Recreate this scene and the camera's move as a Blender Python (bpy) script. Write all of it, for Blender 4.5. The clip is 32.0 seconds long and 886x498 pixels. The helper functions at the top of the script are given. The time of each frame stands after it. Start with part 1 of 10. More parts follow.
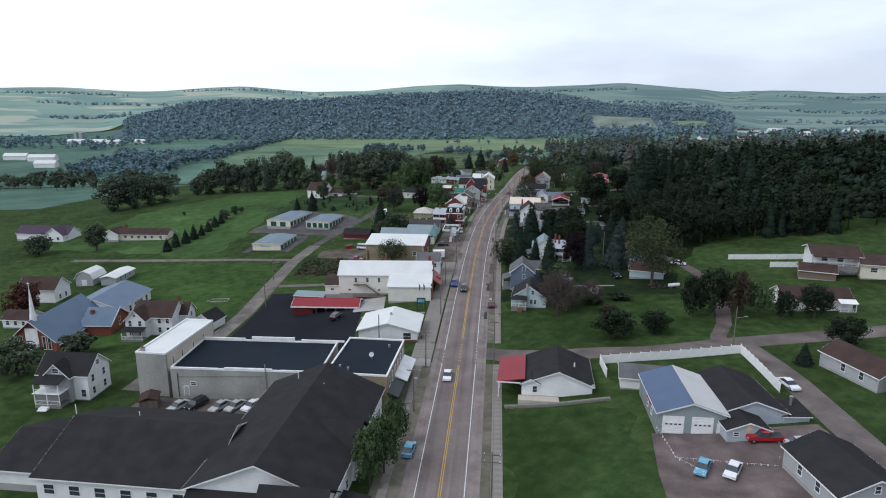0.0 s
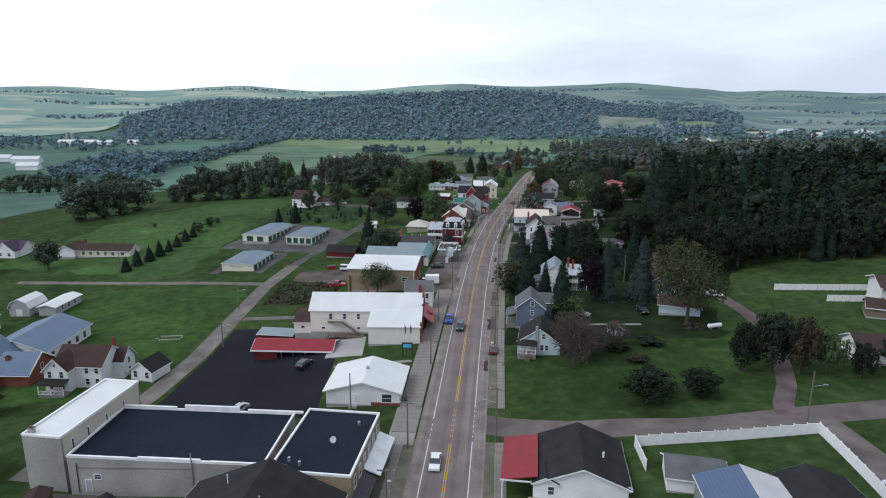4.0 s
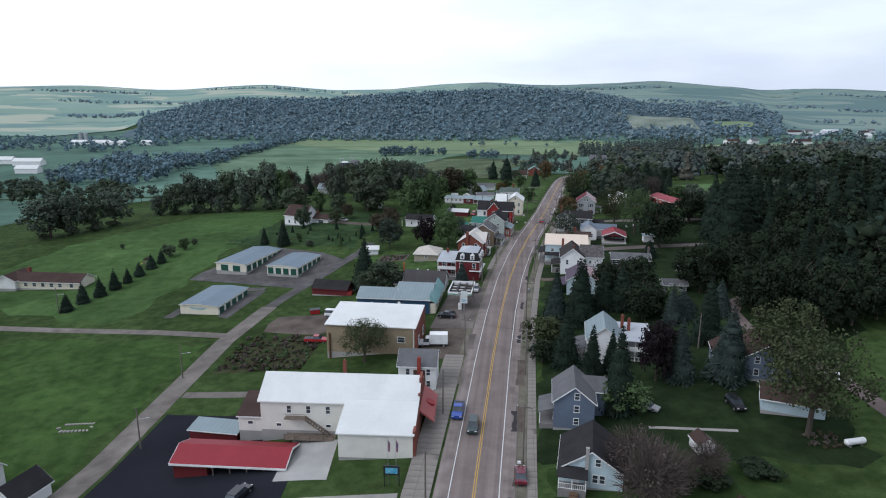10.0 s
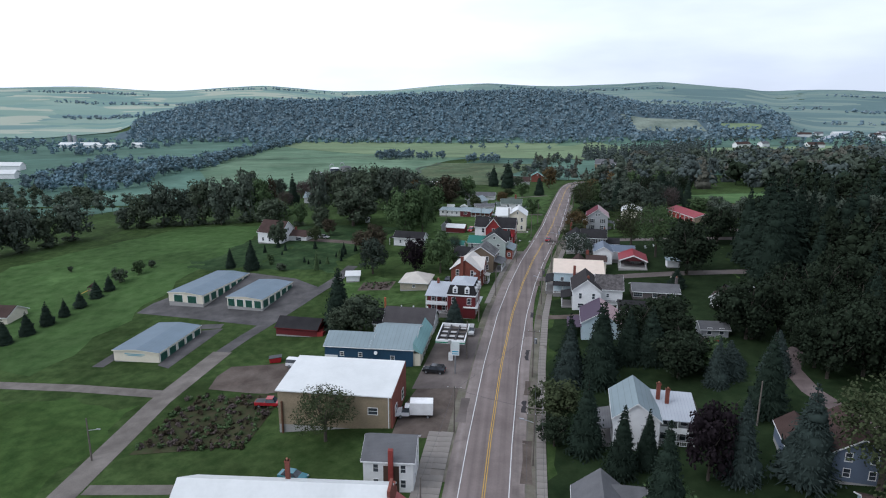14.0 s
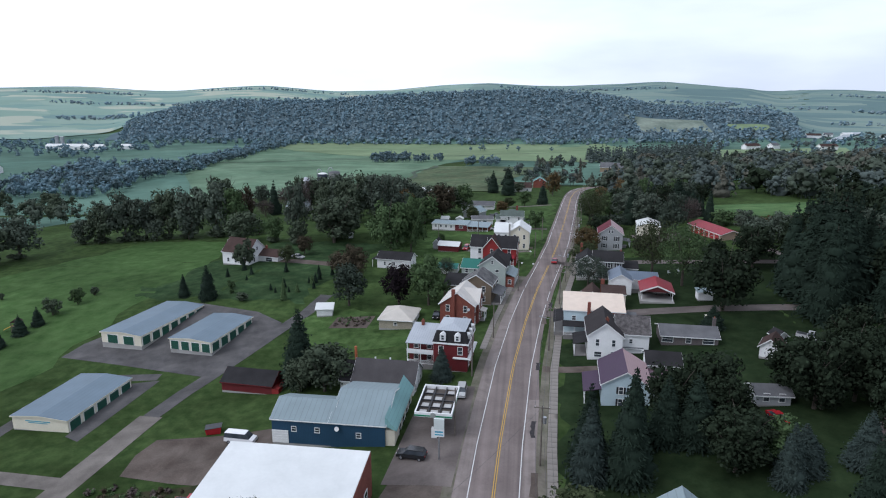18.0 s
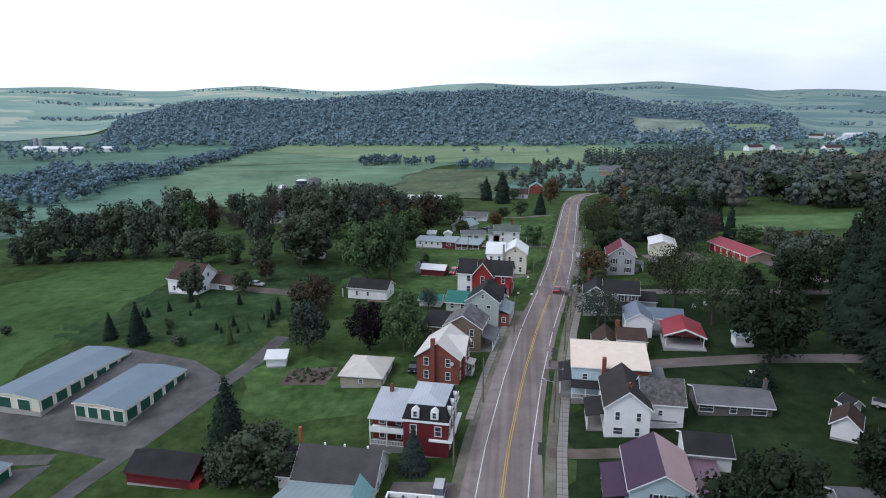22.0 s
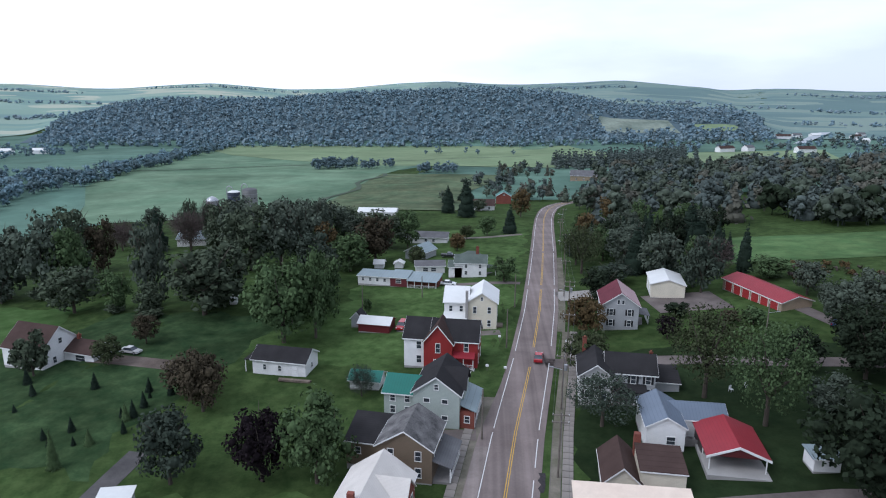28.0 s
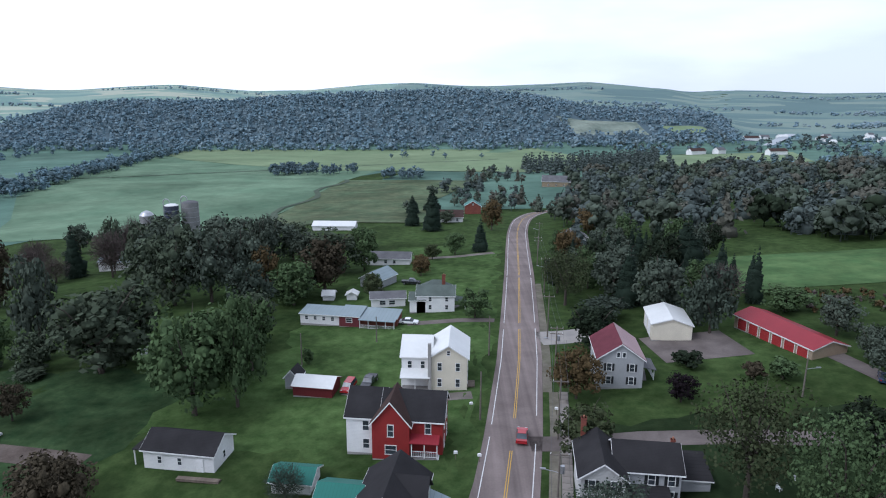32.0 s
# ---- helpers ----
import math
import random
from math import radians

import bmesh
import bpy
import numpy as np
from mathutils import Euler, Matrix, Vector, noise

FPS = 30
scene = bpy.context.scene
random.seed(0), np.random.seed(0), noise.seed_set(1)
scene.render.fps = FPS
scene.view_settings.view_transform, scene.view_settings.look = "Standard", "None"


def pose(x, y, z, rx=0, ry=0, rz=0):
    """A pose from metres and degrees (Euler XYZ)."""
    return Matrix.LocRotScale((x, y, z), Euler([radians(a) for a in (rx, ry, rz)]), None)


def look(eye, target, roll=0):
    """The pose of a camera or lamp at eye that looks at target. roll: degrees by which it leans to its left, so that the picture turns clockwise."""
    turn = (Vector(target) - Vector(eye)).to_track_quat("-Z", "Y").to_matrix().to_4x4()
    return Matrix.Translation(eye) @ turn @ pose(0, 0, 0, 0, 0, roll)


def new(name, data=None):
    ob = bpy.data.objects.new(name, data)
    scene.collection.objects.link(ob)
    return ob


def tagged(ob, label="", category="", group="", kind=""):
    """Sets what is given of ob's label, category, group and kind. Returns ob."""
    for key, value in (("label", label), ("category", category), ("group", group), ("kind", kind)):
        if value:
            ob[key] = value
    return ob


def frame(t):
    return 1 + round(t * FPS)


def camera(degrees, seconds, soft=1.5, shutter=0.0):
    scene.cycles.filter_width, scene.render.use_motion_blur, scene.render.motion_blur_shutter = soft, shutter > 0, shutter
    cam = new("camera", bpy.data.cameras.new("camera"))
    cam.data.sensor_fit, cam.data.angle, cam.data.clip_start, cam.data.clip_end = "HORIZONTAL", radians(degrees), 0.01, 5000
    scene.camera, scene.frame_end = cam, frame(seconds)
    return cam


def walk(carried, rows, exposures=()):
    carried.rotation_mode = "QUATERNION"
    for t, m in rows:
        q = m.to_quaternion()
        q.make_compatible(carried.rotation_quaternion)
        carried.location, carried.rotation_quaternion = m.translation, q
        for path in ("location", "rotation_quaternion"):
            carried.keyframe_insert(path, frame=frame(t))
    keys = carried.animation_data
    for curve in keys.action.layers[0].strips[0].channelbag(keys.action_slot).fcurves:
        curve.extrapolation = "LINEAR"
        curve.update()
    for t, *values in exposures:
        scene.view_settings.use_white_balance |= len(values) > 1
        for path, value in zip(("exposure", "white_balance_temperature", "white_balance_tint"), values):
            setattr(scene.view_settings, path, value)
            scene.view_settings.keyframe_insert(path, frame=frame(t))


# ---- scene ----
cam = camera(69.2, 32.0, 1.1)
PATH = [
    (0, (7.346, -20.227, 56.171), (7.184, -18.289, 55.704), 0.2),
    (0.5, (7.295, -16.182, 56.17), (7.133, -14.244, 55.702), 0.3),
    (1, (7.346, -11.966, 56.167), (7.184, -10.028, 55.699), 0.2),
    (1.5, (7.32, -7.839, 56.163), (7.159, -5.902, 55.694), 0.2),
    (2, (7.277, -3.729, 56.161), (7.116, -1.791, 55.692), 0.2),
    (2.5, (7.23, 0.278, 56.16), (7.07, 2.215, 55.691), 0.2),
    (3, (7.162, 4.182, 56.161), (7.003, 6.119, 55.693), 0.3),
    (3.5, (7.132, 8.17, 56.165), (6.972, 10.108, 55.697), 0.3),
    (5.5, (7.104, 24.238, 56.216), (6.886, 26.17, 55.748), 0.2),
    (6, (6.996, 28.282, 56.223), (6.778, 30.215, 55.756), 0.3),
    (6.5, (6.828, 32.266, 56.233), (6.61, 34.198, 55.766), 0.3),
    (7, (6.75, 36.178, 56.244), (6.528, 38.11, 55.777), 0.3),
    (7.5, (6.646, 40.326, 56.255), (6.419, 42.258, 55.788), 0.3),
    (8, (6.48, 44.515, 56.267), (6.247, 46.445, 55.798), 0.3),
    (8.5, (6.22, 48.654, 56.279), (5.982, 50.583, 55.809), 0.3),
    (9, (6.112, 52.931, 56.29), (5.871, 54.86, 55.82), 0.3),
    (9.5, (5.825, 57.04, 56.302), (5.584, 58.968, 55.831), 0.3),
    (10, (5.674, 61.205, 56.313), (5.432, 63.133, 55.841), 0.2),
    (10.5, (5.529, 65.215, 56.322), (5.286, 67.143, 55.851), 0.2),
    (11, (5.325, 69.254, 56.332), (5.082, 71.183, 55.861), 0.2),
    (11.5, (5.168, 73.43, 56.341), (4.926, 75.358, 55.869), 0.2),
    (12, (4.968, 77.588, 56.352), (4.726, 79.516, 55.88), 0.2),
    (12.5, (4.85, 81.703, 56.365), (4.607, 83.631, 55.893), 0.2),
    (13, (4.77, 85.802, 56.374), (4.526, 87.73, 55.903), 0.2),
    (13.5, (4.683, 89.821, 56.38), (4.438, 91.749, 55.91), 0.2),
    (14, (4.63, 93.815, 56.383), (4.384, 95.744, 55.914), 0.2),
    (14.5, (4.541, 97.758, 56.383), (4.295, 99.687, 55.914), 0.2),
    (16.5, (4.139, 113.828, 56.367), (3.891, 115.757, 55.899), 0.2),
    (17, (4.037, 117.845, 56.363), (3.789, 119.773, 55.895), 0.2),
    (17.5, (3.892, 121.797, 56.356), (3.644, 123.726, 55.887), 0.2),
    (18, (3.759, 125.874, 56.344), (3.511, 127.802, 55.875), 0.2),
    (18.5, (3.669, 129.89, 56.33), (3.421, 131.819, 55.862), 0.2),
    (19, (3.61, 133.689, 56.316), (3.362, 135.618, 55.848), 0.2),
    (19.5, (3.522, 137.689, 56.302), (3.275, 139.618, 55.834), 0.2),
    (20, (3.421, 141.621, 56.29), (3.174, 143.549, 55.822), 0.2),
    (20.5, (3.413, 145.69, 56.277), (3.166, 147.618, 55.809), 0.2),
    (21, (3.248, 149.68, 56.262), (3.001, 151.609, 55.794), 0.2),
    (21.5, (3.048, 153.728, 56.245), (2.801, 155.657, 55.776), 0.2),
    (22, (3.154, 158.005, 56.227), (2.921, 159.935, 55.758), 0.1),
    (22.5, (2.913, 162.145, 56.211), (2.722, 164.079, 55.74), 0.1),
    (23, (2.59, 166.221, 56.191), (2.406, 168.155, 55.719), 0.1),
    (23.5, (2.477, 170.363, 56.171), (2.294, 172.298, 55.698), 0.1),
    (24, (2.378, 174.475, 56.155), (2.195, 176.41, 55.682), 0.1),
    (24.5, (2.272, 178.587, 56.142), (2.09, 180.522, 55.669), 0.1),
    (25, (2.315, 182.799, 56.132), (2.132, 184.733, 55.658), 0.2),
    (25.5, (2.343, 186.964, 56.128), (2.159, 188.898, 55.653), 0.2),
    (27.5, (2.391, 202.841, 56.121), (2.264, 204.78, 55.647), 0.3),
    (28, (2.338, 206.701, 56.122), (2.212, 208.641, 55.649), 0.3),
    (28.5, (2.389, 210.533, 56.125), (2.262, 212.473, 55.653), 0.3),
    (29, (2.474, 214.525, 56.128), (2.349, 216.465, 55.657), 0.3),
    (29.5, (2.475, 218.423, 56.13), (2.377, 220.364, 55.659), 0.4),
    (30, (2.517, 222.315, 56.128), (2.441, 224.258, 55.657), 0.3),
    (30.5, (2.626, 226.177, 56.125), (2.564, 228.12, 55.656), 0.3),
    (31, (2.721, 229.97, 56.122), (2.674, 231.914, 55.652), 0.3),
    (31.5, (2.722, 233.714, 56.12), (2.69, 235.658, 55.651), 0.3),
    (32, (2.796, 237.496, 56.12), (2.766, 239.441, 55.652), 0.3),
]
walk(cam, [(t, look(eye, target, roll)) for t, eye, target, roll in PATH], ((0, 0.12, 5800, 12), (11, 0.15, 5740, 13), (19, 0.24, 5670, 14), (25, 0.28, 5600, 15), (32, 0.35, 5540, 16)))

# ---- exposure and light ----
world = bpy.data.worlds.new("overcast_sky")
scene.world = world
world.use_nodes = True
wn, wl = world.node_tree.nodes, world.node_tree.links
wn.clear()
w_out = wn.new("ShaderNodeOutputWorld")
w_bg = wn.new("ShaderNodeBackground")
sky = wn.new("ShaderNodeTexSky")
sky.sky_type = "NISHITA"
sky.sun_disc = False
sky.sun_elevation, sky.sun_rotation = radians(38), radians(250)
w_co = wn.new("ShaderNodeTexCoord")
w_map = wn.new("ShaderNodeMapping")
w_map.inputs["Scale"].default_value = (1.0, 1.0, 4.2)
w_noise = wn.new("ShaderNodeTexNoise")
w_noise.inputs["Scale"].default_value, w_noise.inputs["Detail"].default_value = 1.9, 6.0
w_noise.inputs["Roughness"].default_value = 0.48
w_ramp = wn.new("ShaderNodeValToRGB")
w_ramp.color_ramp.elements[0].position, w_ramp.color_ramp.elements[0].color = 0.28, (6.9, 7.3, 7.8, 1)
w_ramp.color_ramp.elements[1].position, w_ramp.color_ramp.elements[1].color = 0.74, (12.0, 12.2, 12.4, 1)
# the cloud cover thickens towards the east
w_sep = wn.new("ShaderNodeSeparateXYZ")
w_thick = wn.new("ShaderNodeMath")
w_thick.operation = "MULTIPLY_ADD"
w_thick.inputs[1].default_value = -0.43
w_mix = wn.new("ShaderNodeMix")
w_mix.data_type = "RGBA"
w_mix.inputs[0].default_value = 0.9
wl.new(w_co.outputs["Generated"], w_map.inputs[0])
wl.new(w_map.outputs[0], w_noise.inputs["Vector"])
wl.new(w_co.outputs["Generated"], w_sep.inputs[0])
wl.new(w_sep.outputs["X"], w_thick.inputs[0])
wl.new(w_noise.outputs["Fac"], w_thick.inputs[2])
wl.new(w_thick.outputs[0], w_ramp.inputs[0])
wl.new(sky.outputs[0], w_mix.inputs[6])
wl.new(w_ramp.outputs[0], w_mix.inputs[7])
wl.new(w_mix.outputs[2], w_bg.inputs["Color"])
w_bg.inputs["Strength"].default_value = 0.1
wl.new(w_bg.outputs[0], w_out.inputs["Surface"])
sun = new("sun", bpy.data.lights.new("sun", "SUN"))
sun.data.energy, sun.data.angle, sun.data.color = 1.15, radians(25), (1.0, 0.96, 0.9)
sun.matrix_world = look((-60, -40, 80), (0, 0, 0))
scene.view_settings.exposure = 0.0

# ---- materials ----
MATS = {}


def mat(name, c1, c2=None, rough=0.8, scale=0.6, fine=9.0, bump=0.15, metal=0.0, pattern="", psize=0.2, island=0.0, spec=0.3, patch=0.0, psc=0.02, streak=0.0):
    """A surface of two tones with broad stains and fine grain; pattern adds boards, courses, tiles or seams as relief."""
    if name in MATS:
        return MATS[name]
    m = bpy.data.materials.new(name)
    MATS[name] = m
    m.use_nodes = True
    n, l = m.node_tree.nodes, m.node_tree.links
    b = n["Principled BSDF"]
    b.inputs["Roughness"].default_value, b.inputs["Metallic"].default_value = rough, metal
    b.inputs["Specular IOR Level"].default_value = spec
    c2 = c2 or tuple(v * 0.8 for v in c1)
    co = n.new("ShaderNodeTexCoord")
    big, small = n.new("ShaderNodeTexNoise"), n.new("ShaderNodeTexNoise")
    for k, s, d in ((big, scale, 4), (small, fine, 3)):
        k.inputs["Scale"].default_value, k.inputs["Detail"].default_value = s, d
        l.new(co.outputs["Object"], k.inputs["Vector"])
    add = n.new("ShaderNodeMath")
    add.operation = "MULTIPLY_ADD"
    add.inputs[1].default_value = 0.35
    l.new(small.outputs["Fac"], add.inputs[0])
    l.new(big.outputs["Fac"], add.inputs[2])
    ramp = n.new("ShaderNodeValToRGB")
    ramp.color_ramp.elements[0].position, ramp.color_ramp.elements[1].position = 0.42, 0.9
    ramp.color_ramp.elements[0].color, ramp.color_ramp.elements[1].color = (*c1, 1), (*c2, 1)
    l.new(add.outputs[0], ramp.inputs[0])
    colour, height = ramp.outputs[0], small.outputs["Fac"]
    if pattern in ("boards", "courses", "seams"):
        sep = n.new("ShaderNodeSeparateXYZ")
        l.new(co.outputs["Object"], sep.inputs[0])
        src = sep.outputs["Z"]
        if pattern == "seams":
            src = sep.outputs["X"]
        div = n.new("ShaderNodeMath")
        div.operation = "DIVIDE"
        div.inputs[1].default_value = psize
        l.new(src, div.inputs[0])
        fr = n.new("ShaderNodeMath")
        fr.operation = "FRACT"
        l.new(div.outputs[0], fr.inputs[0])
        edge = n.new("ShaderNodeMapRange")
        edge.inputs[1].default_value, edge.inputs[2].default_value = 0.0, 0.16
        l.new(fr.outputs[0], edge.inputs[0])
        mul = n.new("ShaderNodeMix")
        mul.data_type, mul.blend_type = "RGBA", "MULTIPLY"
        mul.inputs[0].default_value = 0.28
        l.new(colour, mul.inputs[6])
        l.new(edge.outputs[0], mul.inputs[7])
        colour, height = mul.outputs[2], edge.outputs[0]
    if pattern == "brick":
        bt = n.new("ShaderNodeTexBrick")
        bt.inputs["Scale"].default_value = 1.0
        bt.inputs["Brick Width"].default_value, bt.inputs["Row Height"].default_value = psize * 2.2, psize
        bt.inputs["Mortar Size"].default_value = psize * 0.12
        bt.inputs["Color1"].default_value, bt.inputs["Color2"].default_value = (1, 1, 1, 1), (0.72, 0.72, 0.72, 1)
        bt.inputs["Mortar"].default_value = (0.62, 0.62, 0.62, 1)
        mp = n.new("ShaderNodeVectorMath")
        mp.operation = "DOT_PRODUCT"
        cmb, sep = n.new("ShaderNodeCombineXYZ"), n.new("ShaderNodeSeparateXYZ")
        ad = n.new("ShaderNodeMath")
        l.new(co.outputs["Object"], sep.inputs[0])
        l.new(sep.outputs["X"], ad.inputs[0])
        l.new(sep.outputs["Y"], ad.inputs[1])
        l.new(ad.outputs[0], cmb.inputs["X"])
        l.new(sep.outputs["Z"], cmb.inputs["Y"])
        l.new(cmb.outputs[0], bt.inputs["Vector"])
        mul = n.new("ShaderNodeMix")
        mul.data_type, mul.blend_type = "RGBA", "MULTIPLY"
        mul.inputs[0].default_value = 0.8
        l.new(colour, mul.inputs[6])
        l.new(bt.outputs["Color"], mul.inputs[7])
        colour, height = mul.outputs[2], bt.outputs["Color"]
    if patch:
        pn, mr = n.new("ShaderNodeTexNoise"), n.new("ShaderNodeMapRange")
        pn.inputs["Scale"].default_value, pn.inputs["Detail"].default_value, pn.inputs["Roughness"].default_value = psc, 6.0, 0.62
        pn.inputs["Distortion"].default_value = 0.6
        l.new(co.outputs["Object"], pn.inputs["Vector"])
        mr.inputs[1].default_value, mr.inputs[2].default_value = 0.3, 0.7
        mr.inputs[3].default_value, mr.inputs[4].default_value = 1 - patch, 1 + patch
        l.new(pn.outputs["Fac"], mr.inputs[0])
        mul = n.new("ShaderNodeMix")
        mul.data_type, mul.blend_type = "RGBA", "MULTIPLY"
        mul.inputs[0].default_value = 1.0
        l.new(colour, mul.inputs[6])
        l.new(mr.outputs[0], mul.inputs[7])
        colour = mul.outputs[2]
    if patch and psc < 0.1:
        pn, mr = n.new("ShaderNodeTexNoise"), n.new("ShaderNodeMapRange")
        pn.inputs["Scale"].default_value, pn.inputs["Detail"].default_value, pn.inputs["Roughness"].default_value = psc * 7, 4.0, 0.6
        l.new(co.outputs["Object"], pn.inputs["Vector"])
        mr.inputs[1].default_value, mr.inputs[2].default_value = 0.32, 0.68
        mr.inputs[3].default_value, mr.inputs[4].default_value = 1 - patch * 0.4, 1 + patch * 0.4
        l.new(pn.outputs["Fac"], mr.inputs[0])
        mul = n.new("ShaderNodeMix")
        mul.data_type, mul.blend_type = "RGBA", "MULTIPLY"
        mul.inputs[0].default_value = 1.0
        l.new(colour, mul.inputs[6])
        l.new(mr.outputs[0], mul.inputs[7])
        colour = mul.outputs[2]
    if streak:
        mp, pn, mr = n.new("ShaderNodeMapping"), n.new("ShaderNodeTexNoise"), n.new("ShaderNodeMapRange")
        mp.inputs["Scale"].default_value = (0.9, 0.012, 0.1)
        pn.inputs["Scale"].default_value, pn.inputs["Detail"].default_value = 1.0, 4.0
        l.new(co.outputs["Object"], mp.inputs[0])
        l.new(mp.outputs[0], pn.inputs["Vector"])
        mr.inputs[1].default_value, mr.inputs[2].default_value = 0.3, 0.7
        mr.inputs[3].default_value, mr.inputs[4].default_value = 1 - streak, 1 + streak
        l.new(pn.outputs["Fac"], mr.inputs[0])
        mul = n.new("ShaderNodeMix")
        mul.data_type, mul.blend_type = "RGBA", "MULTIPLY"
        mul.inputs[0].default_value = 1.0
        l.new(colour, mul.inputs[6])
        l.new(mr.outputs[0], mul.inputs[7])
        colour = mul.outputs[2]
    if island:
        geo, oi = n.new("ShaderNodeNewGeometry"), n.new("ShaderNodeObjectInfo")
        ad = n.new("ShaderNodeMath")
        ad.operation = "ADD"
        l.new(geo.outputs["Random Per Island"], ad.inputs[0])
        l.new(oi.outputs["Random"], ad.inputs[1])
        mr = n.new("ShaderNodeMapRange")
        mr.inputs[2].default_value = 2.0
        mr.inputs[3].default_value, mr.inputs[4].default_value = 1 - island, 1 + island
        l.new(ad.outputs[0], mr.inputs[0])
        mul = n.new("ShaderNodeMix")
        mul.data_type, mul.blend_type = "RGBA", "MULTIPLY"
        mul.inputs[0].default_value = 1.0
        l.new(colour, mul.inputs[6])
        l.new(mr.outputs[0], mul.inputs[7])
        colour = mul.outputs[2]
    l.new(colour, b.inputs["Base Color"])
    if bump:
        bp = n.new("ShaderNodeBump")
        bp.inputs["Strength"].default_value, bp.inputs["Distance"].default_value = bump, 0.03
        l.new(height, bp.inputs["Height"])
        l.new(bp.outputs[0], b.inputs["Normal"])
    return m


def siding(name, c, p=0.2):
    return mat(name, c, tuple(v * 0.86 for v in c), 0.6, 0.5, 5, 0.3, pattern="boards", psize=p)


def shingle(name, c):
    return mat(name, c, tuple(v * 1.5 for v in c), 0.9, 0.35, 14, 0.4, pattern="courses", psize=0.11, spec=0.06)


def metal_roof(name, c, p=0.45):
    return mat(name, c, tuple(v * 0.85 for v in c), 0.5, 0.3, 4, 0.3, pattern="seams", psize=p, spec=0.22)


GLASS = mat("window_glass", (0.02, 0.025, 0.03), (0.05, 0.06, 0.07), 0.12, 0.8, 2, 0.02, spec=0.6)
WHITE = mat("white_paint", (0.78, 0.78, 0.76), (0.62, 0.62, 0.6), 0.55, 0.7, 8, 0.08)
CONC = mat("concrete", (0.34, 0.33, 0.31), (0.24, 0.235, 0.22), 0.9, 0.25, 6, 0.25)
DARKWOOD = mat("weathered_wood", (0.09, 0.07, 0.055), (0.16, 0.13, 0.1), 0.85, 1.5, 12, 0.3)
BRICK = mat("red_brick", (0.24, 0.075, 0.05), (0.17, 0.055, 0.04), 0.85, 0.6, 7, 0.35, pattern="brick", psize=0.075)
STEEL = mat("galvanised_steel", (0.42, 0.43, 0.44), (0.3, 0.31, 0.32), 0.4, 1.2, 9, 0.1, 0.7)
BLACKP = mat("black_paint", (0.015, 0.015, 0.017), (0.03, 0.03, 0.032), 0.45, 2, 9, 0.05)
RUBBER = mat("rubber", (0.012, 0.012, 0.013), (0.02, 0.02, 0.02), 0.85, 3, 12, 0.1)


# ---- geometry helpers ----
class Geo:
    def __init__(self):
        self.v, self.f = [], []

    def add(self, verts, faces):
        k = len(self.v)
        self.v += [tuple(p) for p in verts]
        self.f += [tuple(i + k for i in f) for f in faces]
        return self

    def box(self, x0, x1, y0, y1, z0, z1):
        return self.add([(x0, y0, z0), (x1, y0, z0), (x1, y1, z0), (x0, y1, z0), (x0, y0, z1), (x1, y0, z1), (x1, y1, z1), (x0, y1, z1)],
                        [(0, 3, 2, 1), (4, 5, 6, 7), (0, 1, 5, 4), (1, 2, 6, 5), (2, 3, 7, 6), (3, 0, 4, 7)])

    def prism(self, poly, y0, y1, swap=False):
        """A polygon in x, z pushed from y0 to y1 (swap: in y, z pushed along x)."""
        n = len(poly)
        pts = [(a, y0, b) for a, b in poly] + [(a, y1, b) for a, b in poly]
        if swap:
            pts = [(q, p, r) for p, q, r in pts]
        sides = [(i, (i + 1) % n, n + (i + 1) % n, n + i) for i in range(n)]
        return self.add(pts, [tuple(range(n))[::-1], tuple(range(n, 2 * n))] + sides)

    def tube(self, a, b, r0, r1=None, n=8):
        a, b = Vector(a), Vector(b)
        r1 = r0 if r1 is None else r1
        q = (b - a).to_track_quat("Z", "Y")
        ring = [q @ Vector((math.cos(i * math.tau / n), math.sin(i * math.tau / n), 0)) for i in range(n)]
        pts = [a + r0 * c for c in ring] + [b + r1 * c for c in ring]
        return self.add(pts, [(i, (i + 1) % n, n + (i + 1) % n, n + i) for i in range(n)] + [tuple(range(n))[::-1], tuple(range(n, 2 * n))])

    def mesh(self, name):
        me = bpy.data.meshes.new(name)
        me.from_pydata(self.v, [], self.f)
        me.update()
        bm = bmesh.new()
        bm.from_mesh(me)
        bmesh.ops.recalc_face_normals(bm, faces=bm.faces)
        bm.to_mesh(me)
        bm.free()
        return me


def part(name, geo, material, parent, label="", m=None):
    me = geo if isinstance(geo, bpy.types.Mesh) else geo.mesh(name)
    if not me.materials:
        me.materials.append(material)
    ob = new(name, me)
    ob.parent = parent
    if m is not None:
        ob.matrix_basis = m
    return tagged(ob, label)


def thing(name, label, category, m, group="", kind=""):
    ob = new(name)
    ob.empty_display_size = 0.3
    ob.matrix_basis = m
    return tagged(ob, label, category, group, kind)


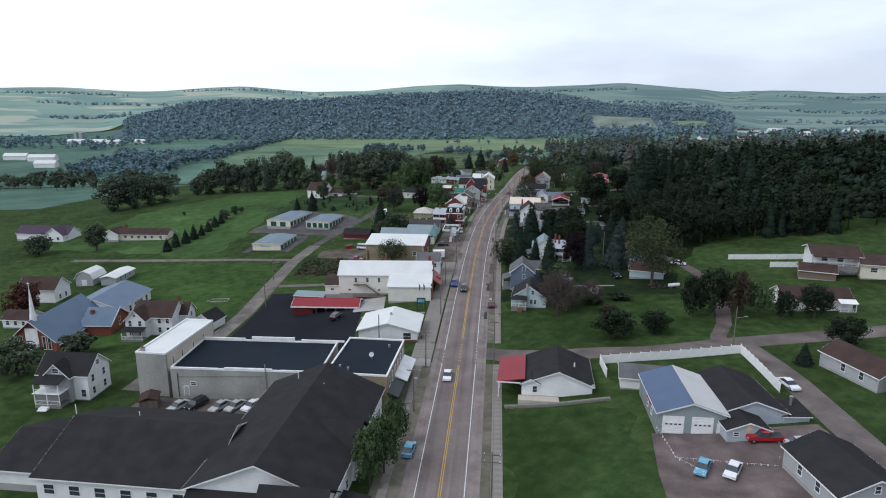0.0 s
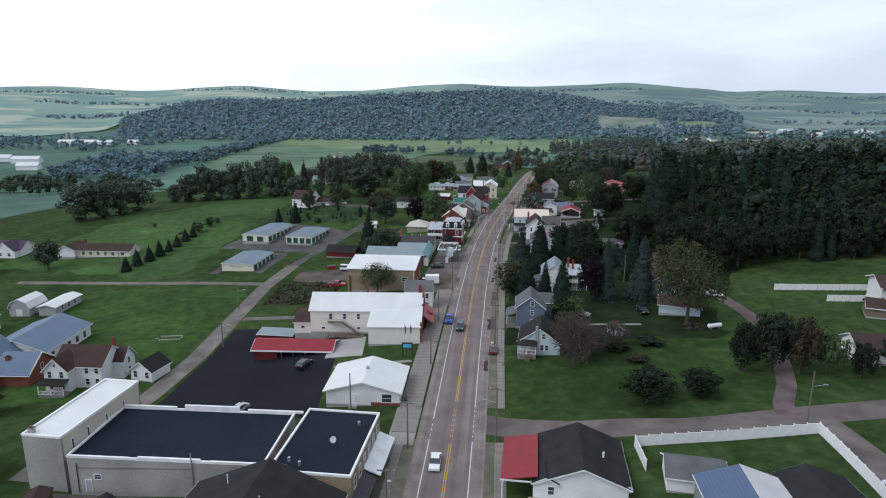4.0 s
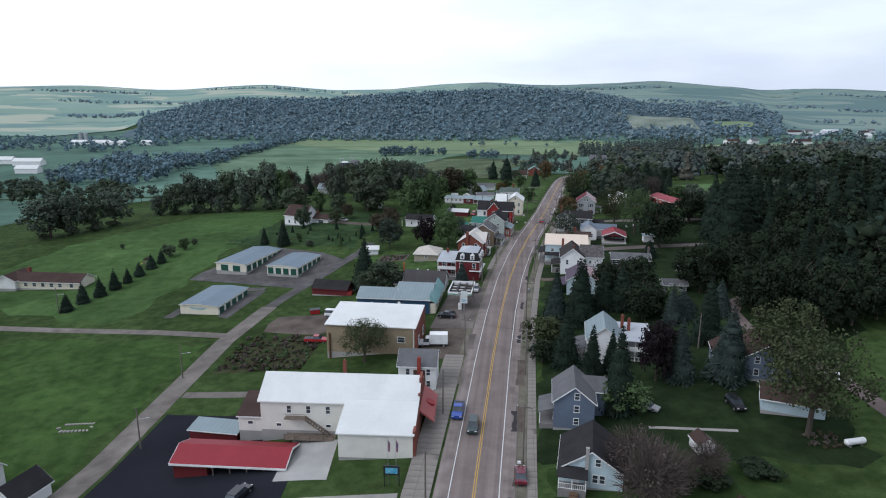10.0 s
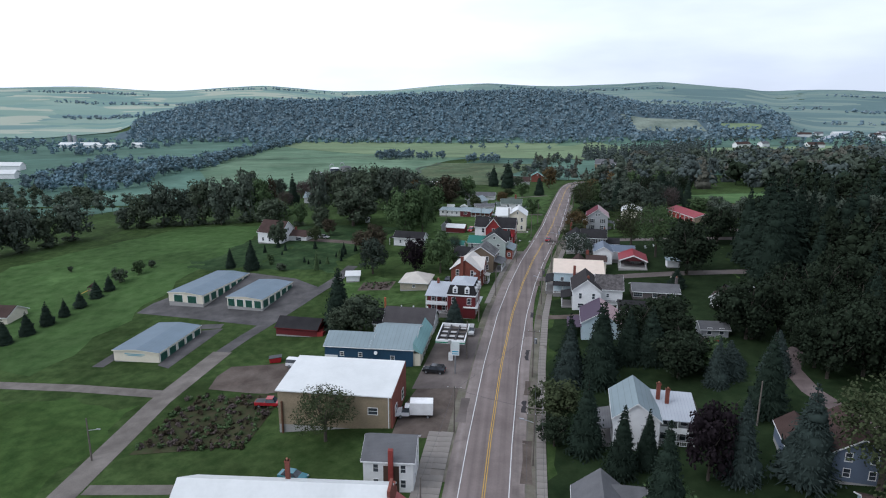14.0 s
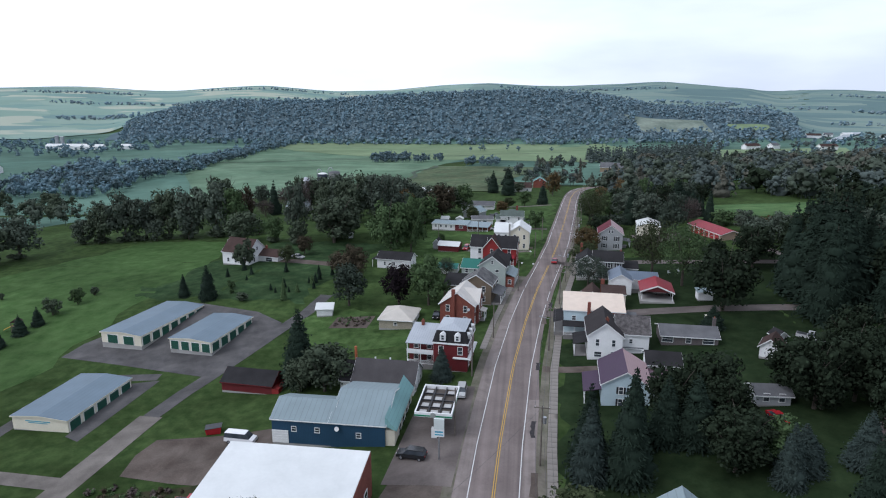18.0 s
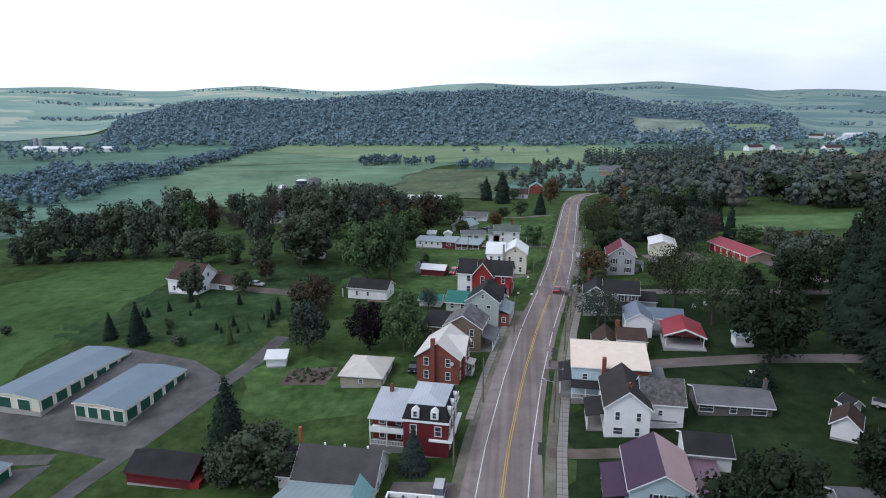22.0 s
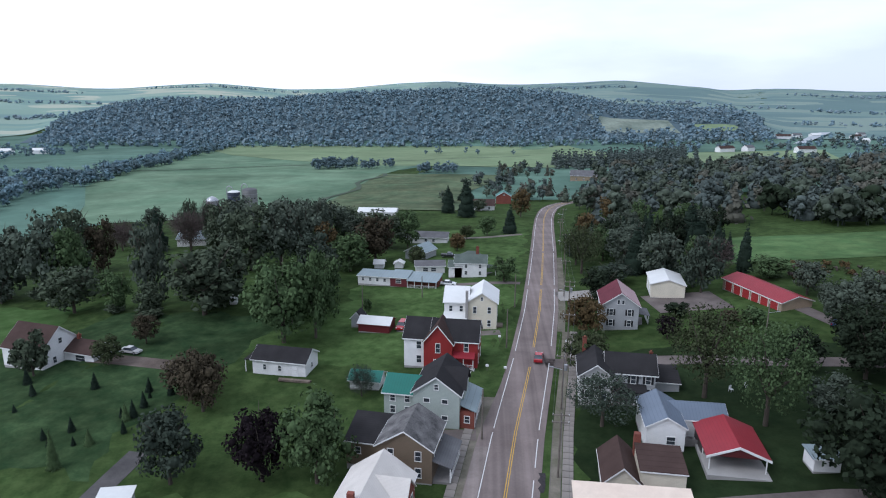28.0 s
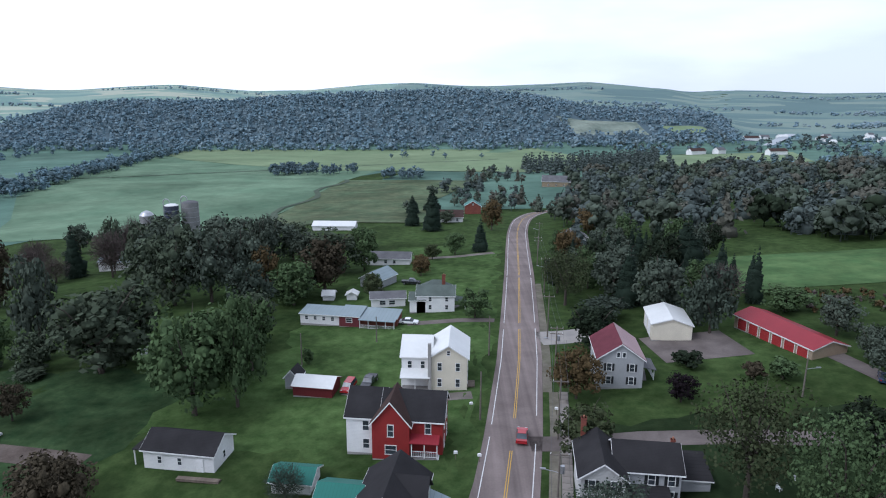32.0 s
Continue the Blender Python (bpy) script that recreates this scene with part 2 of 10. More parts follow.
def fast_mesh(name, verts, faces, material, round_off=False):
    """A mesh of triangles or quads from arrays."""
    me = bpy.data.meshes.new(name)
    verts, faces = np.asarray(verts, np.float32), np.asarray(faces, np.int32)
    k = faces.shape[1]
    me.vertices.add(len(verts))
    me.vertices.foreach_set("co", verts.ravel())
    me.loops.add(faces.size)
    me.loops.foreach_set("vertex_index", faces.ravel())
    me.polygons.add(len(faces))
    me.polygons.foreach_set("loop_start", np.arange(0, faces.size, k, dtype=np.int32))
    if round_off:
        me.polygons.foreach_set("use_smooth", np.ones(len(faces), bool))
    me.update(calc_edges=True)
    me.materials.append(material)
    return me


SHARED = {}


def shared(key, make):
    if key not in SHARED:
        SHARED[key] = make()
    return SHARED[key]


# ---- the lie of the land ----
def lerp(k, v):
    if v <= k[0][0]:
        return k[0][1]
    for (a, p), (b, q) in zip(k, k[1:]):
        if v <= b:
            return p + (q - p) * (v - a) / (b - a)
    return k[-1][1]


def smooth(a, b, v):
    u = min(max((v - a) / (b - a), 0), 1)
    return u * u * (3 - 2 * u)


ROADZ = ((-60, -1.2), (116, -0.8), (190, 0.4), (265, 2.0), (300, 3.2), (330, 3.8), (380, 3.4), (430, 1.5), (500, -3), (620, -10), (900, -20), (1250, -29), (5000, -29))
ROADX = ((-60, 0), (150, 0.0), (190, 0.3), (220, 1.0), (250, 2.5), (275, 4.8), (300, 8.0), (330, 12.7), (360, 16.6), (400, 20.6), (440, 24.4), (480, 27.9), (520, 31.7), (545, 35.0), (567, 39.0), (585, 45.0), (598, 52.0), (612, 66.0))
LEFT = ((0, 0), (9, 0), (25, -1.2), (50, -4.6), (90, -6.2), (150, -9), (250, -14), (450, -22), (900, -26), (5000, -26))
LEFT2 = ((0, 0), (9, 0), (25, -1.0), (50, -2.0), (90, -2.2), (150, -7), (250, -13), (450, -20), (900, -24), (5000, -24))
RIGHT = ((0, 0), (10, 0), (30, 1.8), (45, 2.8), (60, 4.2), (100, 6.5), (200, 12), (400, 20), (5000, 26))
def ground(x, y):
    u = x - lerp(ROADX, min(y, 612))
    z = lerp(ROADZ, y)
    if u < 0:
        w = max(smooth(240, 300, y), 1 - smooth(100, 132, y))
        s = lerp(LEFT, -u) * (1 - w) + lerp(LEFT2, -u) * w
        s *= 1 - 0.8 * smooth(450, 800, y)
    else:
        s = lerp(RIGHT, u) * (1 - 0.3 * smooth(500, 1000, y)) + 1.2 * smooth(14, 34, u) * (1 - smooth(98, 128, y))
    return z + s


CREST = ((-1040, 0), (-961, 22), (-869, 45), (-780, 62), (-693, 66), (-495, 65), (-304, 79), (-145, 84), (0, 87), (136, 78), (223, 61), (273, 47), (443, 34), (537, 32), (598, 10), (640, 0))
UPLANDS = ((-3200, 88), (-2637, 86), (-2097, 70), (-1503, 94), (-1068, 72), (-772, 72), (-451, 98), (-199, 113), (201, 99), (501, 105), (706, 117), (1140, 91), (1328, 58), (1423, 80), (1698, 78), (1830, 66), (2600, 78), (4000, 70))


def land(x, y):
    """The height of the ground anywhere: the town on its slope, the valley, the wooded ridge and the far uplands."""
    z = ground(x, min(y, 4900.0))
    if y > 1000:
        fall = smooth(1180, 1620, y) * (1 - 0.75 * smooth(1700, 2300, y))
        z += lerp(CREST, x * 1650 / max(y, 1300.0)) * fall
        k = smooth(1500, 3700, y)
        z = z * (1 - k) + k * (lerp(UPLANDS, x * 3800 / y) + 5 * math.sin(x * 0.006 + y * 0.003))
        if x < -900:
            z += 14 * smooth(-900, -1800, x) * smooth(1200, 2200, y) * (1 - smooth(2600, 3500, y))
    if x > 60:
        z += 5 * smooth(90, 260, x) * smooth(420, 300, y) * smooth(120, 200, y)
    return z


def lines(stops):
    out = []
    for a, b, s in stops:
        out += list(np.arange(a, b, s))
    return out + [stops[-1][1]]


GX = lines(((-4800, -1500, 150), (-1500, -400, 50), (-400, -120, 10), (-120, 120, 2.5), (120, 300, 8), (300, 1200, 45), (1200, 4800, 150)))
GY = lines(((-900, -60, 60), (-60, 40, 8), (40, 500, 2.5), (500, 900, 12), (900, 2200, 30), (2200, 4850, 100)))
GZ = np.array([[land(x, y) for x in GX] for y in GY])
GXA, GYA = np.array(GX), np.array(GY)


def top(x, y):
    """The height of the ground sheet itself at a place."""
    i = min(max(int(np.searchsorted(GXA, x)) - 1, 0), len(GX) - 2)
    j = min(max(int(np.searchsorted(GYA, y)) - 1, 0), len(GY) - 2)
    u, v = (x - GX[i]) / (GX[i + 1] - GX[i]), (y - GY[j]) / (GY[j + 1] - GY[j])
    a, b, c, d = GZ[j, i], GZ[j, i + 1], GZ[j + 1, i], GZ[j + 1, i + 1]
    return float(a + (b - a) * u + (c - a) * v if u + v < 1 else d + (c - d) * (1 - u) + (b - d) * (1 - v))


GRASS = mat("grass", (0.0205, 0.038, 0.0115), (0.046, 0.070, 0.0235), 0.95, 0.45, 2.6, 0.6, spec=0.02, patch=0.38, psc=0.04)
nx, ny = len(GX), len(GY)
gv = np.stack([np.tile(GXA, ny), np.repeat(GYA, nx), GZ.ravel()], 1)
idx = np.arange(nx * ny).reshape(ny, nx)
a, b, c, d = idx[:-1, :-1].ravel(), idx[:-1, 1:].ravel(), idx[1:, :-1].ravel(), idx[1:, 1:].ravel()
tagged(new("ground", fast_mesh("ground", gv, np.concatenate([np.stack([a, b, c], 1), np.stack([b, d, c], 1)]), GRASS)),
       "rolling green grass land with fields falling into a valley", "ground", kind="structure")


def sheet(name, label, category, material, left, right, lift, step=2.0, kind="structure", thick=0.0):
    """A strip of ground cover between two lines of x, y points, draped over the land."""
    verts, faces = [], []
    n = max(2, int(max(math.hypot(right[0][0] - left[0][0], right[0][1] - left[0][1]), 1) / step) + 1)
    rows = []
    for k in range(len(left) - 1):
        (ax, ay), (bx, by), (cx, cy), (dx, dy) = left[k], left[k + 1], right[k], right[k + 1]
        m = max(1, int(math.hypot(bx - ax, by - ay) / step))
        rows += [((ax + (bx - ax) * i / m, ay + (by - ay) * i / m), (cx + (dx - cx) * i / m, cy + (dy - cy) * i / m)) for i in range(m)]
    rows.append((left[-1], right[-1]))
    for (ax, ay), (bx, by) in rows:
        for i in range(n + 1):
            x, y = ax + (bx - ax) * i / n, ay + (by - ay) * i / n
            verts.append((x, y, top(x, y) + lift))
    for j in range(len(rows) - 1):
        for i in range(n):
            k = j * (n + 1) + i
            faces.append((k, k + 1, k + n + 2, k + n + 1))
    if thick:
        edge = [i for i in range(n + 1)] + [j * (n + 1) + n for j in range(1, len(rows))]
        edge += [(len(rows) - 1) * (n + 1) + i for i in range(n - 1, -1, -1)] + [j * (n + 1) for j in range(len(rows) - 2, 0, -1)]
        base = len(verts)
        verts += [(verts[e][0], verts[e][1], verts[e][2] - thick) for e in edge]
        for q in range(len(edge)):
            r = (q + 1) % len(edge)
            faces.append((edge[r], edge[q], base + q, base + r))
    return tagged(new(name, fast_mesh(name, verts, faces, material)), label, category, kind=kind)


# ---- houses ----
def body(parent, x, y, w, d, z0, ze, rise, axis, wall, roof, ov=0.4, trim=WHITE, th=0.14, foot=1.6, wall_name="wall", wl="", rl=""):
    """One block of a house: walls, roof and trim. axis: "x" ridge across the front, "y" gable to the front, "h" hipped, "flat", "s" lean-to that falls to the front."""
    x0, x1, y0, y1 = x - w / 2, x + w / 2, y - d / 2, y + d / 2
    part("foundation", Geo().box(x0 + 0.02, x1 - 0.02, y0 + 0.02, y1 - 0.02, z0 - foot, z0 + 0.25), CONC, parent)
    g, r, t = Geo(), Geo(), Geo()
    zb = z0 + 0.2
    if axis == "x":
        g.prism([(y0, zb), (y1, zb), (y1, ze), (y, ze + rise), (y0, ze)], x0, x1, True)
        k = rise / (d / 2)
        r.prism([(y0 - ov, ze - ov * k), (y, ze + rise), (y1 + ov, ze - ov * k), (y1 + ov, ze - ov * k + th), (y, ze + rise + th), (y0 - ov, ze - ov * k + th)], x0 - ov, x1 + ov, True)
        for e in (x0 - ov - 0.03, x1 + ov):
            t.prism([(y0 - ov, ze - ov * k - 0.1), (y, ze + rise - 0.1), (y1 + ov, ze - ov * k - 0.1), (y1 + ov, ze - ov * k + th - 0.02), (y, ze + rise + th - 0.02), (y0 - ov, ze - ov * k + th - 0.02)], e, e + 0.03, True)
        t.box(x0 - ov, x1 + ov, y0 - ov - 0.04, y0 - ov, ze - ov * k - 0.06, ze - ov * k + th - 0.02)
    elif axis == "y":
        g.prism([(x0, zb), (x1, zb), (x1, ze), (x, ze + rise), (x0, ze)], y0, y1)
        k = rise / (w / 2)
        r.prism([(x0 - ov, ze - ov * k), (x, ze + rise), (x1 + ov, ze - ov * k), (x1 + ov, ze - ov * k + th), (x, ze + rise + th), (x0 - ov, ze - ov * k + th)], y0 - ov, y1 + ov)
        for e in (y0 - ov - 0.03, y1 + ov):
            t.prism([(x0 - ov, ze - ov * k - 0.1), (x, ze + rise - 0.1), (x1 + ov, ze - ov * k - 0.1), (x1 + ov, ze - ov * k + th - 0.02), (x, ze + rise + th - 0.02), (x0 - ov, ze - ov * k + th - 0.02)], e, e + 0.03)
        for e in (x0 - ov - 0.04, x1 + ov):
            t.box(e, e + 0.04, y0 - ov, y1 + ov, ze - ov * k - 0.06, ze - ov * k + th - 0.02)
    elif axis == "h":
        g.box(x0, x1, y0, y1, zb, ze)
        i = min(w, d) / 2 * 0.98 + ov
        a0, a1, b0, b1 = x0 - ov, x1 + ov, y0 - ov, y1 + ov
        k = rise * ov / (i - ov)
        lo, hi = ze - k, ze + rise
        if w >= d:
            p, q = (a0 + i, y, hi), (a1 - i, y, hi)
        else:
            p, q = (x, b0 + i, hi), (x, b1 - i, hi)
        base = [(a0, b0, lo), (a1, b0, lo), (a1, b1, lo), (a0, b1, lo)]
        up = [(u, v, s + th) for u, v, s in base]
        if w >= d:
            f = [(4, 5, 9, 8), (5, 6, 9), (6, 7, 8, 9), (7, 4, 8)]
        else:
            f = [(4, 5, 8), (5, 6, 9, 8), (6, 7, 9), (7, 4, 8, 9)]
        r.add(base + up + [p, q], f + [(0, 3, 2, 1), (0, 1, 5, 4), (1, 2, 6, 5), (2, 3, 7, 6), (3, 0, 4, 7)])
        t.box(a0, a1, b0 - 0.04, b0, lo - 0.06, lo + th - 0.02).box(a1, a1 + 0.04, b0, b1, lo - 0.06, lo + th - 0.02).box(a0 - 0.04, a0, b0, b1, lo - 0.06, lo + th - 0.02)
    elif axis == "s":
        g.prism([(y0, zb), (y1, zb), (y1, ze + rise), (y0, ze)], x0, x1, True)
        k = rise / d
        r.prism([(y0 - ov, ze - ov * k), (y1 + ov * 0.2, ze + rise), (y1 + ov * 0.2, ze + rise + th), (y0 - ov, ze - ov * k + th)], x0 - ov, x1 + ov, True)
        t.box(x0 - ov, x1 + ov, y0 - ov - 0.04, y0 - ov, ze - ov * k - 0.06, ze - ov * k + th - 0.02)
    else:
        g.box(x0, x1, y0, y1, zb, ze)
        r.box(x0 + 0.25, x1 - 0.25, y0 + 0.25, y1 - 0.25, ze, ze + 0.06)
        for q in ((x0 - 0.05, x1 + 0.05, y0 - 0.05, y0 + 0.25), (x0 - 0.05, x1 + 0.05, y1 - 0.25, y1 + 0.05), (x0 - 0.05, x0 + 0.25, y0 + 0.25, y1 - 0.25), (x1 - 0.25, x1 + 0.05, y0 + 0.25, y1 - 0.25)):
            t.box(*q, ze, ze + 0.35)
    part(wall_name, g, wall, parent, wl)
    part("roof", r, roof, parent, rl)
    part("trim", t, trim, parent)
    return x0, x1, y0, y1


def win_mesh(w, h, mullion):
    def make():
        f, p = Geo(), Geo()
        t = 0.09
        f.box(-w / 2 - t, w / 2 + t, -0.05, 0.04, h / 2, h / 2 + t).box(-w / 2 - t - 0.04, w / 2 + t + 0.04, -0.09, 0.04, -h / 2 - t, -h / 2)
        f.box(-w / 2 - t, -w / 2, -0.05, 0.04, -h / 2, h / 2).box(w / 2, w / 2 + t, -0.05, 0.04, -h / 2, h / 2)
        if mullion:
            f.box(-w / 2, w / 2, -0.04, 0.03, -0.03, 0.03)
        p.box(-w / 2, w / 2, -0.02, 0.02, -h / 2, h / 2)
        return f.mesh("window"), p.mesh("pane")
    return shared(("win", w, h, mullion), make)


def face_pose(box, face, u, z):
    x0, x1, y0, y1 = box
    if face == "f":
        return pose((x0 + x1) / 2 + u, y0 - 0.02, z)
    if face == "b":
        return pose((x0 + x1) / 2 + u, y1 + 0.02, z, 0, 0, 180)
    if face == "r":
        return pose(x1 + 0.02, (y0 + y1) / 2 + u, z, 0, 0, 90)
    return pose(x0 - 0.02, (y0 + y1) / 2 + u, z, 0, 0, -90)


def window(parent, box, face, u, z, w=0.9, h=1.5, trim=WHITE, shutters=None, mullion=True):
    fm, pm = win_mesh(w, h, mullion)
    key = ("winmat", w, h, mullion, trim.name)
    if key not in SHARED:
        SHARED[key] = fm.copy()
        SHARED[key].materials.append(trim)
    m = face_pose(box, face, u, z)
    ob = part("window", SHARED[key], trim, parent, m=m)
    part("pane", pm, GLASS, ob)
    if shutters:
        sm = shared(("shut", w, h, shutters.name), lambda: Geo().box(-w * 0.25, w * 0.25, -0.04, 0.02, -h / 2, h / 2).mesh("shutter"))
        for s in (-1, 1):
            part("shutter", sm, shutters, ob, m=pose(s * (w * 0.75 + 0.1), 0, 0))
    return ob


def windows(parent, box, face, us, zs, w=0.9, h=1.5, **k):
    for z in zs:
        for u in us:
            window(parent, box, face, u, z, w, h, **k)


def door_mesh(w, h):
    """A door leaf with rails pressed into it: boards from foot to head in one piece."""
    n = max(3, int(h / 0.42))
    prof = [(0.02, 0.0)]
    for i in range(n):
        a, b = h * i / n, h * (i + 1) / n
        prof += [(-0.03, a), (-0.03, a + 0.03), (-0.06, a + 0.05), (-0.06, b - 0.04), (-0.03, b - 0.02)]
    prof += [(-0.03, h), (0.02, h)]
    return Geo().prism(prof, -w / 2, w / 2, True).mesh("door")


def door(parent, box, face, u, z0, w=0.95, h=2.1, material=None, name="door", label=""):
    material = material or WHITE
    key = ("door", round(w, 2), h, material.name)
    if key not in SHARED:
        SHARED[key] = door_mesh(w, h)
        SHARED[key].materials.append(material)
    ob = part(name, SHARED[key], material, parent, label, face_pose(box, face, u, z0))
    part("door_frame", shared(("frame", round(w, 2), h), lambda: Geo().prism([(-w / 2 - 0.1, 0), (-w / 2, 0), (-w / 2, h), (w / 2, h), (w / 2, 0), (w / 2 + 0.1, 0), (w / 2 + 0.1, h + 0.1), (-w / 2 - 0.1, h + 0.1)], -0.07, 0.02).mesh("door_frame")), WHITE, ob)
    if w < 1.4:
        part("door_handle", shared("knob", lambda: Geo().tube((0, -0.02, 0), (0, -0.12, 0), 0.035).mesh("door_handle")), STEEL, ob, m=pose(w / 2 - 0.1, -0.04, 1.0))
    return ob


def chimney(parent, x, y, z0, z1, s=0.6, material=None):
    g = Geo().box(x - s / 2, x + s / 2, y - s / 2, y + s / 2, z0, z1).box(x - s / 2 - 0.06, x + s / 2 + 0.06, y - s / 2 - 0.06, y + s / 2 + 0.06, z1 - 0.2, z1)
    part("chimney", g, material or BRICK, parent)
    part("flue", Geo().tube((x, y, z1 - 0.05), (x, y, z1 + 0.3), 0.14), mat("clay_flue", (0.3, 0.13, 0.08), None, 0.8, 2, 9, 0.1), parent)


def porch(parent, x0, x1, y0, y1, zf, zr, roof, rise=0.5, side="f", posts=3, trim=WHITE, rail=True):
    """A porch with deck, posts, railing and a lean-to roof that falls to its side."""
    part("deck", Geo().box(x0, x1, y0, y1, zf - 1.6, zf), mat("grey_deck", (0.2, 0.19, 0.18), None, 0.8, 2, 9, 0.2), parent)
    g = Geo()
    if side == "f":
        g.prism([(y0 - 0.25, zr), (y1, zr + rise), (y1, zr + rise + 0.12), (y0 - 0.25, zr + 0.12)], x0 - 0.2, x1 + 0.2, True)
    else:
        a, b = (x1, x0) if side == "r" else (x0, x1)
        e = 0.25 if side == "r" else -0.25
        g.prism([(a + e, zr), (b, zr + rise), (b, zr + rise + 0.12), (a + e, zr + 0.12)], y0 - 0.2, y1 + 0.2)
    part("porch_roof", g, roof, parent)
    spots = []
    for i in range(posts):
        f = i / max(posts - 1, 1)
        if side == "f":
            spots.append((x0 + 0.1 + f * (x1 - x0 - 0.2), y0 + 0.1))
        else:
            spots.append((x1 - 0.1 if side == "r" else x0 + 0.1, y0 + 0.1 + f * (y1 - y0 - 0.2)))
    for px, py in spots:
        part("post", Geo().box(px - 0.07, px + 0.07, py - 0.07, py + 0.07, zf, zr + 0.05), trim, parent)
    if rail:
        for (ax, ay), (bx, by) in zip(spots, spots[1:]):
            g = Geo()
            for z in (0.15, 0.9):
                if side == "f":
                    g.box(ax, bx, ay - 0.03, ay + 0.03, zf + z, zf + z + 0.06)
                else:
                    g.box(ax - 0.03, ax + 0.03, ay, by, zf + z, zf + z + 0.06)
            n = max(2, int(math.hypot(bx - ax, by - ay) / 0.25))
            for i in range(1, n):
                qx, qy = ax + (bx - ax) * i / n, ay + (by - ay) * i / n
                g.box(qx - 0.02, qx + 0.02, qy - 0.02, qy + 0.02, zf + 0.15, zf + 0.9)
            part("railing", g, trim, parent)


def site(name, label, category, x, y, rot=0.0, z=None, group=""):
    z = top(x, y) if z is None else z
    return thing(name, label, category, pose(x, y, z, 0, 0, rot), group)


# paints and roofs
W_SIDE = siding("white_siding", (0.74, 0.74, 0.72))
CREAM = siding("cream_siding", (0.68, 0.63, 0.5))
OFFWHITE = siding("off_white_siding", (0.7, 0.68, 0.61))
GREY_S = siding("grey_siding", (0.36, 0.37, 0.37))
SLATE_S = siding("slate_blue_siding", (0.12, 0.15, 0.2))
SAGE = siding("sage_siding", (0.38, 0.43, 0.39))
PALEBLUE = siding("pale_blue_siding", (0.45, 0.55, 0.58))
BLUE_W = mat("blue_metal_wall", (0.024, 0.065, 0.115), (0.017, 0.05, 0.09), 0.6, 0.3, 5, 0.3, pattern="seams", psize=0.3)
RED_W = siding("red_siding", (0.25, 0.026, 0.024), 0.15)
DKRED = siding("dark_red_siding", (0.12, 0.016, 0.018), 0.15)
BROWN_S = siding("brown_siding", (0.17, 0.13, 0.09))
TAN = mat("tan_brick", (0.33, 0.26, 0.17), (0.25, 0.2, 0.13), 0.85, 0.5, 6, 0.2, pattern="brick", psize=0.1)
STUCCO = mat("weathered_stucco", (0.36, 0.36, 0.33), (0.2, 0.2, 0.185), 0.92, 0.12, 2.5, 0.3)
R_BLACK = shingle("black_shingles", (0.022, 0.0212, 0.0218))
R_GREY = shingle("grey_shingles", (0.09, 0.09, 0.092))
R_BROWN = shingle("brown_shingles", (0.045, 0.03, 0.026))
R_MAROON = shingle("maroon_shingles", (0.09, 0.028, 0.035))
R_WHITE = mat("white_metal_roof", (0.6, 0.605, 0.58), (0.52, 0.53, 0.505), 0.5, 0.12, 2, 0.05, spec=0.22, patch=0.06, psc=0.2)
R_PGREY = metal_roof("pale_grey_metal_roof", (0.36, 0.38, 0.4), 0.5)
R_RED = metal_roof("red_metal_roof", (0.23, 0.022, 0.03))
R_BLUE = metal_roof("blue_grey_metal_roof", (0.12, 0.165, 0.2), 0.9)
R_STEEL = metal_roof("pale_steel_roof", (0.205, 0.255, 0.265), 0.9)
R_TEAL = metal_roof("green_metal_roof", (0.02, 0.13, 0.1))
R_PURPLE = metal_roof("purple_metal_roof", (0.04, 0.017, 0.042))
R_CREAM = mat("cream_roof", (0.62, 0.52, 0.42), (0.55, 0.45, 0.36), 0.6, 0.3, 4, 0.1, spec=0.2, patch=0.08, psc=0.3)
R_RUBBER = mat("black_roof_membrane", (0.008, 0.013, 0.02), (0.016, 0.022, 0.03), 0.6, 0.08, 1.5, 0.1, spec=0.03)
GREEN_D = mat("green_roller_door", (0.015, 0.075, 0.05), None, 0.5, 0.8, 6, 0.3, pattern="courses", psize=0.15)
BLACK_SH = siding("black_shutter", (0.02, 0.022, 0.024), 0.06)


def simple_house(name, label, category, x, y, w, d, rot, h, rise, axis, wall, roof, front=(), right=(), left=(), rows=None, z=None, chim=None, doors=(), shutters=None, ww=0.9, wh=1.4, ov=0.4, group=""):
    """A one-block building; front, right and left give the window places along those walls, rows their heights."""
    s = site(name, label, category, x, y, rot, z, group)
    b = body(s, 0, 0, w, d, 0, h, rise, axis, wall, roof, ov)
    rows = rows or ([1.7, 4.4] if h > 5 else [1.6])
    for f, us in (("f", front), ("r", right), ("l", left)):
        windows(s, b, f, us, rows, ww, wh, shutters=shutters)
    if axis == "y" and rise > 2:
        window(s, b, "f", 0, h + rise * 0.35, 0.7, 1.0)
    for f, u in doors:
        door(s, b, f, u, 0.2)
    if chim:
        chimney(s, chim[0], chim[1], h * 0.8, h + rise + chim[2])
    return s, b


# ---- trees ----
def leafmat(name, c, vary=0.3, light=1.7):
    return mat(name, c, tuple(v * light for v in c), 0.9, 0.25, 3, 0.0, island=vary, spec=0.03)


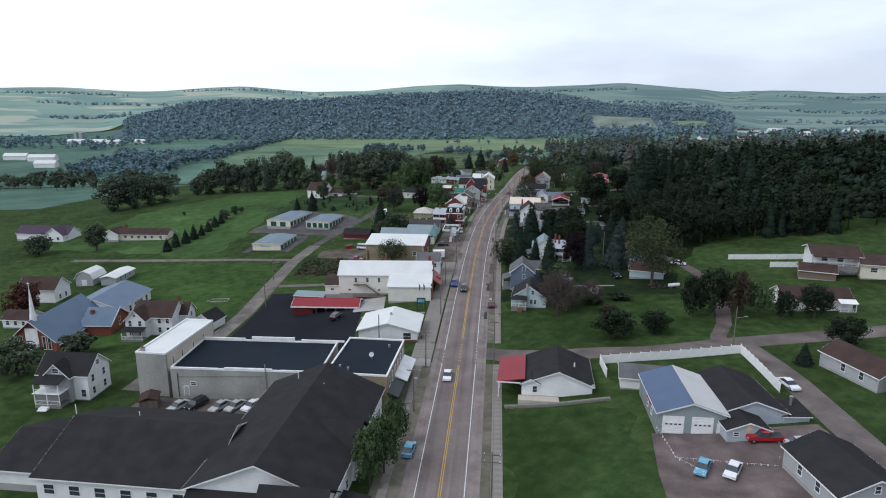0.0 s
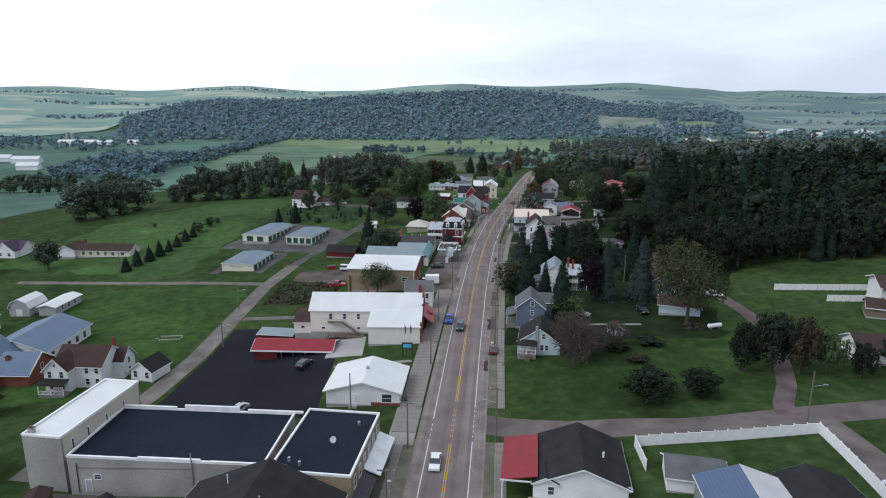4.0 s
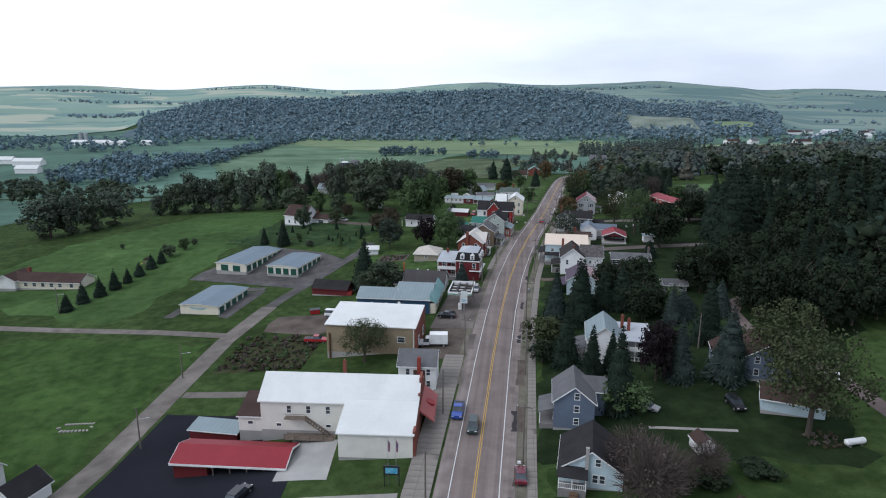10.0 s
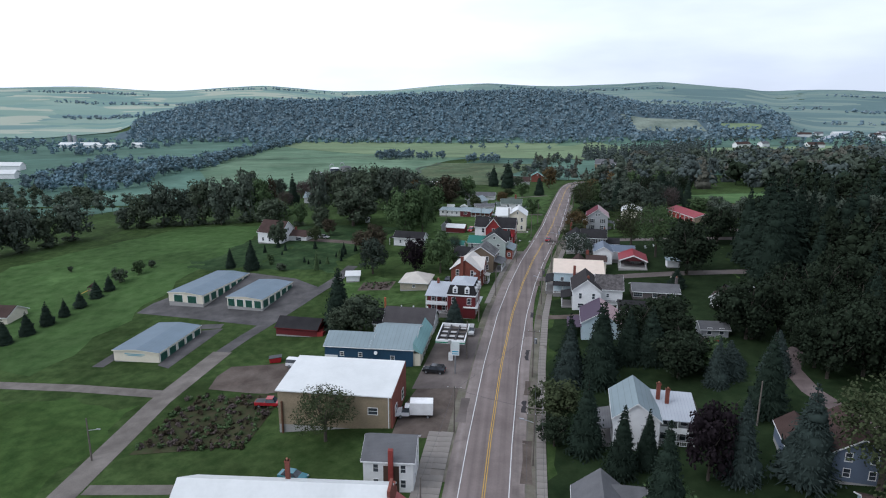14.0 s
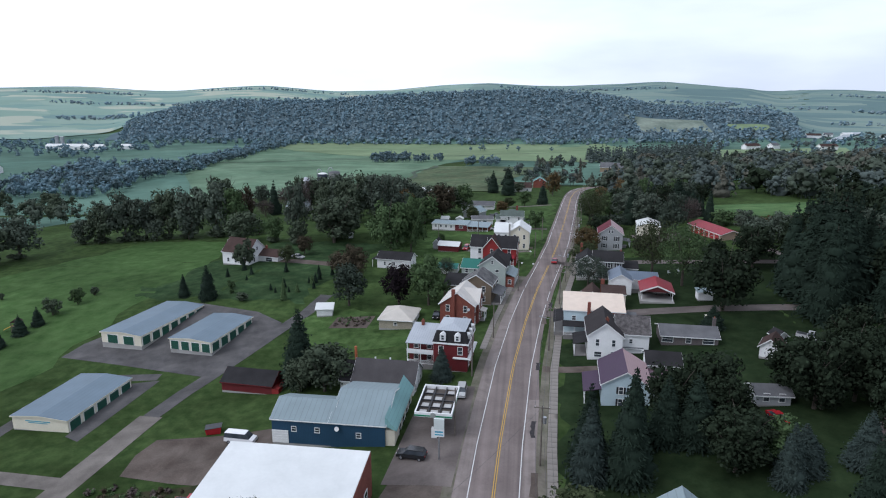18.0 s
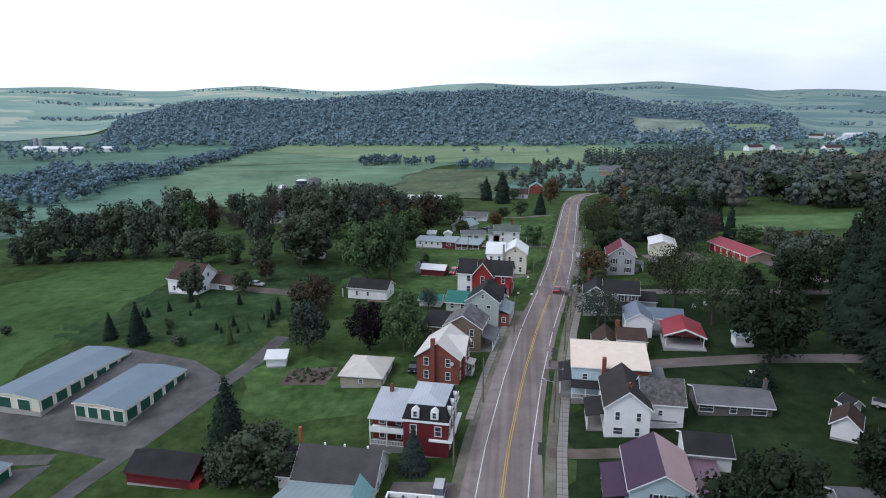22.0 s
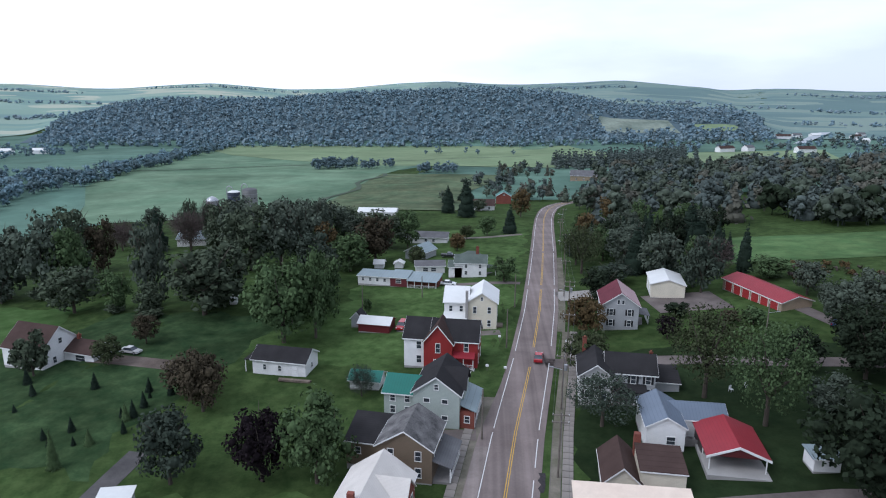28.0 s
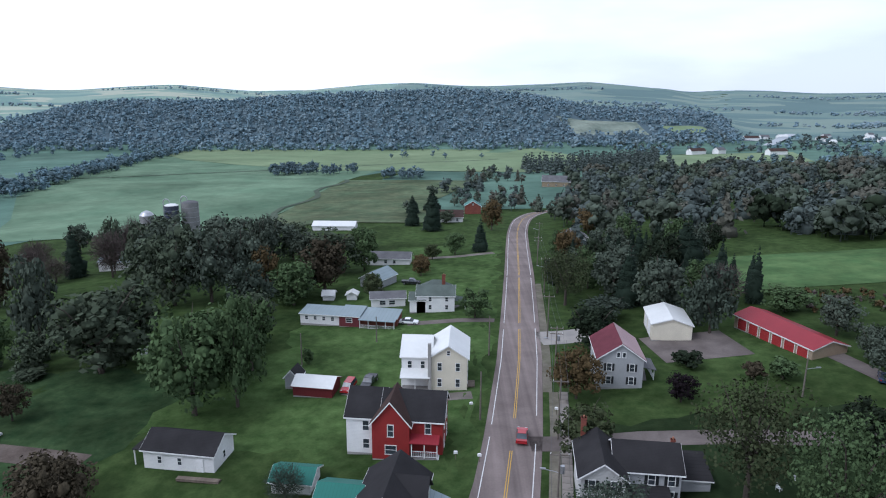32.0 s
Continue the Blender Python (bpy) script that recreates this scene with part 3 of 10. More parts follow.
# mid and deep hold distance haze as a lifted leaf tone
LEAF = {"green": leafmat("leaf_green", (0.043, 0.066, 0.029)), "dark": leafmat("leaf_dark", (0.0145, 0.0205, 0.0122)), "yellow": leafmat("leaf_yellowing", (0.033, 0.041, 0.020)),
        "maroon": leafmat("leaf_maroon", (0.0125, 0.0095, 0.011)), "orange": leafmat("leaf_orange", (0.062, 0.045, 0.022)), "grey": leafmat("leaf_grey_green", (0.033, 0.043, 0.032)),
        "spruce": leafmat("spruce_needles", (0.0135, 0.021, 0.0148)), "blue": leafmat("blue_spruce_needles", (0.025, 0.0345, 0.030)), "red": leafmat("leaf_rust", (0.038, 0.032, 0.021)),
        "mid": leafmat("hazed_mid_leaves", (0.049, 0.061, 0.045)), "rust": leafmat("leaf_rust_red", (0.05, 0.022, 0.017)), "deep": leafmat("haze_lifted_leaves", (0.044, 0.056, 0.036)), "bare": leafmat("bare_twigs", (0.062, 0.05, 0.045))}
BARK = mat("bark", (0.045, 0.036, 0.028), (0.09, 0.075, 0.06), 0.95, 2.0, 14, 0.5)


def ico_arrays(sub):
    bm = bmesh.new()
    bmesh.ops.create_icosphere(bm, subdivisions=sub, radius=1.0)
    v = np.array([q.co[:] for q in bm.verts])
    f = np.array([[q.index for q in t.verts] for t in bm.faces])
    bm.free()
    return v, f


ICO = {1: ico_arrays(1), 2: ico_arrays(2)}


def clumps(rs, centres, radii, sub, squash=0.85, rough=0.15):
    """Lumpy masses of foliage, one round each centre: vertices and triangles."""
    base, tri = ICO[sub]
    n, m = len(centres), len(base)
    bend = rs.normal(0, 1, (n, 3, 3)) * 2.2
    wave = np.sin(np.einsum("mk,njk->nmj", base, bend) + rs.uniform(0, 6, (n, 1, 3))).sum(2) / 3
    r = radii[:, None] * (1 + rough * 1.6 * wave + rs.normal(0, rough * 0.3, (n, m)))
    v = centres[:, None, :] + base[None] * r[:, :, None] * [1, 1, squash]
    return v.reshape(-1, 3), (tri[None] + (np.arange(n) * m)[:, None, None]).reshape(-1, 3)


def cards(rs, pts, out, size, stretch=1.0, loose=0.5):
    """Small leaf sprays at points, turned outwards with scatter: vertices and triangles."""
    n = len(pts)
    nrm = out / (np.linalg.norm(out, axis=1, keepdims=True) + 1e-9) + rs.normal(0, loose, (n, 3))
    nrm /= np.linalg.norm(nrm, axis=1, keepdims=True) + 1e-9
    t = np.cross(nrm, rs.normal(0, 1, (n, 3)))
    t /= np.linalg.norm(t, axis=1, keepdims=True) + 1e-9
    b = np.cross(nrm, t)
    s = size * rs.uniform(0.6, 1.35, (n, 1))
    c = [pts + t * s, pts + b * s * 0.75 * stretch, pts - t * s * 0.85, pts - b * s * 0.6 * stretch]
    v = np.stack(c, 1).reshape(-1, 3)
    k = np.arange(n)[:, None] * 4
    return v, np.concatenate([k + [0, 1, 2], k + [0, 2, 3]], 0)


def both(a, b):
    return np.concatenate([a[0], b[0]]), np.concatenate([a[1], b[1] + len(a[0])])


def broad_crown(seed, lobes=30, per=95, size=0.026, base=0.04, core=0.5, sub=1, reach=1.0):
    """The crown of a broadleaf tree one unit high and one unit wide: uneven masses of foliage with leaf sprays on them and gaps between."""
    rs = np.random.RandomState(seed)
    mid = (1 + base) / 2
    cs, rr = [], []
    for i in range(lobes):
        u = (i + 0.5) / lobes
        z = 1 - 2 * u
        a = i * 2.39996 + rs.uniform(-0.4, 0.4)
        q = math.sqrt(max(0.0, 1 - z * z)) * (1 + 0.12 * (z < 0))
        k = rs.uniform(0.62, 1.0) if i % 4 else rs.uniform(0.15, 0.5)
        rr.append(rs.uniform(0.085, 0.17) * (1.3 if i % 4 == 0 else 1))
        cs.append([math.cos(a) * q * 0.345 * k * reach, math.sin(a) * q * 0.345 * k * reach, mid + (z + rs.uniform(-0.1, 0.1)) * (1 - base) * 0.375 * k])
    cs, rr = np.array(cs), np.array(rr)
    q = rs.normal(0, 1, (lobes, per, 3))
    q /= np.linalg.norm(q, axis=2, keepdims=True)
    pts = cs[:, None] + q * rr[:, None, None] * rs.uniform(0.7, 1.2, (lobes, per, 1)) * [1, 1, 0.85]
    out = q + [0, 0, 0.25]
    pts, out = pts.reshape(-1, 3), out.reshape(-1, 3)
    near = np.linalg.norm((pts[:, None] - cs[None]) / [1, 1, 0.85], axis=2) / rr[None]
    keep = (near < 0.62).sum(1) == 0
    leaf = cards(rs, pts[keep], out[keep], size)
    if core:
        return both(clumps(rs, cs, rr * core, sub, 0.85, 0.26), leaf)
    return leaf


def twig_crown(seed, n=2600):
    """The crown of a half-bare tree: fine twigs fanning out of the limbs."""
    rs = np.random.RandomState(seed)
    d = rs.normal(0, 1, (n, 3))
    d /= np.linalg.norm(d, axis=1, keepdims=True)
    p = d * rs.uniform(0.1, 0.4, (n, 1)) * [1, 1, 0.95] + [0, 0, 0.5]
    way = d + rs.normal(0, 0.35, (n, 3)) + [0, 0, 0.35]
    way /= np.linalg.norm(way, axis=1, keepdims=True)
    side = np.cross(way, rs.normal(0, 1, (n, 3)))
    side /= np.linalg.norm(side, axis=1, keepdims=True)
    ln = rs.uniform(0.06, 0.15, (n, 1))
    v = np.stack([p - side * 0.0042, p + side * 0.0042, p + way * ln], 1).reshape(-1, 3)
    return v, np.arange(3 * n).reshape(n, 3)


def broad_wood(seed):
    rs = random.Random(seed)
    g = Geo().tube((0, 0, -0.04), (0.005, 0, 0.3), 0.028, 0.02, 7)
    for i in range(7):
        a = i * 2.4 + rs.random()
        r, z = rs.uniform(0.12, 0.3), rs.uniform(0.45, 0.8)
        e = (math.cos(a) * r, math.sin(a) * r, z)
        g.tube((0, 0, rs.uniform(0.2, 0.34)), e, 0.013, 0.004, 5)
        g.tube(e, (e[0] * 1.25 + rs.uniform(-0.05, 0.05), e[1] * 1.25, z + 0.1), 0.005, 0.001, 4)
    return g.mesh("trunk")


def fir_crown(seed, whorls=24, arms=18, sprays=4):
    """A spruce one unit high and one unit wide at its foot: tiers of drooping boughs with hanging sprays round a dark heart."""
    rs = np.random.RandomState(seed)
    cs = np.array([[rs.normal(0, 0.02), rs.normal(0, 0.02), 0.12 + 0.8 * f] for f in np.linspace(0, 1, 11)])
    rr = np.array([0.36 * (1 - f) ** 0.9 + 0.025 for f in np.linspace(0, 1, 11)])
    heart = clumps(rs, cs, rr, 1, 0.42, 0.2)
    v, f, k = [], [], 0
    tips, outs, sizes = [], [], []
    for i in range(whorls):
        h = i / (whorls - 1)
        z = 0.06 + h * 0.91 + rs.normal(0, 0.006)
        reach = 0.5 * (1 - h) ** 0.82 + 0.022
        n = max(5, int(arms * (1.15 - 0.8 * h)))
        for j in range(n):
            a = j * math.tau / n + rs.uniform(-0.25, 0.25) + i * 0.7
            c, s2 = math.cos(a), math.sin(a)
            ln = reach * rs.uniform(0.72, 1.12)
            w = 0.045 * (0.4 + 0.8 * (1 - h)) * rs.uniform(0.8, 1.25)
            dz = -0.13 * ln + rs.normal(0, 0.012)
            for q in (0.45, 0.62, 0.78, 0.92)[:sprays]:
                tips.append((c * ln * q + rs.normal(0, 0.02), s2 * ln * q + rs.normal(0, 0.02), z + dz * q * q + rs.normal(0.004, 0.008)))
                outs.append((c * 0.7, s2 * 0.7, 0.6))
                sizes.append(0.034 * (0.45 + 0.75 * (1 - h)) * (1.25 - 0.5 * q))
            for q0, q1, ww in ((0.15, 0.66, w), (0.42, 0.9, w * 0.8)):
                for turn in (-0.28, 0.28):
                    e = a + turn * (1.1 - 0.5 * q0)
                    tip = (math.cos(e) * ln * q1, math.sin(e) * ln * q1, z + dz * q1 * q1)
                    root = (c * ln * q0, s2 * ln * q0, z + dz * q0 * q0 + 0.008)
                    m = ((tip[0] + root[0]) / 2, (tip[1] + root[1]) / 2, (tip[2] + root[2]) / 2)
                    v += [root, (m[0] - s2 * ww * 0.5, m[1] + c * ww * 0.5, m[2] - 0.012), tip, (m[0] + s2 * ww * 0.5, m[1] - c * ww * 0.5, m[2] - 0.012)]
                    f += [(k, k + 1, k + 2), (k, k + 2, k + 3)]
                    k += 4
    needles = cards(rs, np.array(tips), np.array(outs), np.array(sizes)[:, None], 1.0, 0.6)
    return both(both(heart, (np.array(v), np.array(f))), needles)


CROWNS = {}


def crown_mesh(kind, v, leaf, far):
    key = (kind, v, leaf, far)
    if key not in CROWNS:
        if kind == "fir":
            d = fir_crown(40 + v, 17, 12, 2) if far else fir_crown(40 + v)
        elif kind == "bush":
            d = broad_crown(70 + v, 16, 80, 0.05, 0.0, 0.6)
        elif kind == "bare":
            d = both(twig_crown(90 + v), broad_crown(94 + v, 20, 24, 0.02, 0.08, 0))
        elif kind == "airy":
            d = broad_crown(30 + v, 40, 150, 0.0155, 0.18, 0, 1, 1.1)
        elif far:
            d = broad_crown(10 + v, 24, 80, 0.031, 0.02)
        else:
            d = broad_crown(10 + v)
        CROWNS[key] = fast_mesh("crown", *d, LEAF[leaf], True)
    return CROWNS[key]


LEAF_WORDS = {"green": "green", "dark": "dark green", "yellow": "yellowing green", "maroon": "dark maroon", "orange": "orange autumn", "grey": "grey-green", "spruce": "dark green", "blue": "blue-green", "red": "rust-tinged", "bare": "brown-grey", "mid": "haze-paled green", "deep": "haze-paled green", "rust": "rust-red", "rusty": "turning brown"}
count = {"n": 0}


def tree(kind, leaf, x, y, h, w):
    """One tree of height h and crown width w standing on the land."""
    count["n"] += 1
    # Beyond y 300 and west, dark leaves are paled with painted distance haze.
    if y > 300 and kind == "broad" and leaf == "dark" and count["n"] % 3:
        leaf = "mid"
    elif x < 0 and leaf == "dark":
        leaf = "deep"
    k = count["n"]
    name = {"fir": "spruce_tree", "broad": "broadleaf_tree", "airy": "broadleaf_tree", "bush": "shrub", "bare": "bare_tree"}[kind]
    label = {"fir": f"tall {LEAF_WORDS[leaf]} spruce with drooping boughs", "broad": f"{LEAF_WORDS[leaf]} broadleaf tree with an uneven crown", "bush": f"rounded {LEAF_WORDS[leaf]} shrub on the grass", "airy": f"thin-leaved {LEAF_WORDS[leaf]} tree with an open crown",
             "bare": f"half-bare tree with fine {LEAF_WORDS[leaf]} twigs"}[kind]
    t = thing(name, label, "shrub" if kind == "bush" else "tree", pose(x, y, top(x, y) - 0.05, 0, 0, (k * 77) % 360))
    t.scale = (w, w, h)
    if kind == "fir":
        tm = shared("fir_trunk", lambda: Geo().tube((0, 0, -0.03), (0, 0, 0.95), 0.03, 0.004, 7).mesh("trunk"))
    elif kind == "bush":
        tm = shared("bush_stem", lambda: Geo().tube((0, 0, -0.05), (0, 0, 0.35), 0.03, 0.01, 6).tube((0, 0, 0.1), (0.2, 0.1, 0.6), 0.015, 0.004, 5).tube((0, 0, 0.1), (-0.2, 0.05, 0.6), 0.015, 0.004, 5).mesh("trunk"))
    else:
        v = k % 4
        tm = shared(("wood", v), lambda: broad_wood(v))
    part("trunk", tm, BARK, t)
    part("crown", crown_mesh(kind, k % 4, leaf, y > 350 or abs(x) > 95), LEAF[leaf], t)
    return t


def woods(name, label, spots, seed, lobes, leafs, fir=0.0, sprays=6, spray=0.05):
    """Many trees that stay far off, as one mesh a tint: spots are rows of x, y, height, width."""
    rs = np.random.RandomState(seed)
    for q, leaf in enumerate(leafs):
        mine = [s for i, s in enumerate(spots) if i % len(leafs) == q]
        vs, fs, k = [], [], 0
        for x, y, h, w in mine:
            p = rs.normal(0, 1, (lobes, 3))
            p /= np.linalg.norm(p, axis=1, keepdims=True)
            if rs.random_sample() < fir:
                u = (np.arange(lobes) + 0.4) / lobes
                cs = np.stack([p[:, 0] * 0.1 * w * (1 - u), p[:, 1] * 0.1 * w * (1 - u), u * h * 0.94], 1)
                rr = 0.5 * w * (1.04 - u) * rs.uniform(0.75, 1.12, lobes)
                squash = 0.8
            else:
                cs = p * rs.uniform(0.5, 1.0, (lobes, 1)) * [0.3 * w, 0.3 * w, 0.29 * h] + [0, 0, 0.5 * h]
                cs[0] = [0, 0, 0.3 * h]
                rr = rs.uniform(0.15, 0.27, lobes) * w
                squash = 0.85
            v, f = clumps(rs, cs, rr * (0.58 if sprays else 1), 1, squash, 0.28)
            if sprays:
                n = lobes * sprays
                d = rs.normal(0, 1, (n, 3))
                d /= np.linalg.norm(d, axis=1, keepdims=True)
                pts = np.repeat(cs, sprays, 0) + d * np.repeat(rr, sprays)[:, None] * rs.uniform(0.62, 1.12, (n, 1)) * [1, 1, squash]
                v, f = both((v, f), cards(rs, pts, d + [0, 0, 0.3], spray * 1.15 * w))
            vs.append(v + [x, y, top(x, y)])
            fs.append(f + k)
            k += len(v)
            tv = np.array([[-0.018 * h, 0, -0.5], [0.018 * h, 0, -0.5], [0, 0.015 * h, 0.5 * h]]) + [x, y, top(x, y)]
            vs.append(tv)
            fs.append(np.array([[0, 1, 2]]) + k)
            k += 3
        if vs:
            tagged(new(name, fast_mesh(name, np.concatenate(vs), np.concatenate(fs), LEAF[leaf], True)), label, "woods", kind="stuff")


# ---- roads and paved ground ----
ASPHALT = mat("asphalt", (0.132, 0.108, 0.099), (0.186, 0.155, 0.143), 0.9, 0.12, 3.0, 0.25, spec=0.08, patch=0.12, psc=0.15, streak=0.2)
ASPH_D = mat("dark_asphalt", (0.094, 0.08, 0.073), (0.142, 0.122, 0.111), 0.9, 0.15, 3.0, 0.25, spec=0.06, patch=0.25, psc=0.15)
NEWBLACK = mat("fresh_black_asphalt", (0.011, 0.012, 0.016), (0.018, 0.019, 0.024), 0.9, 0.06, 3.0, 0.2, spec=0.05)
GRAVEL = mat("gravel", (0.112, 0.1, 0.088), (0.178, 0.16, 0.141), 0.95, 0.3, 5.0, 0.5, spec=0.03, patch=0.25, psc=0.12)
DIRT = mat("bare_earth", (0.07, 0.055, 0.046), (0.12, 0.1, 0.085), 0.95, 0.25, 4.0, 0.5, spec=0.03, patch=0.3, psc=0.15)
WALKC = mat("pavement_concrete", (0.3, 0.28, 0.25), (0.2, 0.19, 0.175), 0.9, 0.3, 5.0, 0.3)
PAINT_W = mat("white_road_paint", (0.62, 0.62, 0.6), (0.45, 0.45, 0.44), 0.8, 0.8, 6.0, 0.1)
PAINT_Y = mat("yellow_road_paint", (0.52, 0.32, 0.04), (0.4, 0.25, 0.05), 0.8, 0.8, 6.0, 0.1)


def rx(y):
    return lerp(ROADX, y)


def along(off, y0, y1, step=6.0):
    n = max(1, int((y1 - y0) / step))
    return [(rx(y0 + (y1 - y0) * i / n) + off, y0 + (y1 - y0) * i / n) for i in range(n + 1)]


sheet("road", "two-lane asphalt main street with worn grey surface", "road", ASPHALT, [(x - lerp(((296, 5.9), (318, 4.6)), y), y) for x, y in along(0, -50, 612)], [(x + lerp(((236, 5.9), (262, 4.7)), y), y) for x, y in along(0, -50, 612)], 0.05)
for off, w, ys in ((-3.65, 0.07, ((-50, 110), (117, 612))), (3.65, 0.07, ((-50, 110), (122, 288), (291, 327), (336, 612)))):
    for y0, y1 in ys:
        sheet("lane_edge_line", "worn white painted edge line", "road marking", PAINT_W, along(off - w, y0, y1), along(off + w, y0, y1), 0.062, 4)
for off in (-0.16, 0.16):
    for y0, y1 in ((-50, 109), (124, 325), (335, 612)):
        sheet("centre_line", "double yellow painted centre line", "road marking", PAINT_Y, along(off - 0.06, y0, y1), along(off + 0.06, y0, y1), 0.062, 4)


def strip(name, label, cat, m, pts, w, lift=0.04, thick=0.0):
    """A road or path along a line of points."""
    l, r = [], []
    for i, (x, y) in enumerate(pts):
        p, q = pts[max(i - 1, 0)], pts[min(i + 1, len(pts) - 1)]
        dx, dy = q[0] - p[0], q[1] - p[1]
        k = math.hypot(dx, dy)
        l.append((x - dy / k * w / 2, y + dx / k * w / 2))
        r.append((x + dy / k * w / 2, y - dx / k * w / 2))
    return sheet(name, label, cat, m, l, r, lift, 2.0, "structure", thick)


SHOULDER = mat("worn_shoulder", (0.152, 0.128, 0.117), (0.214, 0.184, 0.168), 0.92, 0.3, 3.0, 0.3, spec=0.05, patch=0.2, psc=0.25, streak=0.16)
sheet("shoulder", "pale worn asphalt shoulder with cracks and patches", "road", SHOULDER, along(-5.8, -50, 296), along(-3.85, -50, 296), 0.056)
sheet("shoulder", "pale worn asphalt shoulder beside the kerb", "road", SHOULDER, along(4.0, -50, 236), along(5.8, -50, 236), 0.056)
CRACK = mat("tar_sealed_crack", (0.03, 0.028, 0.03), (0.05, 0.046, 0.046), 0.8, 2, 9, 0.1, spec=0.05)
rsc = random.Random(14)
for px, py, n in ((5.2, 141, 7), (5.4, 165.5, 9), (5.3, 203, 6), (5.2, 226, 7), (5.1, 251, 5), (4.9, 288, 6)):
    ls, rs_ = [], []
    for i in range(n):
        y = py + (i - n / 2) * 0.9
        ls.append((rx(y) + px - rsc.uniform(0.15, 0.75), y))
        rs_.append((rx(y) + px + rsc.uniform(0.2, 0.55), y))
    sheet("kerb_patch", "dark broken asphalt patch along the kerb", "road", CRACK, ls, rs_, 0.07, 0.4)
VERGE = mat("worn_verge", (0.17, 0.15, 0.125), (0.095, 0.095, 0.065), 0.95, 0.35, 3.0, 0.4, spec=0.03, patch=0.25, psc=0.2)
for side, y0, y1, w in ((-1, -50, 110, 4.6), (-1, 178, 258, 1.6), (-1, 258, 312, 1.0), (1, -50, 110, 1.5), (1, 122, 240, 1.7), (1, 240, 345.0, 1.65), (1, 345, 420, 0.6)):
    a, b = sorted((side * (5.85 if y0 < 250 else 4.75), side * (5.85 + w)))
    sheet("verge", "worn verge of dirt, gravel and broken concrete", "verge", VERGE, along(a, y0, y1), along(b, y0, y1), 0.04, 2)
strip("side_street", "asphalt side street climbing from the main road", "road", ASPH_D, [(5.5, 116), (20, 113.5), (40, 113), (60, 116), (90, 121), (140, 130)], 6.5, 0.045)
strip("side_street", "asphalt lane beside the white fence", "road", ASPH_D, [(61, 114), (63, 95), (64, 70), (64, 40)], 5.5, 0.04)
strip("alley", "grey gravelled asphalt alley behind the shops", "road", GRAVEL, [(-66, 95), (-65, 123), (-64, 150), (-66, 180), (-67.5, 205), (-66.5, 222), (-66, 230)], 4.8, 0.05)
strip("alley", "dark gravel lane past the storage units", "road", mat("dark_gravel", (0.062, 0.06, 0.06), (0.105, 0.1, 0.096), 0.95, 0.3, 5, 0.4, spec=0.03, patch=0.25, psc=0.12), [(-66, 230), (-64.5, 240), (-61.5, 252), (-57, 268), (-52.5, 282), (-51, 294)], 3.6, 0.055)
strip("drive", "gravel parking drive beside the farmhouse", "road", DIRT, [(-79, 327.5), (-70, 326.4), (-61, 325), (-53, 323.5)], 4.4, 0.06)
sheet("yard", "pale concrete yard between the hall and the car wash", "yard", CONC, [(-31.5, 145.5), (-32.6, 157.6)], [(-22.8, 145.5), (-24.2, 157)], 0.055)
strip("lane", "narrow gravel lane across the meadow", "road", GRAVEL, [(-66, 208), (-90, 210), (-118, 211), (-160, 214)], 3.2, 0.04)
sheet("parking_lot", "fresh black asphalt parking lot", "parking lot", NEWBLACK, [(-61, 118), (-61, 150), (-62, 168)], [(-26, 118), (-29, 146), (-45, 168)], 0.05)
DGRAVEL = mat("dark_gravel", (0.06, 0.058, 0.058), (0.1, 0.095, 0.09), 0.95, 0.3, 5, 0.4)
sheet("storage_yard", "dark gravel yard between the storage units", "yard", DGRAVEL, [(-104, 255), (-103, 262), (-98.5, 270), (-97.5, 284), (-90, 286.5)], [(-64, 247), (-61, 256), (-57, 264), (-57, 275), (-66, 281)], 0.035, 2.0)
sheet("storage_yard", "strip of gravel along the roller doors", "yard", DGRAVEL, [(-78, 222), (-78.5, 232), (-79.5, 243)], [(-74.5, 220.5), (-73.8, 232), (-73, 245)], 0.035)
strip("storage_yard", "worn gravel edge round the storage unit", "yard", DGRAVEL, [(-92, 220.5), (-91.5, 232), (-91, 244), (-84, 245.5), (-74, 246.5)], 3.0, 0.034)
SOIL = mat("joint_soil", (0.19, 0.17, 0.148), (0.23, 0.206, 0.178), 0.95, 0.6, 6, 0.4, spec=0.02)
SLAB = mat("pavement_slab", (0.24, 0.215, 0.19), (0.17, 0.157, 0.14), 0.9, 0.3, 5.0, 0.3, island=0.06, spec=0.06)
slab_jobs = []


def walk_slabs(name, label, cat, m, l, r, lift, step, kind, thick):
    """A pavement: a bed of soil and, laid on it last, its concrete slabs."""
    bed = sheet(name, label, cat, SOIL, l, r, lift - 0.05, step, kind, thick)
    slab_jobs.append((bed, l, r, lift))
    return bed


walk_slabs("pavement", "cracked concrete pavement along the shop fronts", "pavement", WALKC, along(-10.5, 112, 192), along(-6.3, 112, 192), 0.12, 2, "structure", 0.2)
walk_slabs("pavement", "narrow concrete pavement beside a grass verge", "pavement", WALKC, along(-9.2, 60, 108), along(-7.8, 60, 108), 0.1, 2, "structure", 0.2)
walk_slabs("pavement", "patched concrete pavement on the far kerb", "pavement", WALKC, along(7.4, 60, 110), along(9.3, 60, 110), 0.1, 2, "structure", 0.2)
walk_slabs("pavement", "old concrete pavement under the pines", "pavement", WALKC, along(7.6, 122, 345), along(9.2, 122, 345), 0.1, 2, "structure", 0.2)
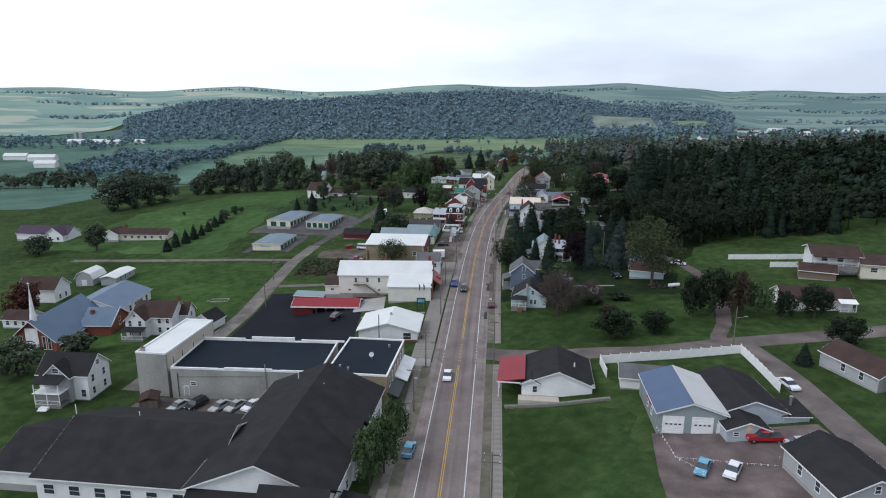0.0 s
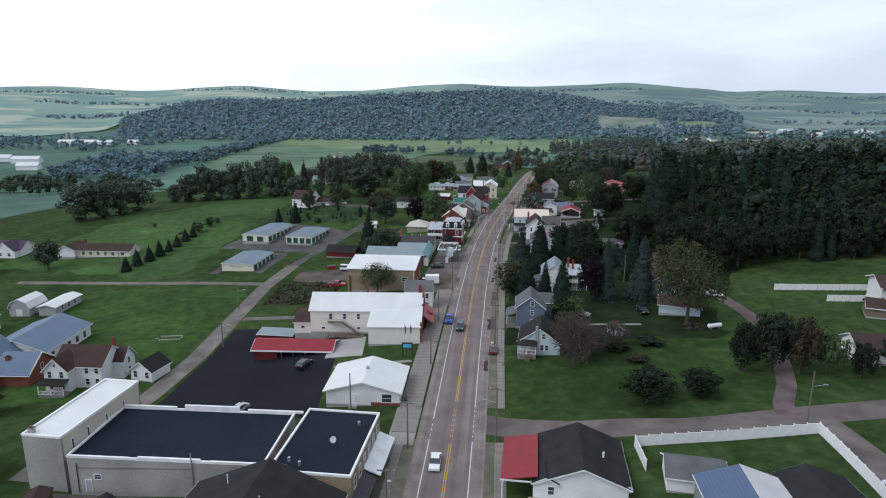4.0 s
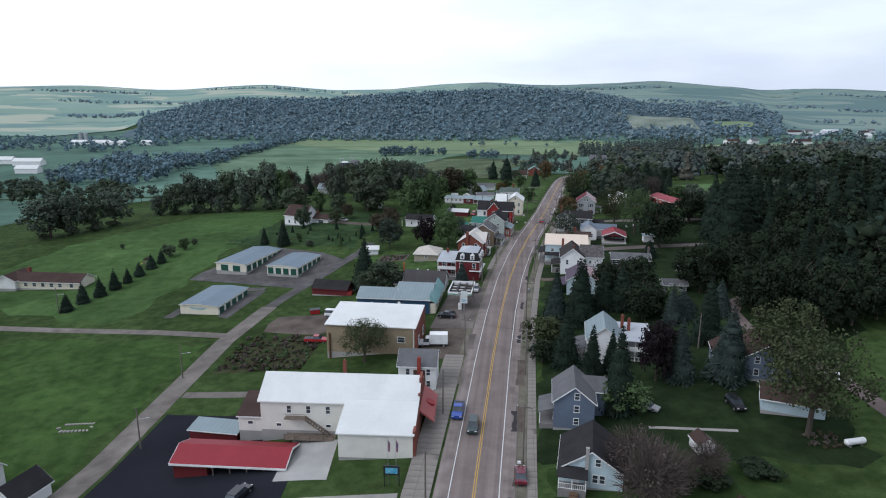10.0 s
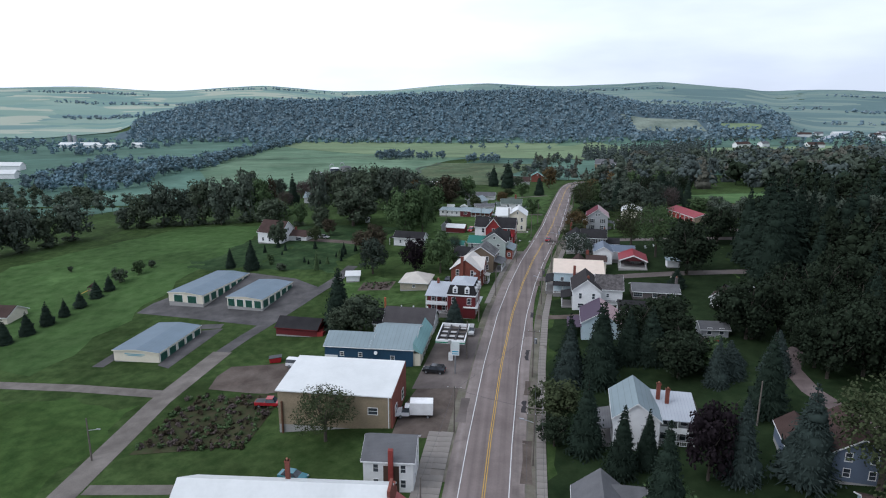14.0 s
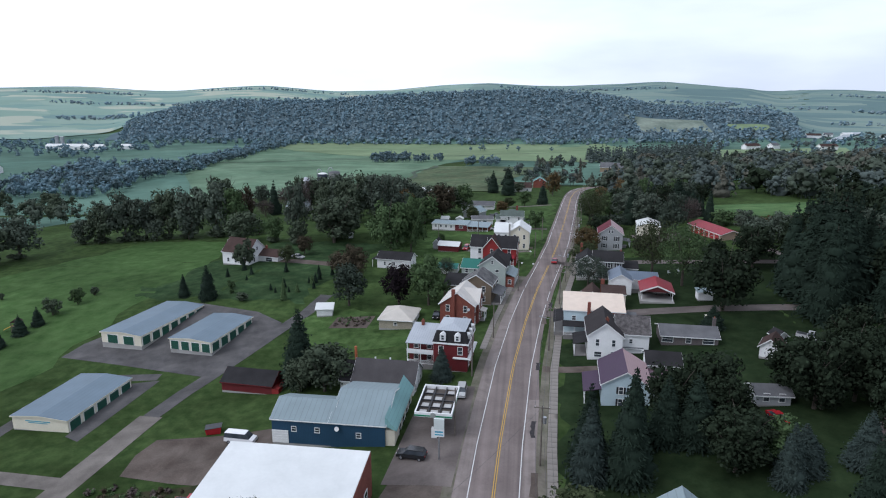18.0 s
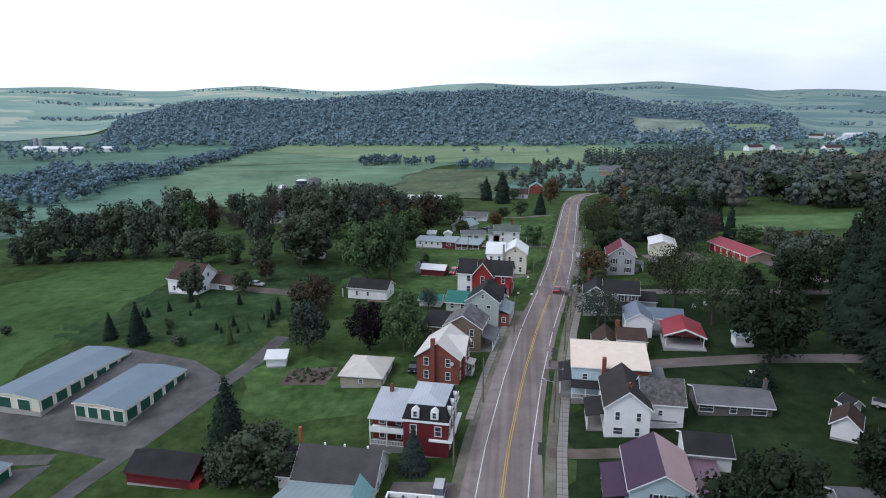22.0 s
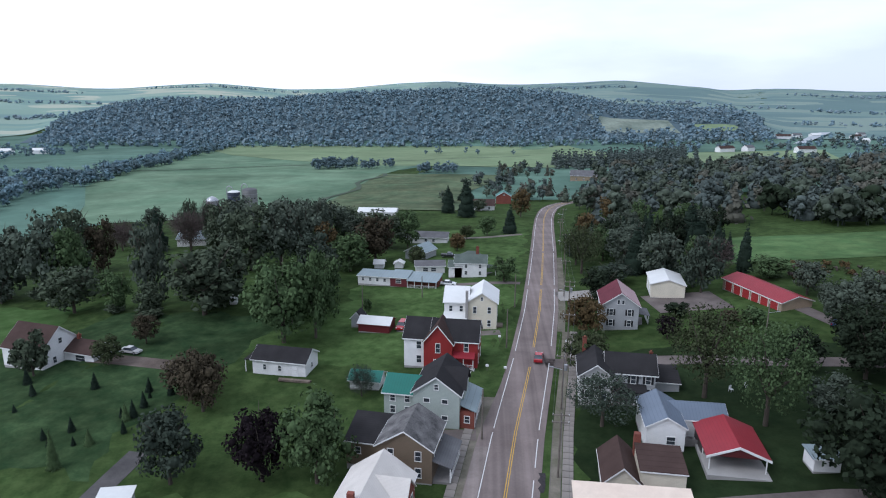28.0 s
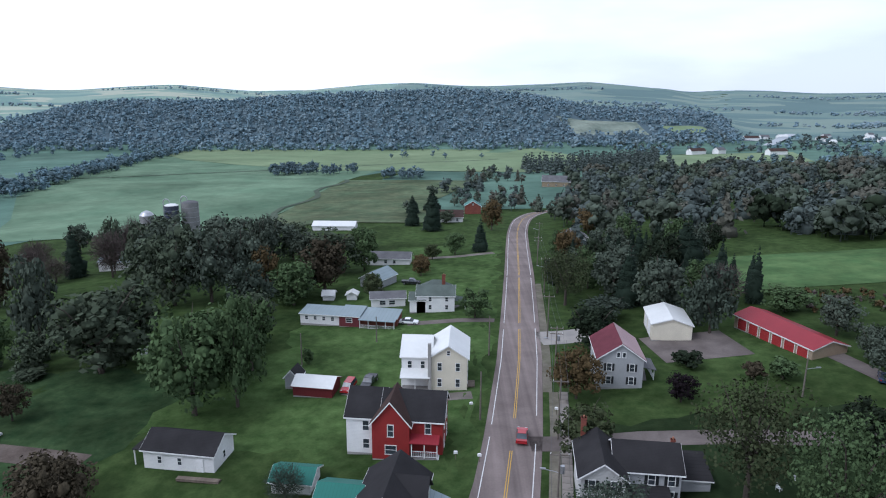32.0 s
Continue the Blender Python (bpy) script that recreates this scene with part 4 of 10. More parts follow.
walk_slabs("pavement", "concrete pavement in front of the brick houses", "pavement", WALKC, along(-8.3, 258, 312), along(-6.9, 258, 312), 0.1, 2, "structure", 0.2)
sheet("forecourt", "worn asphalt forecourt of the petrol station", "forecourt", ASPH_D, [(-16, 208), (-14, 240)], [(-5.5, 208), (-4.5, 240)], 0.045)


# ---- shop side of the street, from the south ----
# large apartment house with black roofs
s = site("apartment_house", "large white apartment house with black shingled roofs", "apartment house", -24, 66, -2, -1.2)
b = body(s, 0.5, 4.5, 20, 33, 0, 5.2, 4.2, "y", W_SIDE, R_BLACK, 0.6)
windows(s, b, "r", (-12, -8, -3, 0, 4, 8, 14), (1.6, 4.2), 1.0, 1.5)
bw = body(s, -21.6, 1.2, 26, 21, -0.8, 3.2, 4.0, "x", W_SIDE, R_BLACK, 0.6)
windows(s, bw, "f", (-11, -7, -3, 1, 5, 9), (1.1,), 1.6, 1.5)
body(s, -39.4, 1.0, 10, 15, -0.8, 1.9, 2.6, "x", W_SIDE, R_BLACK, 0.5)
for v in (-14.5, 3.5):
    part("gable_roof", Geo().prism([(v - 4.6, 4.6), (v, 8.0), (v + 4.6, 4.6), (v + 4.6, 4.8), (v, 8.2), (v - 4.6, 4.8)], 2, 11.6, True), R_BLACK, s)
    part("gable_wall", Geo().prism([(v - 4, 0.2), (v + 4, 0.2), (v + 4, 4.8), (v, 7.8), (v - 4, 4.8)], 3, 11.0, True), W_SIDE, s)
    bx = (3, 11.0, v - 4, v + 4)
    windows(s, bx, "r", (-2, 0, 2), (1.6, 4.2), 0.9, 1.4)
part("skirt_roof", Geo().prism([(-12.0, 5.0), (-15.6, 3.2), (-15.6, 3.05), (-12.0, 4.8)], -9.4, 10.4, True), R_BLACK, s)
bf = body(s, 4, -17.5, 9, 7, 0, 3.0, 2.4, "y", W_SIDE, R_BLACK, 0.4)
window(s, bf, "f", 0, 3.2, 2.0, 1.4)
part("canopy", Geo().prism([(11, 2.7), (15, 2.2), (15, 2.4), (11, 3.1)], -12, -7), R_BLACK, s)
for vx, vy in ((-26, 4), (-38, 5), (2, 14), (-4, 18)):
    part("roof_vent", Geo().tube((vx, vy, 4.5), (vx, vy, 9.0 if vx > -10 else 7.0), 0.08, 0.08, 6), WHITE, s)

# theatre block and flat-roofed store
s = site("theatre_block", "tall weathered concrete block with a white roof", "building", -59.7, 103.0, -3, -2.9)
b = body(s, 0, 0, 6.4, 19.5, 0, 9.0, 0, "flat", STUCCO, R_WHITE, wl="stained grey stucco wall")
part("side_wall", Geo().box(3.2, 3.26, -9.4, 9.4, 5.2, 9.0), mat("cream_render", (0.55, 0.5, 0.4), (0.42, 0.38, 0.3), 0.9, 0.25, 4, 0.2), s, "cream rendered wall")
for u in (-7.5, -4, 0.5, 5):
    window(s, (-3.2, 3.28, -9.75, 9.75), "r", u, 7.0, 0.4, 1.6, mullion=False)
chimney(s, -2.2, -8.8, 8.8, 9.9, 0.7, STUCCO)
s = site("flat_store", "long store with stained walls and a black membrane roof", "store", -41.2, 100.6, 1.0, -2.4)
b = body(s, 0, 0, 30, 15.5, 0, 5.8, 0, "flat", STUCCO, R_RUBBER, wl="stained grey stucco wall", foot=3)
for q in (-15, -4, 7):
    part("parapet_cap", Geo().box(q, q + 9.5, 7.5, 7.85, 6.15, 6.5 if q != -4 else 6.9), WHITE, s)
    part("parapet_cap", Geo().box(q, q + 9.5, -7.85, -7.5, 6.15, 6.4 if q == -4 else 6.2), WHITE, s)
window(s, b, "f", -10.5, 2.8, 1.0, 0.7)
door(s, b, "f", -12, 0.2, 0.9, 2.0, GREY_S)
part("conduit", Geo().tube((-13.6, -7.85, 0), (-13.6, -7.85, 5), 0.06).tube((-13.6, -7.85, 4.2), (4, -7.85, 4.8), 0.025), BLACKP, s)
part("downpipe", Geo().tube((4.2, -7.9, 0), (4.2, -7.9, 7.4), 0.09), STEEL, s)
s = site("corner_store", "tan brick store with a flat black roof and shopfront awning", "store", -17.6, 97.6, -2, -1.4)
b = body(s, 0, 0, 11.8, 18, 0, 6.8, 0, "flat", TAN, R_RUBBER, foot=3)
windows(s, b, "r", (-7, -4.2, -1.4, 1.4, 4.2, 7), (5.0,), 1.0, 1.7)
part("awning", Geo().prism([(5.9, 3.6), (8.4, 2.8), (8.4, 2.95), (5.9, 3.9)], -2, 8.8), WHITE, s, "white shopfront awning")
part("awning", Geo().prism([(5.9, 3.4), (8.0, 2.7), (8.0, 2.85), (5.9, 3.7)], -9, -2.4), BLACKP, s, "black shopfront awning")
part("shopfront", Geo().box(5.9, 5.98, -8, 8, 0.5, 2.7), GLASS, s)
for vx, vy in ((3.5, 5), (-3.8, -6.2), (-2, -7)):
    part("roof_vent", Geo().tube((vx, vy, 6.8), (vx, vy, 7.5), 0.25, 0.22), STEEL, s)
part("satellite_dish", Geo().tube((1.2, -1, 6.8), (1.2, -1, 7.6), 0.05).tube((1.2, -1.1, 7.7), (1.2, -1.35, 7.85), 0.1, 0.5, 14), STEEL, s)

# little wooden shelter and white houses behind
s = site("wood_shelter", "small brown wooden shelter on a slab", "shelter", -58.5, 88.5, 20)
part("roof", Geo().prism([(-1.8, 2.1), (0, 2.8), (1.8, 2.1), (1.8, 2.25), (0, 2.95), (-1.8, 2.25)], -2, 2), R_BROWN, s)
part("side_wall", Geo().box(-1.6, 1.6, -1.8, 1.8, 0.05, 2.15), DARKWOOD, s)
part("slab", Geo().box(-1.9, 3.4, -2.3, 2.1, -0.6, 0.05), mat("worn_boards", (0.22, 0.13, 0.09), None, 0.9, 1, 6, 0.2), s)
s = site("white_house", "white two-storey house with grey gables and a double porch", "house", -77, 92.6, 0, -3.0)
b = body(s, 0, 1.2, 10.2, 7.2, 0, 5.5, 3.0, "x", W_SIDE, R_BLACK)
bg = body(s, -0.5, -2.0, 5.2, 3.0, 0, 5.5, 2.5, "y", GREY_S, R_BLACK)
windows(s, b, "r", (-2, 1.6), (1.6, 4.2), 0.8, 1.4)
window(s, b, "r", 0, 6.8, 0.9, 0.9)
windows(s, b, "f", (-4.2, 4.0), (1.6,), 0.9, 1.5)
window(s, bg, "f", 0, 6.6, 1.2, 0.9)
porch(s, -3.6, 1.6, -6.2, -3.5, 0.6, 5.0, R_BLACK, 0.7, "f", 3)
porch(s, -3.6, 1.6, -6.1, -3.5, 2.9, 2.95, WHITE, 0.02, "f", 3)
part("steps", Geo().box(-2.4, -0.6, -7.0, -6.2, -0.6, 0.4).box(-2.4, -0.6, -7.5, -7.0, -0.6, 0.1), WHITE, s)
chimney(s, -4.3, 2.8, 5, 9.6, 0.7)
s = site("white_house", "white house with brown gables and a front porch", "house", -83, 138.2, 2, -6.4)
b = body(s, 0, 0, 10.6, 9, 0, 5.2, 3.0, "x", W_SIDE, R_BROWN)
bg = body(s, -3.2, -4.6, 5.2, 5, 0, 5.2, 2.6, "y", W_SIDE, R_BROWN)
bg2 = body(s, 5.0, 2.6, 5, 5, 0, 4.6, 2.4, "x", W_SIDE, R_BROWN)
windows(s, bg, "f", (-1.3, 1.3), (1.6, 4.2), 0.8, 1.4)
window(s, bg, "f", 0, 6.3, 0.6, 0.6)
windows(s, b, "f", (2.0, 4.2), (1.6, 4.2), 0.8, 1.4)
windows(s, bg2, "r", (0,), (1.6, 3.9), 0.8, 1.3)
porch(s, -6, -0.4, -9.4, -7.1, 0.5, 2.7, R_BLACK, 0.5, "f", 3)
chimney(s, 4.2, 3, 5, 8.8, 0.6)
s, b = simple_house("small_house", "small white house with a black gable roof", "house", -70, 140, 5.5, 6, -10, 2.6, 2.0, "y", W_SIDE, R_BLACK, (-1.5, 1.5))

# church with spire
s = site("church", "red brick church with blue metal roofs and a white spire", "church", -108.6, 133, 4, -7.4)
R_SLATEB = metal_roof("slate_blue_metal_roof", (0.105, 0.15, 0.21), 0.5)
b = body(s, 0, 0, 12.5, 22, 0, 3.0, 5.4, "y", BRICK, R_SLATEB, 0.8)
for u in (-4.2, -2.9, 2.9, 4.2):
    window(s, b, "f", u, 2.6, 0.7, 3.4)
part("front_panel", Geo().box(-1.6, 1.6, -11.2, -11, 0.4, 6.4), WHITE, s)
part("spire", Geo().tube((0, -9.6, 8.0), (0, -9.6, 9.6), 0.8, 0.75, 8).tube((0, -9.6, 9.6), (0, -9.6, 17.0), 0.65, 0.04, 8), WHITE, s)
part("cross", Geo().box(-0.05, 0.05, -9.65, -9.55, 17, 18.1).box(-0.35, 0.35, -9.65, -9.55, 17.6, 17.72), WHITE, s)
bw = body(s, 2.8, 21.6, 15, 19, 0, 3.9, 2.7, "y", W_SIDE, R_SLATEB, 0.5)
windows(s, bw, "r", (-7, -3.6, -0.2, 3.2, 6.6), (2.0,), 1.3, 1.6)
bb = body(s, 9.8, 5.4, 7.6, 9.8, 0, 3.3, 3.2, "x", BRICK, R_SLATEB, 0.5)
part("gable_trim", Geo().prism([(0.2, 3.1), (5.4, 6.5), (10.6, 3.1), (10.6, 3.45), (5.4, 6.85), (0.2, 3.45)], 14.1, 14.2, True), WHITE, s)
window(s, bb, "r", 0, 2.8, 0.8, 2.2)
chimney(s, 7.4, 3.6, 3.5, 6.2, 0.8)
s = site("barn", "grey gambrel barn with a white metal roof", "barn", -132.3, 183.2, 3)
GAMB = [(-3, 0.2), (3, 0.2), (3, 2.6), (2.1, 4.2), (0, 5.1), (-2.1, 4.2), (-3, 2.6)]
part("wall", Geo().prism(GAMB, -4, 4), GREY_S, s)
part("roof", Geo().prism([(-3.3, 2.4), (-2.2, 4.3), (0, 5.25), (2.2, 4.3), (3.3, 2.4), (3.4, 2.55), (2.3, 4.45), (0, 5.4), (-2.3, 4.45), (-3.4, 2.55)], -4.3, 4.3), R_WHITE, s)
part("barn_door", Geo().box(-0.9, 0.9, -4.06, -4, 0.2, 2.3).box(-0.04, 0.04, -4.1, -4, 0.2, 2.3), W_SIDE, s)
part("foundation", Geo().box(-2.9, 2.9, -3.9, 3.9, -1.5, 0.25), CONC, s)
s, b = simple_house("long_shed", "long grey shed with a white metal roof", "shed", -124.2, 186.2, 5.2, 12.5, 2, 2.6, 0.7, "y", GREY_S, R_WHITE, (), (-3, 0, 3))
s, b = simple_house("white_house", "white house with a dark brown roof by the orchard", "house", -136.8, 166, 12, 8, 2, 4.5, 3.0, "x", W_SIDE, R_BROWN, (), (-1.5, 1.5))
s, b = simple_house("small_house", "little white house with a brown roof", "house", -126.7, 143, 7.9, 6, -1, 2.6, 1.8, "x", W_SIDE, R_BROWN, (-2.4, 0, 2.4))
s = site("ranch_house", "long tan ranch house with a brown roof", "house", -152, 250.5, 2)
b = body(s, 2, 0, 24, 8, 0, 2.7, 2.0, "x", CREAM, R_BROWN)
b2 = body(s, -11.5, -0.5, 7, 9, 0, 3.0, 1.8, "y", W_SIDE, R_BROWN)
windows(s, b, "f", (-7, -4, -1, 2, 5, 9), (1.6,), 1.2, 1.2)
chimney(s, -7, 1, 2.6, 6, 1.0)
s = site("purple_roof_house", "white house with a purple roof and wide gables", "house", -200, 256, -3)
b = body(s, 0, 0, 26, 9, 0, 3.0, 3.0, "x", W_SIDE, R_PURPLE)
b2 = body(s, 8, -3, 9, 8, 0, 3.2, 3.4, "y", W_SIDE, R_PURPLE)
windows(s, b2, "f", (-2, 2), (1.7,), 1.2, 1.3)

# office with white roof
s = site("office", "low white office with a white metal gable roof", "office building", -17.7, 127.5, 1, -1.2)
b = body(s, 0, 0, 14.0, 11.6, 0, 3.0, 1.9, "y", W_SIDE, R_WHITE, 0.5)
window(s, b, "f", 4.6, 1.7, 1.8, 1.6)
door(s, b, "f", -1.8, 0.3)
part("brick_base", Geo().box(1.6, 7.1, -5.95, -5.8, 0.2, 0.8), BRICK, s)
windows(s, b, "r", (-3, 0, 3), (1.7,), 1.3, 1.4)
part("steps", Geo().box(-2.6, -1.0, -6.6, -5.8, -0.5, 0.25), CONC, s)
part("roof_vent", Geo().box(-0.3, 0.3, -0.3, 0.3, 4.6, 5.3).tube((0, 0, 5.3), (0, 0, 5.6), 0.2), STEEL, s)
ob = site("porch_bench", "dark bench beside the office wall", "bench", -9.6, 124, 90)
part("seat", Geo().box(-0.8, 0.8, -0.22, 0.22, 0.4, 0.46), DARKWOOD, ob)
part("backrest", Geo().box(-0.8, 0.8, 0.18, 0.24, 0.46, 0.9), DARKWOOD, ob)
for lx in (-0.7, 0.7):
    part("leg", Geo().box(lx - 0.04, lx + 0.04, -0.2, 0.2, 0, 0.4), BLACKP, ob)

# community hall with annex and red shopfront
s = site("community_hall", "long white hall with white metal roofs and a red shopfront", "hall", -26.1, 165.1, 4, -1.0)
b = body(s, 1.0, -1.15, 27.2, 10.2, 0, 5.8, 2.9, "x", OFFWHITE, R_WHITE, 0.35, foot=4.5)
windows(s, b, "f", (-8.6, -5.2, -1.8), (4.2,), 0.7, 1.3)
windows(s, b, "f", (-10.5, -1.8), (1.2,), 0.8, 0.5, mullion=False)
ba = body(s, 8.7, -10.4, 12.0, 8.2, 0.2, 4.7, 1.5, "s", OFFWHITE, R_WHITE, 0.3, foot=3)
bl = body(s, -14.7, -2.6, 4.2, 6.4, -0.6, 2.4, 1.6, "s", OFFWHITE, R_BROWN, 0.3, foot=3)
window(s, bl, "f", 0, 1.2, 0.9, 0.5, mullion=False)
part("landing", Geo().box(-8.2, -4.6, -7.6, -6.3, 2.9, 3.0), DARKWOOD, s)
part("landing", Geo().box(-8.2, 0.6, -8.6, -6.3, -0.4, -0.3), DARKWOOD, s)
part("handrail", Geo().box(-8.2, -4.6, -7.6, -7.55, 3.9, 3.96), DARKWOOD, s)
part("handrail", Geo().prism([(-4.6, 3.9), (-4.6, 3.96), (-0.6, 1.0), (-0.6, 0.94)], -7.6, -7.54), DARKWOOD, s)
part("handrail", Geo().box(-8.2, 0.6, -8.55, -8.5, 0.6, 0.66), DARKWOOD, s)
for e in (-7.6, -6.6):
    part("stringer", Geo().prism([(-4.6, 2.8), (-4.6, 3.0), (-0.6, 0.0), (-0.6, -0.2)], e, e + 0.1), DARKWOOD, s)
for i in range(9):
    q = i / 9
    part("stair_tread", Geo().box(-4.6 + 4 * q, -4.2 + 4 * q, -7.5, -6.6, 2.8 - 2.9 * q, 2.86 - 2.9 * q), DARKWOOD, s)
for q in (-8, -6.2, -3.6, -1.2, 0.5):
    part("post", Geo().box(q - 0.05, q + 0.05, -8.45, -8.35, -3, 0.7), DARKWOOD, s)
part("brick_front", Geo().box(14.7, 15.1, -14.4, 4.2, -0.2, 5.2).box(14.7, 15.1, -5, 2.6, 5.2, 7.0).box(14.7, 15.1, -2.6, 0.3, 7.0, 8.9), BRICK, s, "stepped red brick street front")
part("awning", Geo().prism([(15.1, 4.4), (17.6, 2.6), (17.6, 2.8), (15.1, 4.8)], -6.5, 3.6), metal_roof("faded_red_awning", (0.36, 0.1, 0.09)), s, "faded red metal awning")
part("round_sign", Geo().tube((16.4, -1.2, 3.6), (16.56, -1.2, 3.95), 0.9, 0.9, 20), mat("dark_red_sign", (0.3, 0.02, 0.02), None, 0.5), s, "round red sign plate")
chimney(s, 0.5, 2.5, 6, 9.6, 0.55)
chimney(s, 5, -5.5, 0, 0.5, 0.4)
tagged(s, "long white hall with white metal roofs and a red shopfront", "hall")
ob = site("flag_sign", "dark signboard on steel posts with two flag poles", "sign", -12.3, 144.2, 4)
part("board", Geo().box(-1.2, 1.2, -0.12, 0.12, 1.9, 3.4), BLACKP, ob)
part("lit_panel", Geo().box(-0.9, 0.9, -0.16, -0.12, 2.2, 3.1), mat("blue_display", (0.02, 0.2, 0.35), (0.2, 0.5, 0.6), 0.4, 3, 9, 0.0), ob, "blue lit display panel")
for lx in (-1.1, 1.1):
    part("post", Geo().tube((lx, 0, -0.2), (lx, 0, 3.4), 0.07), BLACKP, ob)
for lx in (-0.6, 0.6):
    part("flag_pole", Geo().tube((lx, 0.6, 0), (lx, 0.6, 7.5), 0.045, 0.03), STEEL, ob)
    part("flag", Geo().prism([(lx + 0.05, 5.4), (lx + 0.3, 5.2), (lx + 0.4, 6.6), (lx + 0.05, 7.3)], 0.58, 0.62), mat("flag_cloth", (0.06, 0.07, 0.16), (0.3, 0.08, 0.08), 0.8, 1.5), ob)

# car wash
s = site("car_wash", "red car wash with open bays under a red metal roof", "car wash", -40.1, 151.6, 3, -4.6)
part("roof", Geo().prism([(-3.9, 2.7), (0, 4.1), (3.9, 2.7), (3.9, 2.85), (0, 4.25), (-3.9, 2.85)], -9.6, 9.6, True), R_RED, s)
part("trim", Geo().prism([(-3.9, 2.45), (0, 3.9), (3.9, 2.45), (3.9, 2.86), (0, 4.26), (-3.9, 2.86)], 9.6, 9.66, True).prism([(-3.9, 2.45), (0, 3.9), (3.9, 2.45), (3.9, 2.86), (0, 4.26), (-3.9, 2.86)], -9.66, -9.6, True).box(-9.6, 9.6, -3.95, -3.9, 2.5, 2.86), WHITE, s)
part("bay_wall", Geo().box(-9.2, -3.6, -3.4, 3.4, -0.6, 2.7), DKRED, s)
part("back_wall", Geo().box(-3.6, 8.8, 2.6, 3.2, -0.6, 2.7), W_SIDE, s)
part("slab", Geo().box(-3.6, 10.5, -3.9, 3.9, -1.5, 0.08), CONC, s)
for i in range(5):
    x = -2.6 + i * 2.8
    part("post", Geo().box(x - 0.08, x + 0.08, -3.5, -3.34, 0, 2.6).prism([(x - 0.7, 2.6), (x, 1.9), (x + 0.7, 2.6), (x + 0.55, 2.6), (x, 2.05), (x - 0.55, 2.6)], -3.48, -3.38), DARKWOOD, s)
    if i in (1, 2, 3):
        part("wheel_stop", Geo().box(x - 0.9, x + 0.9, -5.0, -4.75, -0.2, 0.2), PAINT_Y, s, "yellow wheel stop")
for i in range(8):
    w = site("wheel_stop", "yellow painted concrete wheel stop", "wheel stop", -58.5 + i * 3.5, 118.9, 0, None, "wheel stops on the parking lot")
    part("bar", Geo().prism([(-0.12, 0.0), (0.12, 0.0), (0.08, 0.16), (-0.08, 0.16)], -0.95, 0.95, True), PAINT_Y, w)
s = site("vacuum_shed", "small red shed with a striped white roof", "shed", -47.6, 160.4, -2, -4.6)
b = body(s, 0, 0, 9.0, 3.8, 0, 2.3, 0.4, "s", DKRED, R_STEEL, 0.3)

# warehouse, small white house
s = site("warehouse", "tan brick warehouse with a white roof and red brick front", "warehouse", -27.2, 199.4, 0, -0.9)
b = body(s, 0, 0, 20.2, 12.6, 0, 6.7, 1.1, "s", TAN, R_WHITE, 0.3, foot=4)
part("brick_front", Geo().prism([(-6.3, -0.2), (6.3, -0.2), (6.3, 7.8), (-6.3, 6.7)], 10.1, 10.5, True), BRICK, s)
window(s, b, "f", 7, 3.8, 1.6, 1.2)
windows(s, (-11, 10.52, -6.3, 6.3), "r", (-3.5, 2.6), (3.0,), 1.6, 1.8)
part("downpipe", Geo().tube((9.8, -6.4, 0), (9.8, -6.4, 6.6), 0.08), WHITE, s)
part("downpipe", Geo().tube((-9.4, -6.45, -3), (-9.4, -6.45, 4.6), 0.2), mat("rusty_iron", (0.12, 0.06, 0.035), None, 0.9), s)
s = site("narrow_house", "narrow white house with a grey roof and red chimney", "house", -13.8, 178.6, 3, -0.2)
b = body(s, 0, 0, 7.3, 7.4, 0, 5.2, 2.0, "x", W_SIDE, R_GREY, 0.3, foot=3)
windows(s, b, "f", (-1.8, 2.2), (1.6, 4.0), 0.7, 1.2)
windows(s, b, "r", (-1.8, 1.5), (1.6, 4.2), 0.7, 1.3)
part("chimney", Geo().box(0.1, 0.8, -4.35, -3.65, 0, 7.2), mat("painted_red_brick", (0.28, 0.05, 0.04), None, 0.8, 1, 8, 0.3, pattern="brick", psize=0.075), s)
part("patch", Geo().box(-0.7, 1.6, -3.76, -3.7, 0.2, 4.4), mat("bare_brown_boards", (0.08, 0.05, 0.035), None, 0.9, 1.2, 7, 0.3), s, "strip of bare brown boards")

# blue workshop and petrol station
s = site("blue_workshop", "blue metal workshop with pale steel roofs", "workshop", -27.5, 227, 0, -0.6)
b = body(s, -4.3, -4.0, 10.0, 9.0, 0, 4.5, 1.7, "x", BLUE_W, R_STEEL, 0.25, foot=4)
b2 = body(s, 5.35, -1.0, 9.2, 15.4, 0, 4.6, 2.4, "x", BLUE_W, R_STEEL, 0.25, foot=3)
windows(s, b, "f", (-1.2, 2.8), (2.9,), 0.7, 0.8)
window(s, b2, "f", 0.2, 2.6, 0.7, 0.8)
door(s, b, "f", -3.6, 0.2, 2.6, 2.2, W_SIDE, "roller_door")
part("satellite_dish", Geo().tube((2.0, -8.7, 3.6), (2.0, -9.1, 3.7), 0.1, 0.4, 12), WHITE, s)
part("shop_roof", Geo().prism([(9.98, 4.5), (11.9, 3.7), (11.9, 3.85), (9.98, 6.2)], -8.6, 7.6), metal_roof("teal_canopy_roof", (0.2, 0.36, 0.35)), s, "pale teal sloping shop roof")
part("shopfront", Geo().box(9.97, 11.5, -8.4, 7.4, 0, 3.75), CREAM, s)
for u in (-4, -1, 2, 5):
    window(s, (9, 11.5, -6.8, 8), "r", u - 0.6, 1.7, 1.8, 1.8)
